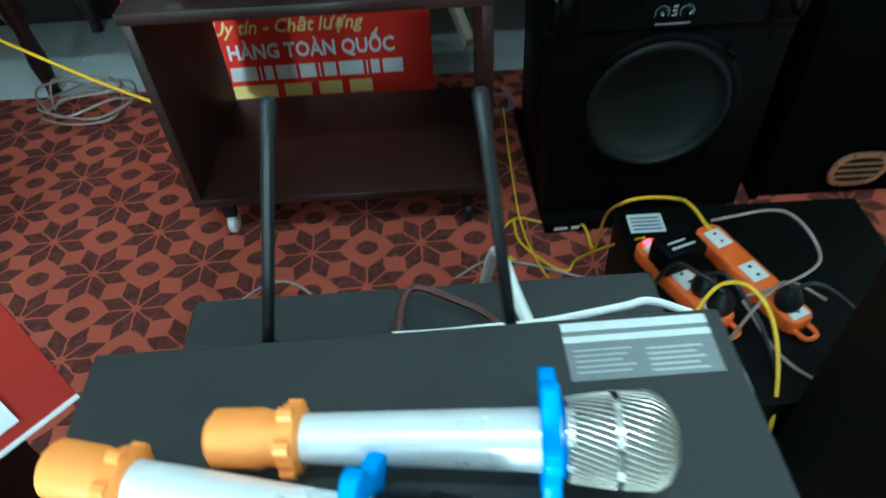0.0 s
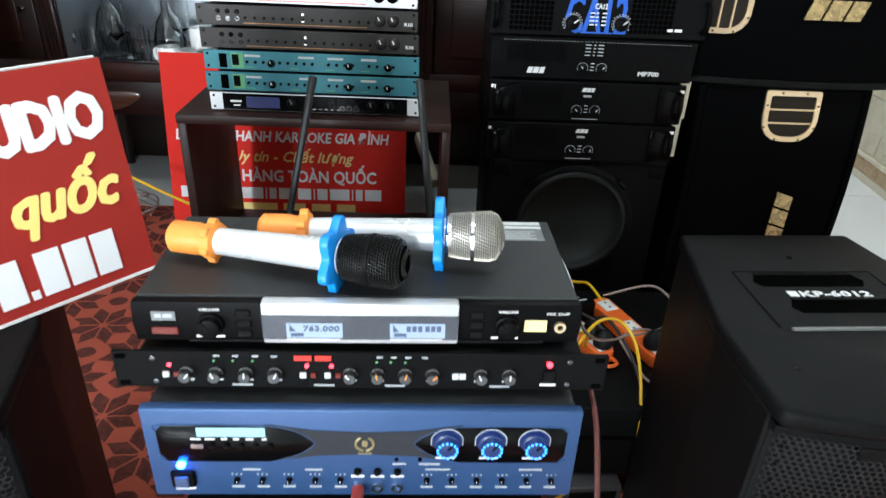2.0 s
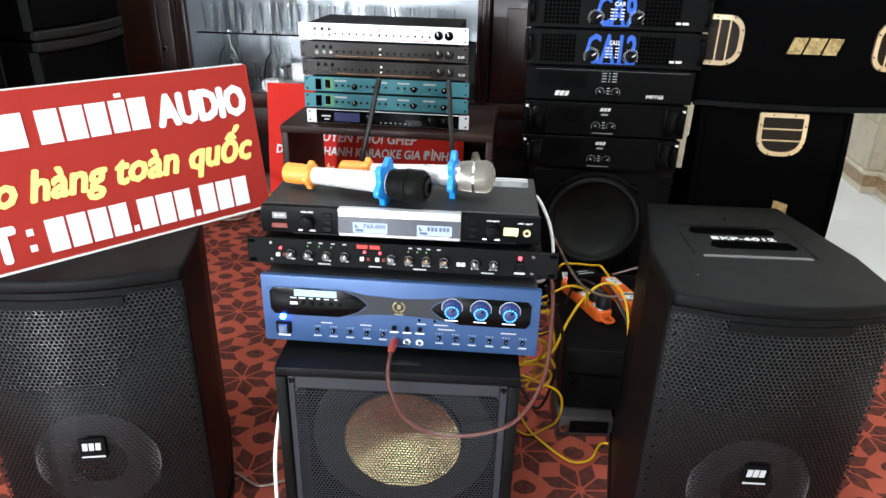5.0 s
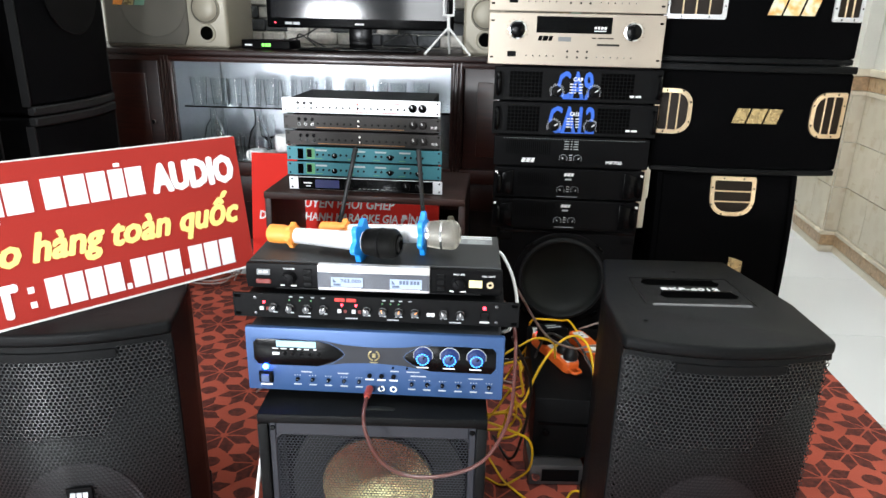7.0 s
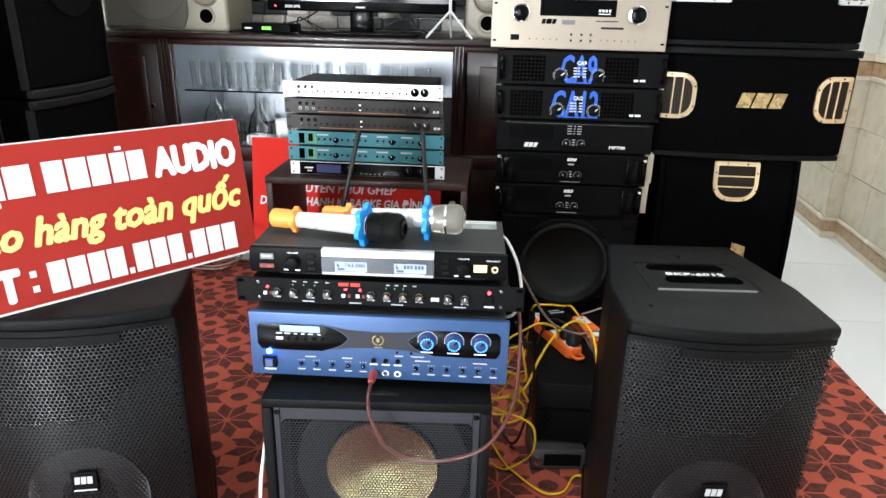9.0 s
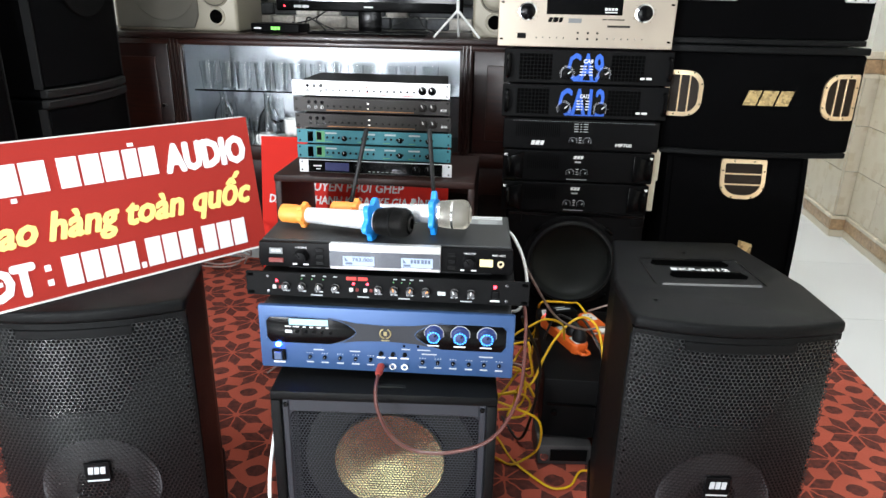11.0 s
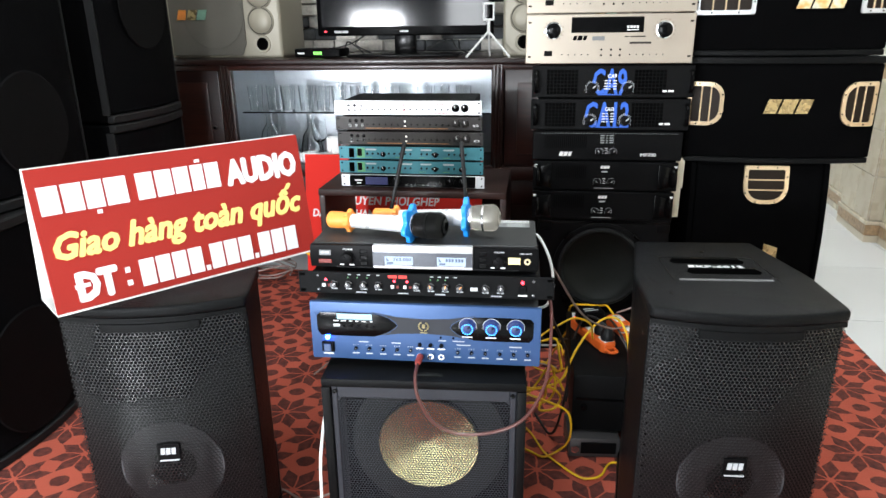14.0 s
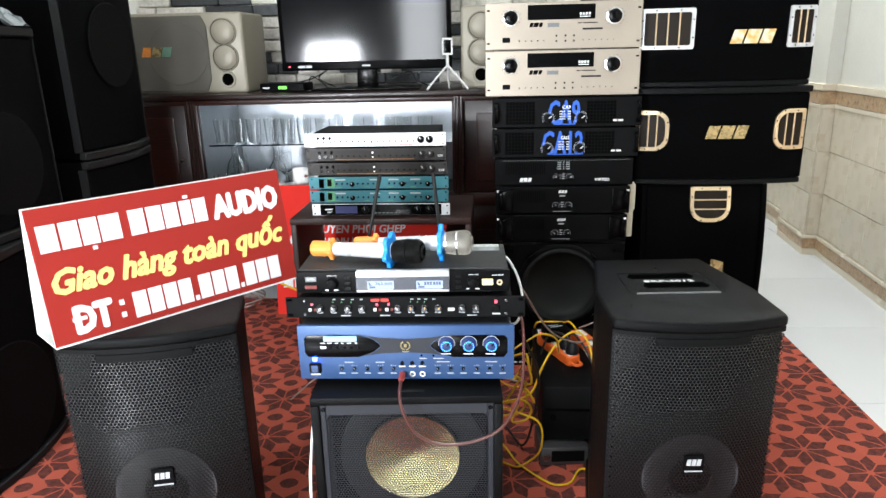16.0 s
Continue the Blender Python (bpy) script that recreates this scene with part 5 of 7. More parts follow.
# ---- karaoke speakers with gold ports ----
def port(parent, x, y, z, w, h, material, square=False, fins=3, upright=True, bow=None, rounds=(1, 1, 1, 1)):
    """Framed port mouth: a rounded metal frame, a flat cap painted as the shaded throat, and gilt fins."""
    face = (lambda u, v: bow(u, v) - 0.001) if bow else (lambda u, v: y)
    pts = []
    for (sx, sz, a0), full in zip(((1, 1, 0), (-1, 1, 90), (-1, -1, 180), (1, -1, 270)), rounds):
        c = 0.006 if square or not full else min(w, h) * 0.42
        cx, cz = sx * (w / 2 - c), sz * (h / 2 - c)
        for k in range(5):
            a = math.radians(a0 + k * 22.5)
            pts.append((cx + c * math.cos(a), cz + c * math.sin(a)))
    bm = bmesh.new()
    t = 0.013
    s = lambda p, k: (p[0] * (1 - 2 * k / w), p[1] * (1 - 2 * k / h))
    loops = []
    for k, d in ((0, 0.0), (0.001, -0.005), (t, -0.006), (t + 0.001, 0.06)):
        loops.append([bm.verts.new((x + s(p, k)[0], face(x + s(p, k)[0], z + s(p, k)[1]) + d, z + s(p, k)[1])) for p in pts])
    for a, b in zip(loops, loops[1:]):
        for i in range(len(pts)):
            j = (i + 1) % len(pts)
            bm.faces.new((a[i], a[j], b[j], b[i]))
    bmesh.ops.recalc_face_normals(bm, faces=bm.faces[:])
    fr = part("port_frame", bm, material, parent, "metal port frame with fins")
    # flat cap over the mouth; its dark brown paints the shade inside
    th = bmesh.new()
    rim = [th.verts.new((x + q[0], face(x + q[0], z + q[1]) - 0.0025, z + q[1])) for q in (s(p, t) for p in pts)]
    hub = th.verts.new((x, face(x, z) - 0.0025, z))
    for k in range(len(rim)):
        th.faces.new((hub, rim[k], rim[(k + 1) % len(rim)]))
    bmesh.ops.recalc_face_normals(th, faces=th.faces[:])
    part("throat", th, THROAT_SHADE, fr)
    for k in range(fins):
        u = -0.5 + (k + 1) / (fins + 1)
        y = face(x + u * (w - 2 * t), z) if upright else face(x, z + u * (h - 2 * t))
        if upright:
            part("fin", bm_box(x + u * (w - 2 * t) - 0.002, x + u * (w - 2 * t) + 0.002, y - 0.006, y + 0.0005, z - h / 2 + t, z + h / 2 - t), GOLD, fr)
        else:
            part("fin", bm_box(x - w / 2 + t, x + w / 2 - t, y - 0.005, y + 0.0005, z + u * (h - 2 * t) - 0.002, z + u * (h - 2 * t) + 0.002), GOLD, fr)
    for k in range(8):
        a = math.pi / 8 + k * math.pi / 4
        part("port_screw", bm_lathe([(0.0025, 0), (0.002, 0.001), (0, 0.0012)], 8, front_at(x + (w / 2 - t / 2) * max(-1, min(1, 1.25 * math.cos(a))), face(x + (w / 2 - t / 2) * max(-1, min(1, 1.25 * math.cos(a))), z + (h / 2 - t / 2) * max(-1, min(1, 1.25 * math.sin(a)))) - 0.006, z + (h / 2 - t / 2) * max(-1, min(1, 1.25 * math.sin(a))))), BLACK_GLOSS, fr)
    return fr


def karaoke_speaker(m, ports, label, group="karaoke speakers"):
    """Felt-covered three-way karaoke speaker lying on its side, with bowed front and cut lower corners."""
    W, H, D = 0.55, 0.315, 0.33
    root = thing("karaoke_speaker", label, "loudspeaker", m, group)
    n = 10
    xs = [-W / 2 + W * i / n for i in range(n + 1)]
    bow = lambda x: -0.03 * (1 - (2 * x / W) ** 2)
    plan = [(x, bow(x)) for x in xs] + [(W / 2 - 0.02, D), (-W / 2 + 0.02, D)]
    part("cabinet", bm_prism(plan, 0.016, H - 0.02, 0.008, 2), BLACK_FELT, root)
    big = [(x * 1.012, bow(x) - 0.006) for x in xs] + [(W / 2 - 0.015, D), (-W / 2 + 0.015, D)]
    part("top_panel", bm_prism(big, H - 0.02, H, 0.003, 1), BLACK_PAINT, root, "black painted top panel")
    low = [(x * 0.985, bow(x) - 0.004) for x in xs] + [(W / 2 - 0.03, D), (-W / 2 + 0.03, D)]
    part("bottom_panel", bm_prism(low, 0.0, 0.016, 0.003, 1), BLACK_PAINT, root)
    return root


flat_bow = lambda u, v: -0.03 * (1 - (2 * u / 0.55) ** 2)
b2 = karaoke_speaker(pose(0.914, 1.1, 0.643), "oval", "black felt-covered karaoke speaker with two gold ports")
port(b2, -0.225, -0.012, 0.178, 0.105, 0.132, GOLD, bow=flat_bow, fins=2, rounds=(1, 0, 0, 1))
port(b2, 0.213, -0.013, 0.178, 0.104, 0.132, GOLD, bow=flat_bow, fins=2, rounds=(0, 1, 1, 0))
logo_blocks(b2, FOIL_GOLD, facing(-0.06, -0.032, 0.152), 0.042, (0.036, 0.042, 0.036), 0.006, 0.3, 0.003)
b1 = karaoke_speaker(pose(0.905, 1.1, 0.9615), "square", "black felt-covered karaoke speaker with square pale ports")
port(b1, -0.19, -0.018, 0.178, 0.165, 0.125, SILVER, True, 3, bow=flat_bow)
port(b1, 0.225, -0.012, 0.178, 0.09, 0.125, SILVER, True, 2, bow=flat_bow)
logo_blocks(b1, FOIL, facing(0.0, -0.033, 0.13), 0.042, (0.036, 0.042, 0.036), 0.006, 0.3, 0.003)


def upright_speaker(m):
    W, H, D = 0.385, 0.638, 0.34
    root = thing("karaoke_speaker", "black karaoke speaker standing upright with one gold port", "loudspeaker", m, "karaoke speakers")
    n = 8
    zs = [H * i / n for i in range(n + 1)]
    bm = bmesh.new()
    bow = lambda z: -0.03 * (1 - (2 * z / H - 1) ** 2)
    loop = [(bow(z), z) for z in zs] + [(D, H - 0.015), (D, 0.015)]
    f = bm.faces.new([bm.verts.new((-W / 2, y, z)) for y, z in loop])
    g = bmesh.ops.extrude_face_region(bm, geom=[f])["geom"]
    bmesh.ops.translate(bm, vec=(W, 0, 0), verts=[v for v in g if isinstance(v, bmesh.types.BMVert)])
    bmesh.ops.recalc_face_normals(bm, faces=bm.faces[:])
    bmesh.ops.bevel(bm, geom=bm.edges[:], offset=0.006, segments=2, affect="EDGES", clamp_overlap=True)
    part("cabinet", bm, BLACK_FELT, root)
    for sx in (-1, 1):
        side = bmesh.new()
        pts = [(bow(z) - 0.006, z) for z in zs] + [(D, H), (D, 0)]
        f = side.faces.new([side.verts.new((sx * (W / 2 + 0.006) - 0.007, y, z)) for y, z in pts])
        g = bmesh.ops.extrude_face_region(side, geom=[f])["geom"]
        bmesh.ops.translate(side, vec=(0.014, 0, 0), verts=[v for v in g if isinstance(v, bmesh.types.BMVert)])
        bmesh.ops.recalc_face_normals(side, faces=side.faces[:])
        part("side_panel", side, BLACK_FELT, root)
    port(root, 0.022, -0.012, 0.572, 0.135, 0.12, GOLD, False, 2, False, lambda u, v: bow(v), (0, 0, 1, 1))
    port(root, 0.0, -0.014, 0.08, 0.125, 0.1, GOLD, False, 3, False, lambda u, v: bow(v))
    lg = logo_blocks(root, FOIL_GOLD, Matrix.Translation((0.035, -0.032, 0.385)) @ FRONT @ Matrix.Rotation(radians(-90), 4, "Z"), 0.042, (0.036, 0.042, 0.036), 0.006, 0.3, 0.003)
    return root


upright_speaker(pose(0.876, 1.1, 0.0))


# ---- wooden box with the rack units on it ----
def open_cabinet(m):
    W, H, D, t = 0.63, 0.437, 0.38, 0.02
    root = thing("wooden_cabinet", "dark red-brown open wooden cabinet on low castors", "cabinet", m)
    z0 = 0.104
    part("top", bm_box(-W / 2, W / 2, -0.008, D, z0 + H - 0.022, z0 + H, 0.003), BOX_WOOD, root)
    part("bottom", bm_box(-W / 2, W / 2, 0, D, z0, z0 + t, 0.002), BOX_WOOD, root)
    for sx in (-1, 1):
        part("side", bm_box(sx * (W / 2 - t / 2) - t / 2, sx * (W / 2 - t / 2) + t / 2, 0, D, z0 + t, z0 + H - 0.022, 0.002), BOX_WOOD, root)
    for sx in (-1, 1):
        for y in (0.04, D - 0.05):
            cm = mat_castor if (sx < 0 and y < 0.1) else RUBBER
            ca = part("castor", bm_box(sx * 0.262 - 0.014, sx * 0.262 + 0.014, y - 0.01, y + 0.01, 0.045, z0, 0.003), RUBBER, root, "small castor")
            part("castor_wheel", bm_lathe([(0, -0.01), (0.018, -0.01), (0.024, -0.006), (0.024, 0.006), (0.018, 0.01), (0, 0.01)], 18, Matrix.Translation((sx * 0.262, y, 0.024)) @ Matrix.Rotation(radians(90), 4, "Y")), cm, ca)
    return root


open_cabinet(pose(-0.224, 1.048, 0.0, 0, 0, -0.5))


def rack_box(m, h, panel_mat, label, style, depth=0.2):
    root = thing("rack_processor", label, "audio processor", m, "stack of karaoke processors")
    part("case", bm_box(-0.215, 0.215, 0.001, depth, 0.002, h - 0.002, 0.001, 1), BLACK_METAL, root)
    fp = part("front_panel", bm_box(-0.2413, 0.2413, -0.004, 0.001, 0.0015, h - 0.0015, 0.001, 1), panel_mat, root)
    for sx in (-1, 1):
        for z in (0.009, h - 0.009):
            stud(fp, sx * 0.232, -0.004, z, 0.003, 0.0006, FOAM_HOLE_SHADE, "ear_slot")
    mid = h / 2
    if style in ("silver", "bronze"):
        for k in range(3):
            for z in (0.016, 0.031):
                j = part("socket", bm_lathe([(0.0052, 0), (0.0052, 0.002), (0.003, 0.002), (0.003, 0), (0, 0)], 12, front_at(-0.193 + k * 0.0205, -0.004, z)), BLACK_GLOSS if z > 0.02 else CHROME, fp)
        for k in range(14):
            stud(fp, -0.135 + k * 0.0203 + (0.004 if k > 5 else 0), -0.004, 0.019, 0.003, 0.004, BLACK_PLASTIC, "small_knob")
        for k, x in enumerate((0.158, 0.187)):
            knob(fp, x, -0.004, mid, 0.0125, 0.012, BLACK_GLOSS if style == "silver" else BROWN_PANEL, WHITE_PRINT, 0.4, "level_knob")
        # on bronze units the white glow stands in for glints on chrome knobs
        for z in (0.016, 0.03):
            stud(fp, -0.01, -0.004, z, 0.0028, 0.002, KNOB_GLINT if style == "bronze" else RED_PRINT, "lamp")
        bars([(0, 0.27)], RED_PRINT if style == "silver" else mat_copper_line, fp, facing(-0.14, -0.0042, 0.0065), 0.0016)
        if style == "bronze":
            lettering("K10", WHITE_PRINT, fp, facing(0.212, -0.0042, 0.014), 0.007, 0.017, 0.0003)
        else:
            bars([(0, 0.008), (0.07, 0.083), (0.105, 0.115), (0.18, 0.205)], RED_PRINT, fp, facing(-0.085, -0.0042, 0.034), 0.0025)
    elif style == "teal":
        part("meter_block", bm_box(-0.207, -0.19, -0.0055, -0.003, 0.006, h - 0.008), FOAM_HOLE_SHADE, fp)
        dsp = part("display", bm_box(-0.18, -0.153, -0.0055, -0.003, 0.006, h - 0.006), mat_green, fp, "green edged display")
        part("display_glass", bm_box(-0.178, -0.163, -0.0062, -0.005, 0.012, h - 0.009), BLACK_GLOSS, dsp)
        for k in range(19):
            if k in (3, 9, 14):
                continue
            stud(fp, -0.145 + k * 0.0182, -0.004, 0.02, 0.0034, 0.005, BLACK_PLASTIC, "small_knob")
        for x in (-0.091, 0.083, 0.171):
            knob(fp, x, -0.004, 0.018, 0.0085, 0.01, BLACK_GLOSS, WHITE_PRINT, 0.3)
        for x in (-0.15, 0.035, 0.11, -0.03):
            bars([(0, 0.035)], LABEL_LINE, fp, facing(x, -0.0042, 0.031), 0.005)
        for x in (-0.15, -0.05, 0.03, 0.11):
            bars([(0, 0.02)], LED_GREEN_DULL, fp, facing(x, -0.0042, 0.007), 0.0018)
    else:
        ins = part("black_insert", bm_box(-0.212, 0.212, -0.0055, -0.003, 0.003, h - 0.003), BLACK_GLOSS, fp)
        part("display", bm_box(-0.158, -0.082, -0.0065, -0.005, 0.009, h - 0.009), LCD_DARK, ins, "dark blue display")
        for x, r in ((-0.052, 0.0145), (0.13, 0.0135), (0.17, 0.0135)):
            knob(ins, x, -0.0055, mid, r, 0.012, BLACK_PLASTIC, LABEL_FAINT, 0.3)
        for x in (0.062, 0.078, 0.094):
            part("usb_port", bm_lathe([(0.0075, 0), (0.0075, 0.0015), (0.004, 0.0015), (0.004, 0)], 14, front_at(x, -0.0055, 0.014)), DARK_CHROME, ins)
        bars([(0, 0.026)], WHITE_PRINT, ins, facing(-0.195, -0.0058, 0.021), 0.004)
        bars([(0, 0.015)], WHITE_PRINT, ins, facing(-0.188, -0.0058, 0.012), 0.003)
        for k in range(6):
            bars([(0, 0.006)], LABEL_LINE, ins, facing(-0.02 + k * 0.014, -0.0058, 0.009), 0.002)
    return root


SX, SY = -0.228, 1.081
z = 0.5435
for h, pm, label, style, dx in ((0.0445, SILVER, "black and silver rack processor with a dark display", "black", 0.004),
                                (0.046, TEAL_PANEL, "teal-fronted rack crossover with small knobs", "teal", 0.0),
                                (0.046, TEAL_PANEL, "teal-fronted rack crossover with small knobs", "teal", 0.001),
                                (0.0475, BROWN_PANEL, "dark bronze karaoke processor with small knobs", "bronze", -0.001),
                                (0.0475, BROWN_PANEL, "dark bronze karaoke processor with small knobs", "bronze", -0.004),
                                (0.049, SILVER, "silver-fronted karaoke processor with small knobs", "silver", -0.006)):
    rack_box(pose(SX + dx, SY, z, 0, 0, -0.6), h - 0.001, pm, label, style, 0.24 if style == "silver" else 0.2)
    z += h + 0.0015


# ---- red banner board behind the wooden box ----
def banner(m):
    W, H = 0.74, 0.56
    root = thing("banner_board", "red advertising board leaning behind the wooden cabinet", "sign", m)
    bd = part("board", bm_box(0, W, 0, 0.006, 0, H, 0.001, 1), BANNER_RED, root)
    f = lambda x, z: Matrix.Translation((x, -0.0008, z)) @ FRONT
    lettering("CHUYÊN PHỐI GHÉP", LETTER_WHITE, bd, f(0.145, 0.355), 0.035, 0.42, 0.001, 0.15)
    lettering("DÀN ÂM THANH KARAOKE GIA ĐÌNH", LETTER_WHITE, bd, f(0.03, 0.302), 0.033, 0.655, 0.001, 0.15)
    lettering("Uy tín - Chất lượng", LETTER_YELLOW, bd, f(0.2, 0.239), 0.034, 0.375, 0.0008, 0.3)
    lettering("GIAO HÀNG TOÀN QUỐC", LETTER_WHITE, bd, f(0.1, 0.175), 0.038, 0.545, 0.0012)
    spans, x = [], 0.03
    for w in (0.05, 0.055, 0.085, 0.075, 0.012, 0.03, 0.06, 0.05, 0.012, 0.04, 0.07, 0.012, 0.03, 0.06):
        spans.append((x, x + w - 0.008))
        x += w
    bars(spans, LETTER_WHITE, bd, f(0, 0.118), 0.036, 0.0008)
    bars([(0.2, 0.33), (0.35, 0.42), (0.44, 0.5), (0.52, 0.58)], LETTER_YELLOW, bd, f(0, 0.07), 0.034, 0.0008)
    return root


banner(pose(-0.765, 1.505, 0.0, -9, 0, 0.6))


# ---- long sideboard with a glass showcase ----
CY, CZ = 1.67, 0.93


def showcase():
    root = thing("sideboard", "dark lacquered wooden sideboard with a glass-fronted showcase", "cabinet")
    part("top", bm_box(-1.77, 0.95, CY - 0.015, YB - 0.1, CZ - 0.022, CZ, 0.005), WOOD, root)
    part("top_moulding", bm_box(-1.76, 0.94, CY - 0.005, CY + 0.03, CZ - 0.042, CZ - 0.0225, 0.004), WOOD_RED, root)
    x0, x1, z0, z1 = -1.085, 0.0, 0.5, 0.886
    part("back", bm_box(-1.75, 0.93, YB - 0.13, YB - 0.115, 0.0, CZ - 0.023), WOOD, root)
    part("bottom", bm_box(-1.75, 0.93, CY + 0.01, YB - 0.131, 0.44, 0.465), WOOD, root)
    part("lower_rail", bm_box(-1.75, 0.93, CY, CY + 0.025, 0.44, z0 - 0.002, 0.004), WOOD_RED, root)
    apron = part("carved_apron", bm_box(-1.75, 0.93, CY + 0.006, CY + 0.022, 0.33, 0.439, 0.003), WOOD, root)
    # carved leaf on the apron
    for cx in (-1.03, -0.2, 0.6):
        leaf = [(cx + 0.16 * math.cos(a), 0.385 + 0.035 * math.sin(a) + 0.012 * math.cos(2 * a)) for a in [2 * math.pi * k / 28 for k in range(28)]]
        part("carving", bm_panel(leaf, CY - 0.003, CY + 0.008, 0.004), WOOD_CARVED, apron, "carved leaf relief")
    part("upper_rail", bm_box(-1.75, 0.93, CY, CY + 0.025, z1 + 0.002, CZ - 0.0425, 0.003), WOOD_RED, root)
    for xa, xb in ((x0 - 0.055, x0 - 0.001), (x1 + 0.001, x1 + 0.05)):
        part("stile", bm_box(xa, xb, CY, CY + 0.03, z0, z1, 0.004), WOOD_RED, root)
        for k in range(3):
            xc = xa + 0.012 + k * 0.014
            part("reed", bm_tube([(xc, CY - 0.001, z0 - 0.05), (xc, CY - 0.001, z1 + 0.02)], 0.0055, 8, 2), WOOD, root)
    # side compartments with panelled doors
    for xa, xb in ((-1.74, x0 - 0.06), (x1 + 0.055, 0.5), (0.505, 0.92)):
        d = part("door", bm_box(xa, xb, CY + 0.004, CY + 0.022, z0, z1, 0.003), WOOD, root)
        part("door_panel", bm_box(xa + 0.05, xb - 0.05, CY - 0.003, CY + 0.005, z0 + 0.05, z1 - 0.05, 0.004), WOOD_RED, d)
        part("door_knob", bm_lathe([(0.006, 0), (0.005, 0.01), (0.01, 0.016), (0.007, 0.022), (0, 0.023)], 14, front_at(xb - 0.03, CY + 0.004, 0.65)), CHROME, d)
    part("side_wall", bm_box(x0 - 0.02, x0 - 0.002, CY + 0.031, YB - 0.131, 0.466, z1 + 0.02), MIRROR, root)
    part("side_wall", bm_box(x1 + 0.002, x1 + 0.02, CY + 0.031, YB - 0.131, 0.466, z1 + 0.02), MIRROR, root)
    part("mirror_back", bm_box(x0, x1, YB - 0.142, YB - 0.132, 0.466, z1 + 0.02), MIRROR, root, "mirrored back of the showcase")
    sh = part("glass_shelf", bm_box(x0, x1, CY + 0.08, YB - 0.145, 0.7, 0.706), GLASSWARE, root, "clear glass shelf")
    pn = part("glass_pane", bm_box(x0, x1, CY + 0.012, CY + 0.016, z0, z1), PANE, root, "clear sliding glass pane")
    pn.visible_shadow = False
    for k in range(6):
        x = -1.66 + k * 0.52
        for y in (CY + 0.05, YB - 0.2):
            part("leg", bm_lathe([(0.03, 0.33), (0.034, 0.25), (0.02, 0.2), (0.028, 0.1), (0.018, 0.02), (0.022, -0.012)], 16, Matrix.Translation((x, y, 0))), WOOD, root)
    return root


showcase()

# glassware and cups in the showcase
tumbler = mesh_of("drinking_glass", bm_lathe([(0, 0.0), (0.026, 0.0), (0.033, 0.11), (0.031, 0.11), (0.024, 0.008), (0, 0.008)], 18), GLASSWARE)
goblet = mesh_of("wine_glass", bm_lathe([(0, 0), (0.03, 0.0), (0.005, 0.006), (0.004, 0.07), (0.028, 0.1), (0.034, 0.14), (0.03, 0.19), (0.0285, 0.19), (0.032, 0.14), (0.026, 0.102), (0, 0.078)], 18), GLASSWARE)
decanter = mesh_of("decanter", bm_lathe([(0, 0), (0.045, 0.0), (0.05, 0.08), (0.035, 0.14), (0.014, 0.17), (0.014, 0.22), (0.02, 0.235), (0.017, 0.235), (0.011, 0.22), (0.011, 0.17), (0.03, 0.138), (0.044, 0.08), (0.04, 0.008), (0, 0.008)], 18), GLASSWARE)
rng = random.Random(4)
for k in range(39):
    x = -1.03 + (k % 13) * 0.075 + rng.uniform(-0.01, 0.01)
    y = CY + 0.11 + 0.11 * (k // 13 % 2) + rng.uniform(-0.015, 0.015)
    name, me, label = (("drinking_glass", tumbler, "clear drinking glass in the showcase"), ("wine_glass", goblet, "clear stemmed glass in the showcase"), ("decanter", decanter, "clear glass decanter in the showcase"))[(0, 1, 0, 2, 0)[k % 5] if k < 26 else 0]
    ob = new(name, me)
    ob.matrix_basis = pose(x, y, 0.4655 if k < 26 else 0.7063)
    tagged(ob, label, "glassware", "glassware in the showcase")


def mug(m):
    root = solid("mug", joined(bm_lathe([(0, 0), (0.03, 0), (0.036, 0.012), (0.036, 0.066), (0.033, 0.066), (0.032, 0.012), (0, 0.008)], 20), bm_tube([(0.034, 0, 0.055), (0.054, 0, 0.05), (0.054, 0, 0.024), (0.034, 0, 0.016)], 0.005, 6, 5)), PORCELAIN, "small white porcelain cup", "cup", m, "white cups in the showcase")
    part("motif", bm_lathe([(0.009, 0), (0.008, 0.0015), (0, 0.002)], 10, Matrix.Translation((0, -0.0365, 0.036)) @ FRONT @ Matrix.Diagonal((1, 0.8, 1, 1))), mat_motif, root)
    return root


cup0 = mug(pose(-0.72, CY + 0.07, 0.4655, 0, 0, 20))
for k, (x, y, zz, a) in enumerate(((-0.63, 0.08, 0, -30), (-0.68, 0.075, 0.067, 50), (-0.55, 0.085, 0, 100), (-0.59, 0.08, 0.067, -60), (-0.47, 0.07, 0, 10), (-0.8, 0.1, 0, 160), (-0.51, 0.08, 0.067, 200))):
    copy_thing(cup0, pose(x, CY + y, 0.4655 + zz, 0, 0, a))


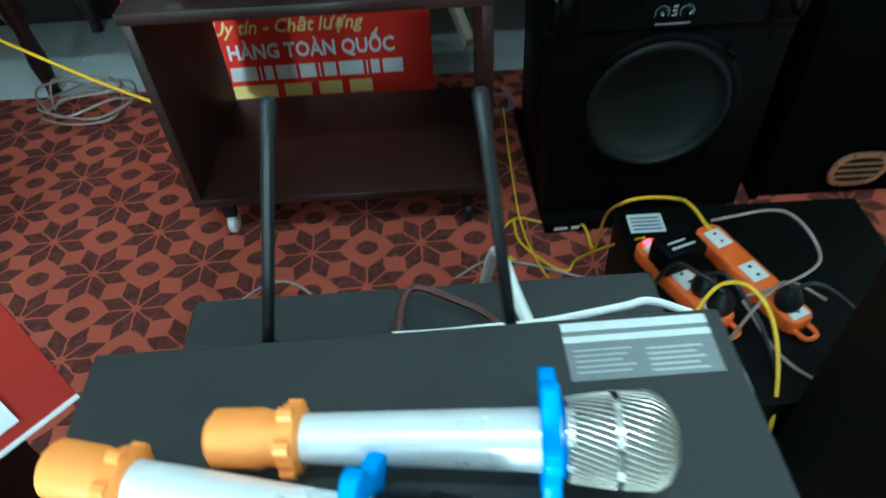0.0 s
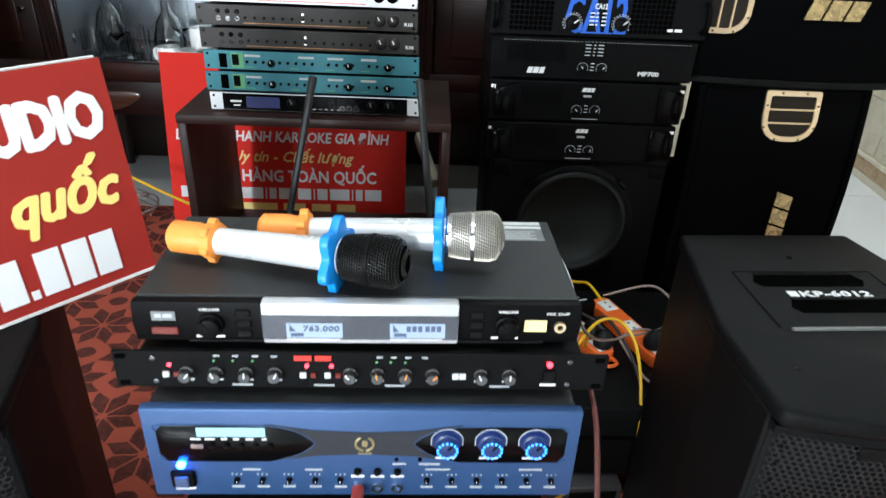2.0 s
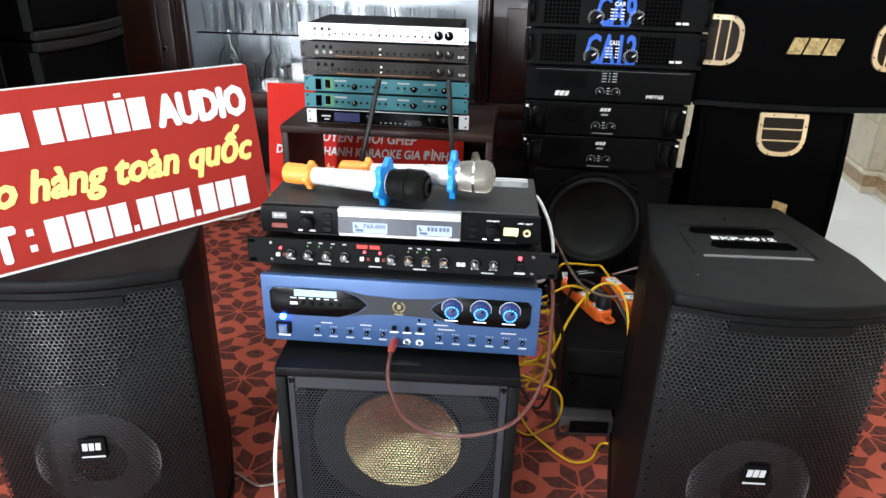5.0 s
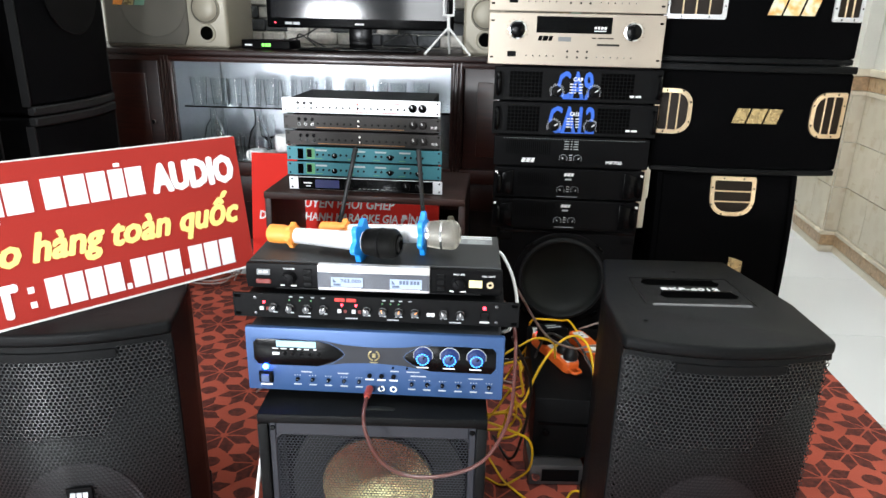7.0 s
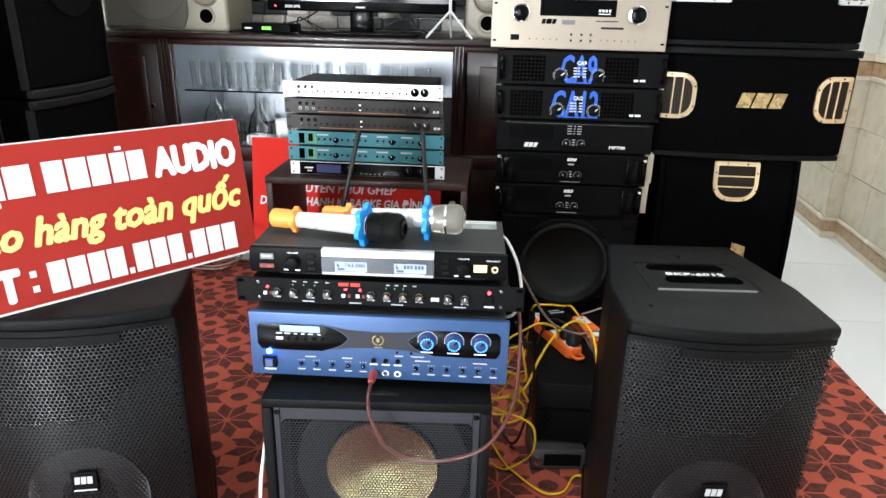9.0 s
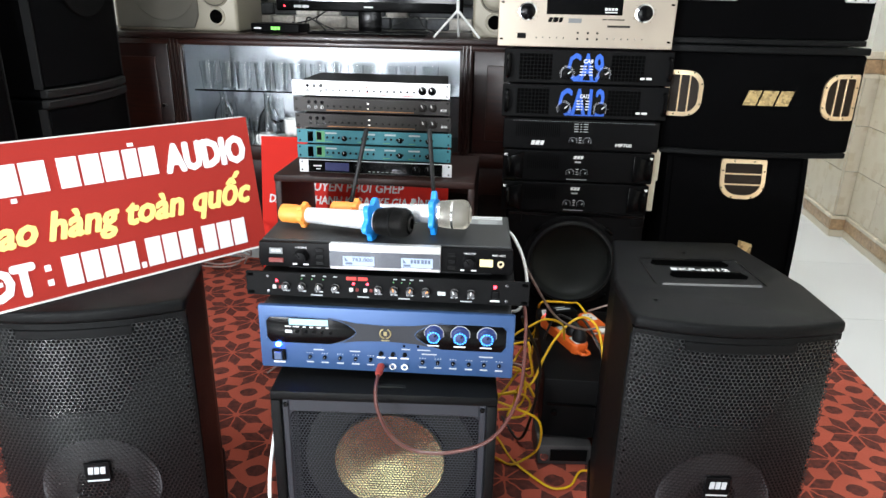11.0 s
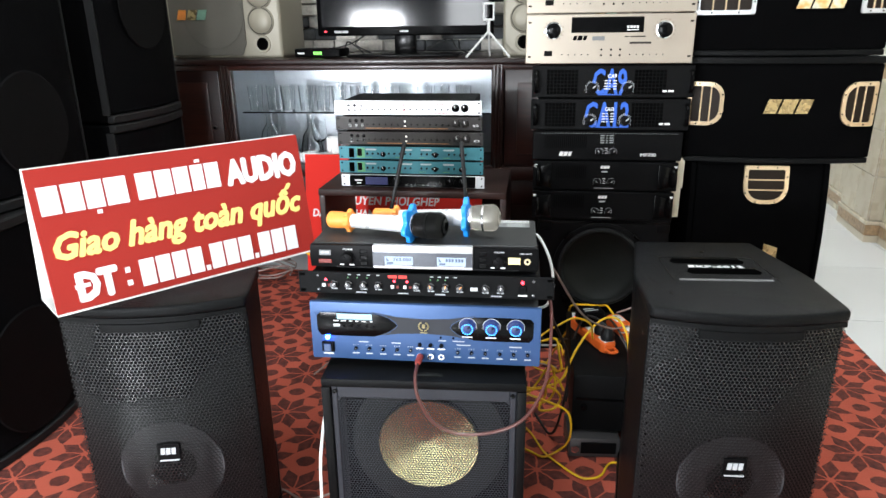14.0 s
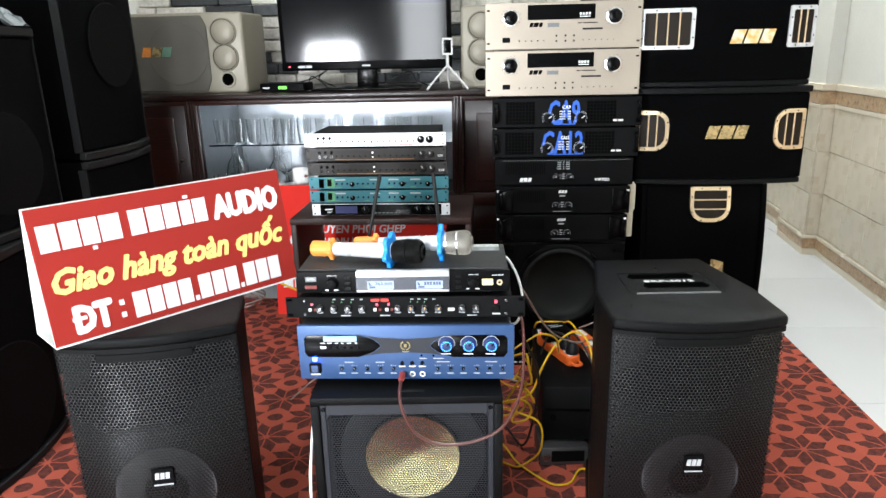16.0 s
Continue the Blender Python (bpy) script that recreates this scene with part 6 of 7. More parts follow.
# ---- on the sideboard ----
def shelf_speaker(m, mirrored, label):
    W, H, D = 0.5, 0.335, 0.3
    s = -1 if mirrored else 1
    root = thing("shelf_speaker", label, "loudspeaker", m, "pair of shelf speakers")
    part("cabinet", bm_box(-W / 2, W / 2, 0, D, 0, H, 0.014, 3), SPEAKER_BEIGE, root)
    part("cloth_panel", bm_panel([(s * x, z) for x, z in ((-0.235, 0.012), (0.075, 0.012), (0.095, 0.06), (0.095, 0.28), (0.075, H - 0.012), (-0.235, H - 0.012))][::s], -0.008, 0.001, 0.004), SPEAKER_CLOTH, root, "grey-beige cloth grille")
    part("woofer_bulge", bm_lathe([(0.135, 0.0), (0.13, 0.004), (0.0, 0.009)], 40, front_at(s * -0.04, -0.0065, 0.17)), SPEAKER_CLOTH, root)
    for z in (0.255, 0.15):
        tw = part("tweeter", bm_lathe([(0.05, 0), (0.05, 0.006), (0.042, 0.012), (0.03, 0.016), (0, 0.019)], 28, front_at(s * 0.165, 0.0, z)), SPEAKER_BEIGE, root, "round beige tweeter cover")
        part("tweeter_ring", bm_lathe([(0.058, 0), (0.058, 0.004), (0.054, 0.009), (0.05, 0.004)], 28, front_at(s * 0.165, 0.0, z)), SPEAKER_BEIGE, root)
        part("groove", bm_lathe([(0.0525, 0.0078), (0.0502, 0.0078)], 28, front_at(s * 0.165, 0.0, z)), RUBBER, root)
    part("port", bm_lathe([(0.036, 0), (0.034, 0.005), (0.026, 0.004), (0.024, -0.03)], 28, front_at(s * 0.165, 0.0, 0.058)), SPEAKER_BEIGE, root)
    # flat black disc across the port paints the shade inside it
    part("port_throat", bm_lathe([(0.0262, 0.003), (0, 0.003)], 24, front_at(s * 0.165, 0.0, 0.058)), FOAM_HOLE_SHADE, root)
    for k, foil in enumerate((FOIL_ORANGE, FOIL_GOLD, FOIL_GREEN)):
        logo_blocks(root, foil, facing((-0.2 if s > 0 else 0.06) + k * 0.045, (-0.009, -0.0125, -0.015)[k], 0.157), 0.04, (0.038,), 0.005, 0.3, 0.002)
    return root


shelf_speaker(pose(-1.135, 1.76, CZ), False, "beige shelf speaker with a cloth front and foil mark")
shelf_speaker(pose(0.29, 1.76, CZ), True, "beige shelf speaker partly behind the silver amplifiers")


def television(m):
    W, H = 0.748, 0.44
    root = thing("television", "black flat television with a glossy dark screen", "television", m)
    z0 = 0.085
    body = part("housing", bm_box(-W / 2, W / 2, 0, 0.05, z0, z0 + H, 0.008, 3), BLACK_GLOSS, root)
    part("screen", bm_box(-W / 2 + 0.02, W / 2 - 0.02, -0.0015, 0.001, z0 + 0.038, z0 + H - 0.018), SCREEN, body, "dark glossy screen")
    part("back_bulge", bm_box(-W / 2 + 0.08, W / 2 - 0.08, 0.05, 0.09, z0 + 0.06, z0 + H - 0.06, 0.01), BLACK_PLASTIC, root)
    part("neck", bm_box(-0.045, 0.045, 0.01, 0.05, 0.012, z0 + 0.03, 0.004), BLACK_GLOSS, root)
    part("foot", bm_box(-0.235, 0.235, -0.07, 0.13, 0.0, 0.013, 0.006, 3), BLACK_GLOSS, root)
    bars([(0, 0.036)], WHITE_PRINT, body, facing(-0.018, -0.0005, z0 + 0.015), 0.006)
    bars([(0, 0.03), (0.034, 0.06)], LABEL_FAINT, body, facing(-0.3, -0.0005, z0 + 0.012), 0.01)
    stud(body, -W / 2 + 0.035, 0.0, z0 + 0.018, 0.003, 0.002, LED_RED, "standby_lamp")
    return root


television(pose(-0.376, 1.83, CZ))
box = thing("set_top_box", "small black set-top box with a green display", "set-top box", pose(-0.73, 1.74, CZ, 0, 0, -4))
part("case", bm_box(-0.1, 0.1, 0, 0.12, 0.004, 0.038, 0.004), BLACK_PLASTIC, box)
part("front_panel", bm_box(-0.098, 0.098, -0.003, 0.0, 0.006, 0.036, 0.002, 1), BLACK_GLOSS, box)
bars([(0, 0.01), (0.013, 0.023), (0.026, 0.036)], LED_GREEN, box, facing(-0.015, -0.0034, 0.014), 0.012)
bars([(0, 0.03)], WHITE_PRINT, box, facing(-0.085, -0.0034, 0.016), 0.006)
for k, pts in enumerate(([(-0.55, 1.86, CZ + 0.005), (-0.58, 1.82, CZ + 0.04), (-0.63, 1.86, CZ + 0.06), (-0.66, 1.9, CZ + 0.02), (-0.7, 1.88, CZ + 0.04)],
                         [(-0.52, 1.9, CZ + 0.006), (-0.6, 1.88, CZ + 0.05), (-0.56, 1.92, CZ + 0.09), (-0.64, 1.95, CZ + 0.05), (-0.72, 1.93, CZ + 0.03)],
                         [(-0.1, 1.92, CZ + 0.006), (-0.16, 1.9, CZ + 0.03), (-0.2, 1.94, CZ + 0.07), (-0.3, 1.95, CZ + 0.03)])):
    solid("cable", bm_tube(pts, 0.003), BLACK_CABLE, "black cable lying behind the television", "cable")


def mini_tripod(m):
    root = thing("phone_tripod", "small white tripod with a phone clamp", "tripod", m)
    for a in (90, 205, 335):
        c, s = math.cos(math.radians(a)), math.sin(math.radians(a))
        part("leg", bm_tube([(0, 0, 0.1), (0.045 * c, 0.045 * s, 0.055), (0.095 * c, 0.095 * s, 0.003)], 0.0045, 6, 3), WHITE_BOARD, root)
    part("post", bm_tube([(0, 0, 0.09), (0, 0, 0.14)], 0.006, 8, 2), mat_castor, root)
    part("clamp", joined(bm_box(-0.022, 0.022, -0.006, 0.006, 0.14, 0.148, 0.002, 1), bm_box(-0.022, -0.016, -0.006, 0.006, 0.148, 0.2), bm_box(0.016, 0.022, -0.006, 0.006, 0.148, 0.2), bm_box(-0.022, 0.022, -0.006, 0.006, 0.2, 0.208, 0.002, 1)), WHITE_BOARD, root)
    return root


mini_tripod(pose(-0.015, 1.72, CZ))


# ---- tall speakers along the left wall, facing the room ----
def tall_speaker(m, W, H, woofer_z, r, label, trim=True):
    """Felt-covered cabinet with a full-face grille cloth; the woofer shows as a faint disc behind it."""
    D = 0.42
    root = thing("floor_speaker", label, "loudspeaker", m, "row of large black speakers")
    part("cabinet", bm_box(-W / 2, W / 2, 0.0, D, 0.0, H, 0.012, 3), BLACK_FELT, root)
    bow = lambda x: -0.035 * (1 - (2 * x / W) ** 2)
    xs = [-W / 2 + 0.006 + (W - 0.012) * i / 10 for i in range(11)]
    part("front_grille", bm_prism([(x, bow(x) - 0.004) for x in xs] + [(W / 2 - 0.006, 0.004), (-W / 2 + 0.006, 0.004)], 0.03, H - 0.03, 0.004, 1), CLOTH_BLACK, root)
    for z0, z1 in ((0.0, 0.026), (H - 0.026, H)):
        part("rim", bm_prism([(x * 1.02, bow(x) - 0.012) for x in xs] + [(W / 2, 0.01), (-W / 2, 0.01)], z0, z1, 0.004, 1), RIM_GREY, root)
    part("woofer_disc", bm_lathe([(r, 0), (r - 0.004, 0.003), (r * 0.86, 0.001), (0, 0.001)], 40, front_at(0, bow(0) - 0.0035, woofer_z)), CLOTH_RING, root)
    for s in (-1, 1):
        part("side_strip", bm_box(s * W / 2 - 0.003, s * W / 2 + 0.003, -0.006, 0.02, 0.026, H - 0.026, 0.001, 1), RIM_GREY, root)
    return root


LX = -1.17
tall_speaker(pose(LX, 0.37, 0.0, 0, 0, 90), 0.47, 0.615, 0.2, 0.17, "large black floor speaker with a cloth front")
tall_speaker(pose(LX - 0.02, 0.56, 0.62, 0, 0, 90), 0.49, 0.56, 0.2, 0.14, "large black speaker stacked on another")
tall_speaker(pose(LX, 1.145, 0.0, 0, 0, 90), 0.44, 0.765, 0.3, 0.15, "black column speaker with a cloth front")
tall_speaker(pose(LX, 1.145, 0.77, 0, 0, 90), 0.44, 0.68, 0.36, 0.14, "black column speaker stacked on its twin")
# crumpled clear wrap on the nearer stack
bm = bmesh.new()
bmesh.ops.create_grid(bm, x_segments=26, y_segments=26, size=0.21)
for v in bm.verts:
    nz = noise.noise(Vector((v.co.x * 14, v.co.y * 14, 0.3)))
    nf = noise.noise(Vector((v.co.x * 45, v.co.y * 45, 1.3)))
    v.co.z = 0.06 + 0.07 * nz + 0.035 * nf
    v.co.z = max(0.002, v.co.z - 0.6 * max(0, v.co.length - 0.19))
solid("plastic_wrap", bm, PLASTIC_WRAP, "crumpled clear plastic wrap on a speaker", "plastic wrap", pose(LX - 0.19, 0.56, 1.181))


# ---- black box with power strips, and the cables ----
def flat_monitor(m):
    root = thing("amplifier_case", "flat black equipment case with a pale label", "equipment case", m)
    part("case", bm_box(-0.2, 0.22, 0, 0.4, 0.06, 0.22, 0.004), BLACK_METAL, root)
    for x in (-0.17, 0.19):
        for y in (0.03, 0.37):
            part("foot", bm_lathe([(0.02, 0.06), (0.022, 0.0), (0, 0.0)], 14, Matrix.Translation((x, y, 0))), RUBBER, root)
    lb = part("label", bm_box(-0.185, -0.125, 0.34, 0.385, 0.2198, 0.2206), LABEL_PAPER, root, "white warning label")
    for k in range(4):
        bars([(0, 0.05)], LCD_INK, lb, pose(-0.18, 0.346 + k * 0.009, 0.2207), 0.004, 0.0002)
    part("front_strip", bm_box(-0.19, 0.21, -0.004, 0.0, 0.15, 0.156), BLACK_GLOSS, root)
    stud(root, -0.17, 0.0, 0.13, 0.008, 0.01, BLACK_GLOSS, "foot_knob")
    return root


flat_monitor(pose(0.49, 0.45, 0.0, 0, 0, 0))
dev = thing("grey_device", "small grey metal device on the carpet", "device", pose(0.345, 0.42, 0.0, 0, 0, 4))
part("body", bm_box(-0.06, 0.07, 0, 0.12, 0.0, 0.055, 0.004), mat_device := mat("grey_cast_metal", (0.06, 0.057, 0.057), 0.4, 0.4), dev)
part("face", bm_box(-0.03, 0.06, -0.003, 0.0, 0.012, 0.045, 0.001, 1), BLACK_PLASTIC, dev)
part("terminal", bm_lathe([(0.01, 0), (0.01, 0.012), (0, 0.012)], 12, front_at(-0.045, 0.0, 0.03)), CHROME, dev)


def power_strip(a, b, label, lit):
    a, b = Vector(a), Vector(b)
    d = b - a
    L = d.length
    m = Matrix.Translation(a) @ Matrix.Rotation(math.atan2(d.y, d.x), 4, "Z")
    root = thing("power_strip", label, "power strip", m, "orange power strips")
    part("housing", bm_prism([(0.0, -0.014), (0.012, -0.023), (L - 0.012, -0.023), (L, -0.015), (L, 0.015), (L - 0.012, 0.023), (0.012, 0.023), (0.0, 0.014)], 0.0, 0.03, 0.005, 3), ORANGE_PLASTIC, root, "orange plastic housing")
    part("hanging_loop", bm_tube([(L - 0.004, -0.012, 0.012), (L + 0.018, -0.01, 0.012), (L + 0.018, 0.01, 0.012), (L - 0.004, 0.012, 0.012)], 0.004, 6, 4), ORANGE_PLASTIC, root)
    n = 3
    for k in range(n):
        x = 0.035 + (L - 0.06) * k / (n - 1)
        so = part("socket", bm_box(x - 0.019, x + 0.019, -0.015, 0.015, 0.029, 0.0325, 0.002, 2), mat_castor, root, "white socket insert")
        for s in (-1, 1):
            part("pin_hole", bm_lathe([(0.003, 0.0), (0, 0.0004)], 8, Matrix.Translation((x + s * 0.009, 0, 0.0327))), FOAM_HOLE_SHADE, so)
    if lit:
        part("lamp", bm_box(0.006, 0.016, -0.006, 0.006, 0.03, 0.034), LED_RED, root)
    return root


def plug(m, cable_pts):
    root = thing("plug", "black mains plug with its cable", "plug", m)
    part("plug_body", bm_lathe([(0.018, 0), (0.02, 0.012), (0.014, 0.026), (0.007, 0.036), (0, 0.036)], 16), RUBBER, root)
    part("cord", bm_tube(cable_pts, 0.0032), BLACK_CABLE, root)
    return root


power_strip((0.31, 0.745, 0.2205), (0.392, 0.575, 0.2205), "orange power strip with plugs in it", True)
power_strip((0.415, 0.77, 0.2205), (0.5, 0.565, 0.2205), "orange power strip with white sockets", False)
ad = thing("power_adapter", "black plug-in power adapter with a pale label", "adapter", pose(0.345, 0.69, 0.253, 0, 0, 20))
part("block", bm_box(-0.036, 0.036, -0.024, 0.024, 0, 0.044, 0.006), BLACK_PLASTIC, ad)
bars([(0, 0.04)], LABEL_LINE, ad, pose(-0.02, -0.012, 0.0445), 0.005, 0.0003)
bars([(0, 0.03)], LABEL_LINE, ad, pose(-0.02, 0.0, 0.0445), 0.004, 0.0003)
plug(pose(0.372, 0.63, 0.253), [(0, 0, 0.034), (0.02, -0.02, 0.05), (0.05, -0.08, 0.02), (0.07, -0.13, -0.03)])
plug(pose(0.385, 0.595, 0.253), [(0, 0, 0.034), (-0.03, 0.02, 0.05), (-0.06, 0.06, 0.03), (-0.09, 0.05, -0.06), (-0.1, 0.0, -0.2)])
plug(pose(0.483, 0.595, 0.253), [(0, 0, 0.034), (0.03, -0.01, 0.05), (0.08, -0.05, 0.02), (0.11, -0.11, -0.03), (0.12, -0.13, -0.03)])


def loose(pts, r, material, label, seg=8):
    return solid("cable", bm_tube(pts, r, seg), material, label, "cable")


loose([(0.423, 0.753, 0.25), (0.405, 0.816, 0.255), (0.389, 0.85, 0.24), (0.34, 0.858, 0.238), (0.301, 0.853, 0.232), (0.3, 0.93, 0.13), (0.295, 0.959, 0.01), (0.283, 1.02, 0.02), (0.24, 1.04, 0.006), (0.202, 1.05, 0.006), (0.143, 1.068, 0.006), (0.1, 1.016, 0.006), (0.102, 0.973, 0.006), (0.13, 0.94, 0.006)], 0.0032, YELLOW_CABLE, "yellow mains cable from a power strip")
loose([(0.316, 0.758, 0.24), (0.287, 0.831, 0.15), (0.25, 0.912, 0.03), (0.233, 0.905, 0.006), (0.2, 0.922, 0.006), (0.145, 0.99, 0.01), (0.136, 1.06, 0.012)], 0.003, YELLOW_CABLE, "yellow cable folded on the carpet")
loose([(0.27, 0.88, 0.006), (0.2, 0.91, 0.006), (0.145, 0.932, 0.006), (0.07, 0.944, 0.006), (0.0, 0.9, 0.006)], 0.003, CLEAR_CABLE, "clear speaker cable on the carpet")
loose([(0.13, 0.38, 0.19), (0.177, 0.42, 0.184), (0.232, 0.44, 0.191), (0.264, 0.46, 0.203), (0.291, 0.5, 0.25), (0.325, 0.55, 0.285), (0.365, 0.585, 0.312), (0.397, 0.575, 0.325), (0.418, 0.54, 0.315), (0.428, 0.5, 0.275), (0.43, 0.455, 0.2), (0.43, 0.425, 0.08), (0.44, 0.42, 0.012), (0.47, 0.46, 0.006)], 0.0031, YELLOW_CABLE, "yellow mains cable arching over the case")
loose([(-1.5, 1.6, 0.5), (-1.1, 1.45, 0.36), (-0.8, 1.35, 0.25), (-0.62, 1.3, 0.19), (-0.56, 1.3, 0.16)], 0.004, YELLOW_CABLE, "yellow cable stretched to the wooden cabinet")
loose([(0.3, 0.88, 0.006), (0.25, 0.85, 0.006), (0.2, 0.87, 0.008), (0.17, 0.95, 0.008), (0.15, 1.05, 0.02), (0.14, 1.2, 0.08), (0.14, 1.35, 0.1), (0.15, 1.45, 0.02)], 0.0022, YELLOW_CABLE, "yellow cable beside the bass speaker")
# loops of yellow cable behind the amplifier and over the carpet
for pts in (
        [(0.15, 0.33, 0.25), (0.185, 0.35, 0.232), (0.223, 0.345, 0.241), (0.247, 0.35, 0.225), (0.254, 0.36, 0.198), (0.238, 0.35, 0.179), (0.204, 0.34, 0.181), (0.218, 0.36, 0.209), (0.22, 0.35, 0.241), (0.237, 0.34, 0.273), (0.256, 0.35, 0.241), (0.261, 0.36, 0.225)],
        [(0.16, 0.4, 0.3), (0.212, 0.45, 0.33), (0.246, 0.46, 0.349), (0.285, 0.47, 0.366), (0.33, 0.52, 0.33), (0.345, 0.58, 0.26)],
        [(0.15, 0.34, 0.34), (0.208, 0.35, 0.359), (0.238, 0.35, 0.364), (0.245, 0.34, 0.336), (0.253, 0.35, 0.289), (0.244, 0.36, 0.276), (0.236, 0.35, 0.289), (0.208, 0.34, 0.309), (0.16, 0.34, 0.3)],
        [(0.17, 0.36, 0.2), (0.2, 0.37, 0.24), (0.228, 0.36, 0.29), (0.24, 0.35, 0.24), (0.222, 0.35, 0.2), (0.17, 0.35, 0.19)]):
    loose(pts, 0.0028, YELLOW_CABLE, "tangled yellow cable hanging behind the amplifier", 6)
loose([(0.14, 0.3, 0.25), (0.174, 0.3, 0.245), (0.225, 0.3, 0.227), (0.267, 0.31, 0.2), (0.281, 0.33, 0.15), (0.28, 0.38, 0.07), (0.258, 0.41, 0.02), (0.222, 0.4, 0.006), (0.187, 0.42, 0.006), (0.14, 0.45, 0.006)], 0.0028, YELLOW_CABLE, "yellow cable looping to the carpet")
loose([(0.15, 0.56, 0.006), (0.189, 0.502, 0.006), (0.223, 0.421, 0.006), (0.266, 0.367, 0.006), (0.307, 0.328, 0.006), (0.336, 0.325, 0.006), (0.362, 0.342, 0.006), (0.388, 0.392, 0.006), (0.43, 0.4, 0.006), (0.47, 0.46, 0.006)], 0.0028, YELLOW_CABLE, "yellow cable looping over the carpet")
# microphone lead from the amplifier's jack
loose([(-0.031, 0.043, 0.465), (-0.031, 0.01, 0.463), (-0.03, -0.022, 0.45), (-0.022, -0.034, 0.42), (0.003, -0.04, 0.378), (0.05, -0.042, 0.357), (0.115, -0.04, 0.364), (0.17, -0.036, 0.395), (0.205, -0.01, 0.455), (0.213, 0.04, 0.52), (0.212, 0.1, 0.56), (0.2, 0.2, 0.56), (0.18, 0.3, 0.55)], 0.0031, BROWN_CABLE, "red-brown microphone lead hanging in front of the subwoofer")
jk = solid("jack_plug", bm_lathe([(0.0065, 0), (0.0065, 0.022), (0.0045, 0.03), (0, 0.03)], 14, front_at(-0.031, 0.043, 0.465)), mat("red_jack_sleeve", (0.25, 0.03, 0.02), 0.4), "red jack plug in the amplifier", "plug")
loose([(0.17, 0.265, 0.65), (0.19, 0.255, 0.64), (0.212, 0.23, 0.6), (0.22, 0.21, 0.55), (0.208, 0.2, 0.515), (0.19, 0.21, 0.502)], 0.003, WHITE_CABLE, "white cable looping beside the receiver")
loose([(-0.235, 0.08, 0.33), (-0.226, 0.02, 0.3), (-0.222, -0.02, 0.25), (-0.224, -0.03, 0.12), (-0.23, -0.05, 0.006)], 0.0032, WHITE_CABLE, "white cable hanging beside the subwoofer")
loose([(0.22, 0.3, 0.56), (0.3, 0.42, 0.4), (0.38, 0.52, 0.32), (0.44, 0.58, 0.3), (0.5, 0.63, 0.26), (0.56, 0.62, 0.226)], 0.0027, CLEAR_CABLE, "clear copper speaker cable over the power strips")
loose([(0.43, 0.78, 0.25), (0.52, 0.74, 0.3), (0.55, 0.66, 0.28), (0.49, 0.62, 0.27), (0.42, 0.6, 0.27)], 0.0027, CLEAR_CABLE, "clear speaker cable looped over a power strip")
loose([(0.42, 0.6, 0.26), (0.45, 0.52, 0.235), (0.5, 0.47, 0.228), (0.56, 0.45, 0.228)], 0.0027, CLEAR_CABLE, "clear speaker cable on the black case")
loose([(0.05, 0.3, 0.582), (0.03, 0.337, 0.585), (-0.002, 0.358, 0.587), (-0.032, 0.372, 0.588), (-0.044, 0.362, 0.587), (-0.049, 0.326, 0.583), (-0.05, 0.3, 0.58)], 0.0036, BROWN_CABLE, "red-brown lead behind the receiver")
loose([(-0.045, 0.272, 0.652), (-0.01, 0.274, 0.65), (0.021, 0.273, 0.654), (0.062, 0.277, 0.652), (0.12, 0.284, 0.656), (0.142, 0.288, 0.656), (0.17, 0.28, 0.65)], 0.003, WHITE_CABLE, "white cable lying behind the receiver")
loose([(0.06, 0.27, 0.63), (0.05, 0.33, 0.62), (0.04, 0.4, 0.6), (0.03, 0.44, 0.5)], 0.0055, WHITE_CABLE, "white cable behind the receiver")
loose([(0.08, 0.28, 0.6), (0.12, 0.34, 0.57), (0.16, 0.42, 0.5), (0.2, 0.5, 0.3), (0.28, 0.62, 0.235)], 0.0035, BLACK_CABLE, "black cable from the receiver")
loose([(0.22, 0.3, 0.45), (0.27, 0.36, 0.3), (0.26, 0.42, 0.12), (0.24, 0.5, 0.01), (0.2, 0.6, 0.006)], 0.0035, BLACK_CABLE, "black cable hanging behind the amplifier")
loose([(-0.5, 0.75, 0.006), (-0.42, 0.83, 0.05), (-0.33, 0.86, 0.07), (-0.25, 0.8, 0.05), (-0.22, 0.7, 0.01)], 0.003, CLEAR_CABLE, "clear cable loop on the carpet")
loose([(-0.5, 0.12, 0.006), (-0.42, 0.2, 0.006), (-0.34, 0.17, 0.006), (-0.28, 0.2, 0.006), (-0.2, 0.26, 0.006)], 0.003, CLEAR_CABLE, "clear speaker cable on the carpet")
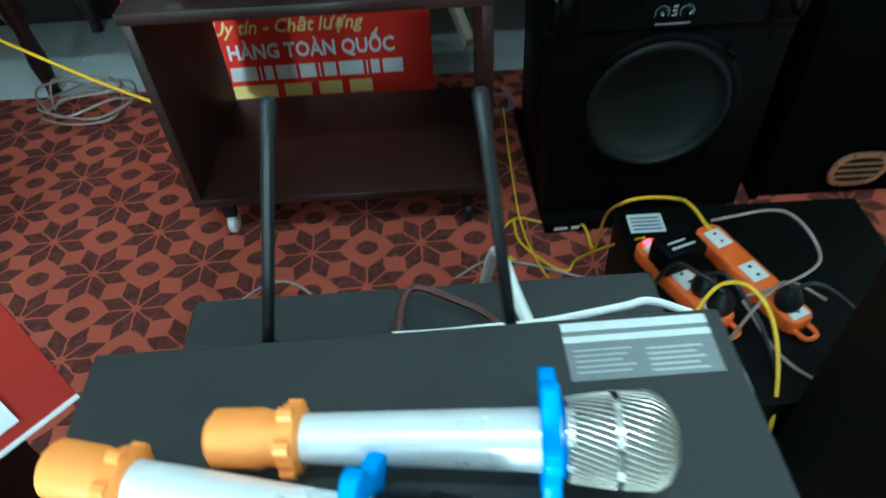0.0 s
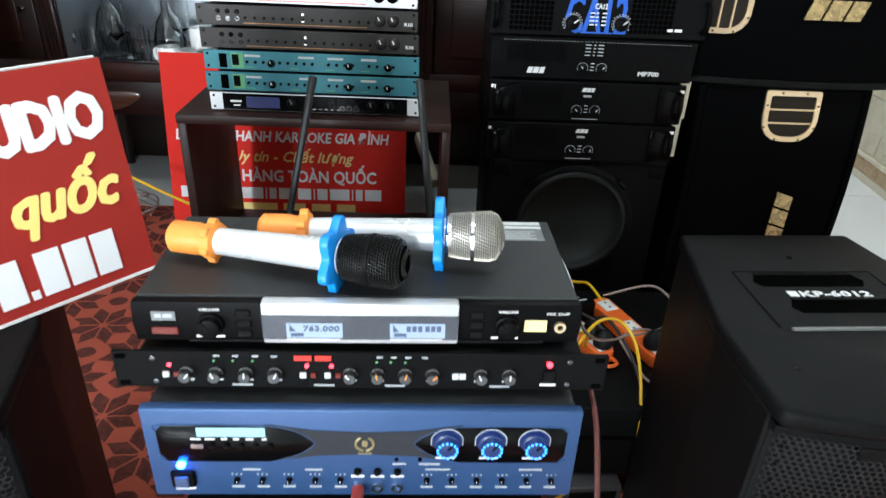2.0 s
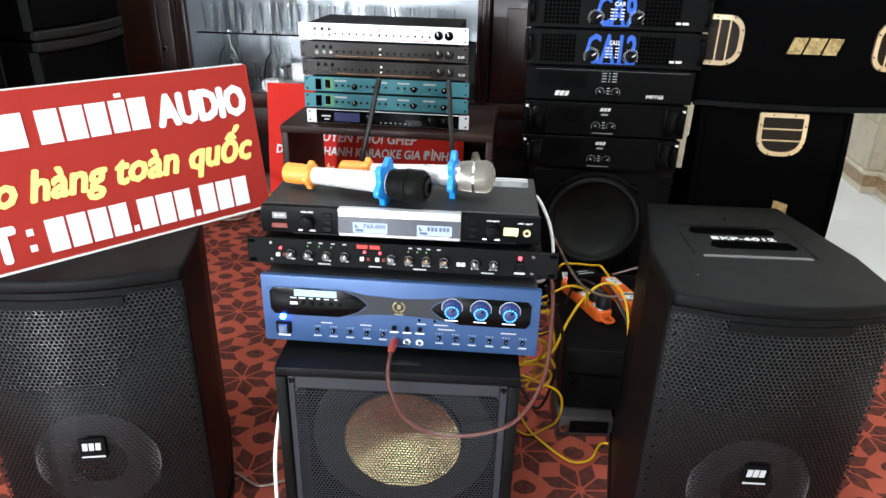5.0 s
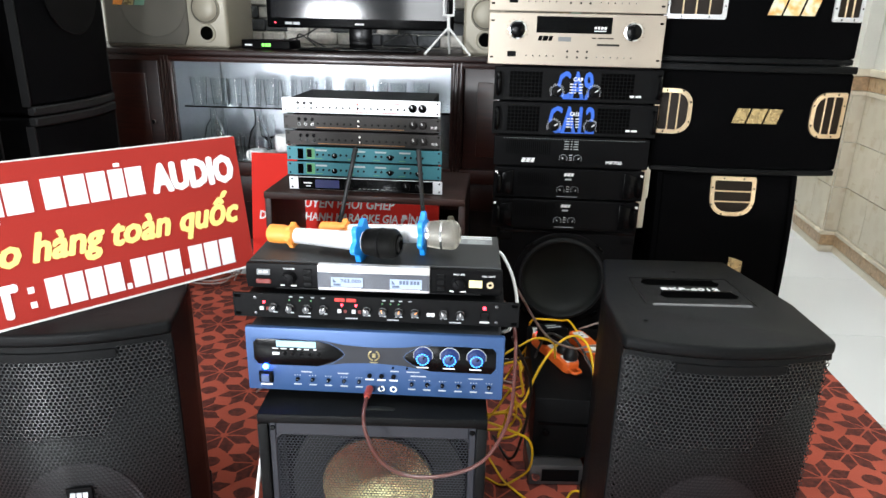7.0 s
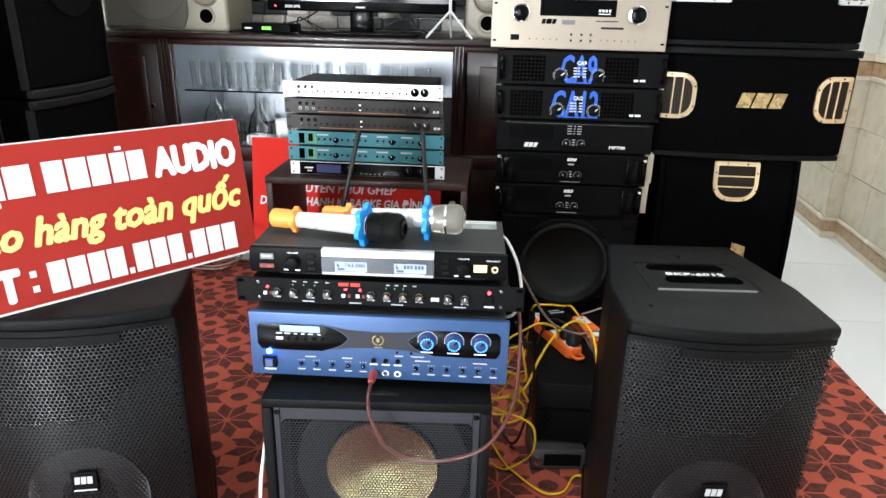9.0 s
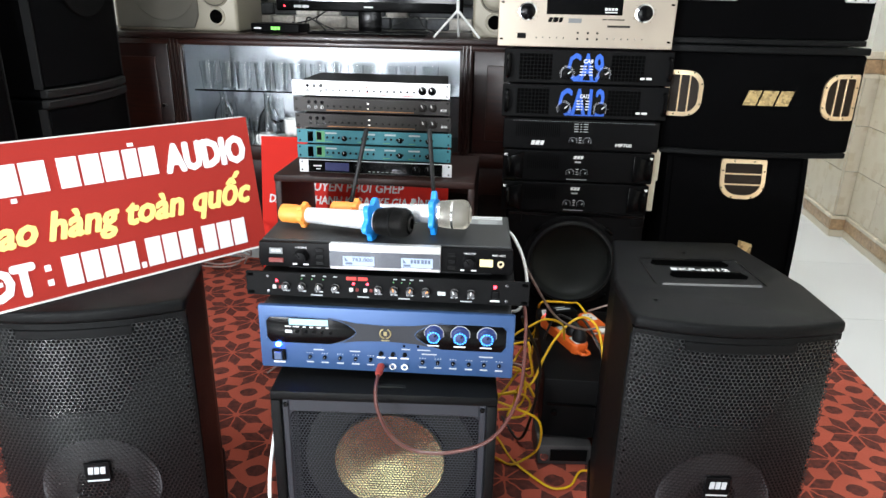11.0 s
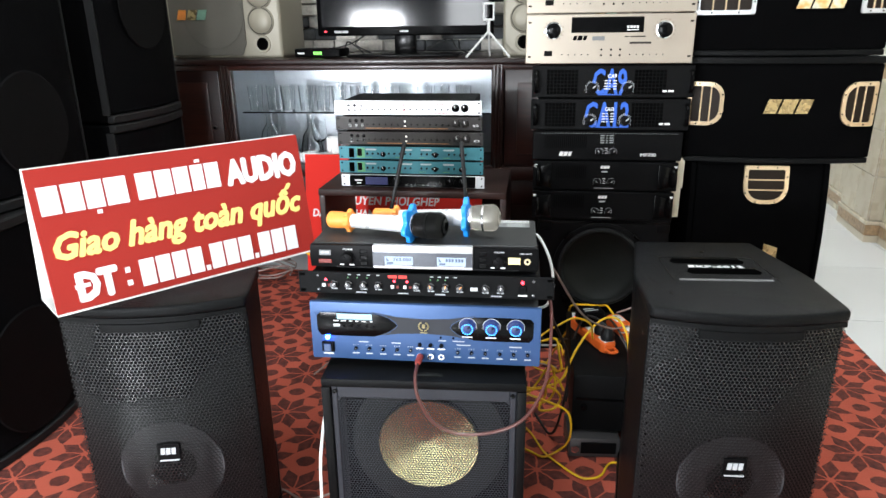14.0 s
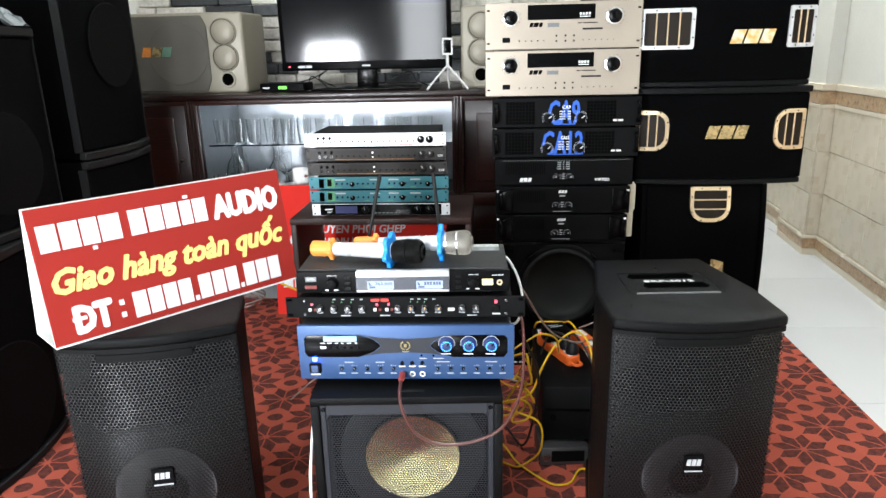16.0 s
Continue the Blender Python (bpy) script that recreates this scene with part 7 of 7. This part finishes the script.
# coils of speaker cable on the floor behind
for cx, cy, n, seed in ((-0.98, 1.6, 30, 3), (0.13, 1.5, 16, 5)):
    r2 = random.Random(seed)
    pts = [(cx + (0.14 if n > 20 else 0.06) * math.cos(k * 0.9) * r2.uniform(0.6, 1.1), cy + (0.1 if n > 20 else 0.06) * math.sin(k * 0.9) * r2.uniform(0.6, 1.1), 0.01 + 0.0035 * k * r2.uniform(0.4, 1.0)) for k in range(n)]
    loose(pts, 0.0035, CLEAR_CABLE, "coiled clear speaker cable on the floor", 6)
solid("cream_bar", bm_box(-0.012, 0.012, -0.1, 0.1, -0.02, 0.02, 0.004), CREAM, "cream plastic bar behind the cabinet", "bar", pose(0.04, 1.6, 0.24, 30, 0, 20))


# ---- added unseen ceiling lamps, and the stones and tiles ----
for x, y in ((0.1, -0.25), (1.35, 2.6)):
    lp = thing("ceiling_lamp", "unseen white tube lamp added on the ceiling", "ceiling lamp", pose(x, y, 0.0))
    part("base", bm_box(-0.62, 0.62, -0.03, 0.03, ZC - 0.03, ZC, 0.004), mat_castor, lp)
    part("tube", bm_tube([(-0.6, 0, ZC - 0.045), (0.6, 0, ZC - 0.045)], 0.013, 10, 2), glow("lit_tube", (0.95, 0.98, 1.0), 3, (0.8, 0.8, 0.8)), lp)

rng = random.Random(2)
stones = [mesh_of("stone", bm_box(-w / 2, w / 2, -0.02, 0.02, -0.026, 0.026, 0.006, 1), m_) for w in (0.1, 0.16, 0.24) for m_ in (STONE_LIGHT, STONE_DARK)]
for r in range(11):
    x = -1.5 + rng.uniform(-0.1, 0)
    while x < 0.95:
        k = rng.randrange(3)
        w = (0.1, 0.16, 0.24)[k]
        st = stones[k * 2 + (0 if rng.random() < 0.55 else 1)]
        piece("stone", st, wall_back, pose(x + w / 2, YB - 0.012 - rng.uniform(0, 0.014), 0.96 + r * 0.0555, rng.uniform(-1, 1), 0, rng.uniform(-1, 1)))
        x += w + 0.004

tile = mesh_of("floor_tile", bm_box(-0.2985, 0.2985, -0.2985, 0.2985, -0.012, -0.003, 0.001, 1), FLOOR_TILE)
for i in range(2):
    for j in range(13):
        piece("floor_tile", tile, floor, pose(1.27 + 0.3 + i * 0.6, -2.52 + j * 0.6, -0.0003))
for i in range(7):
    piece("floor_tile", tile, floor, pose(1.27 - 0.3 - i * 0.6, 2.0, -0.0003))
    # unseen rows in front of the carpet, added to bounce neutral light
    for j in range(4):
        piece("floor_tile", tile, floor, pose(1.27 - 0.3 - i * 0.6, -0.8 - j * 0.6, -0.0003))
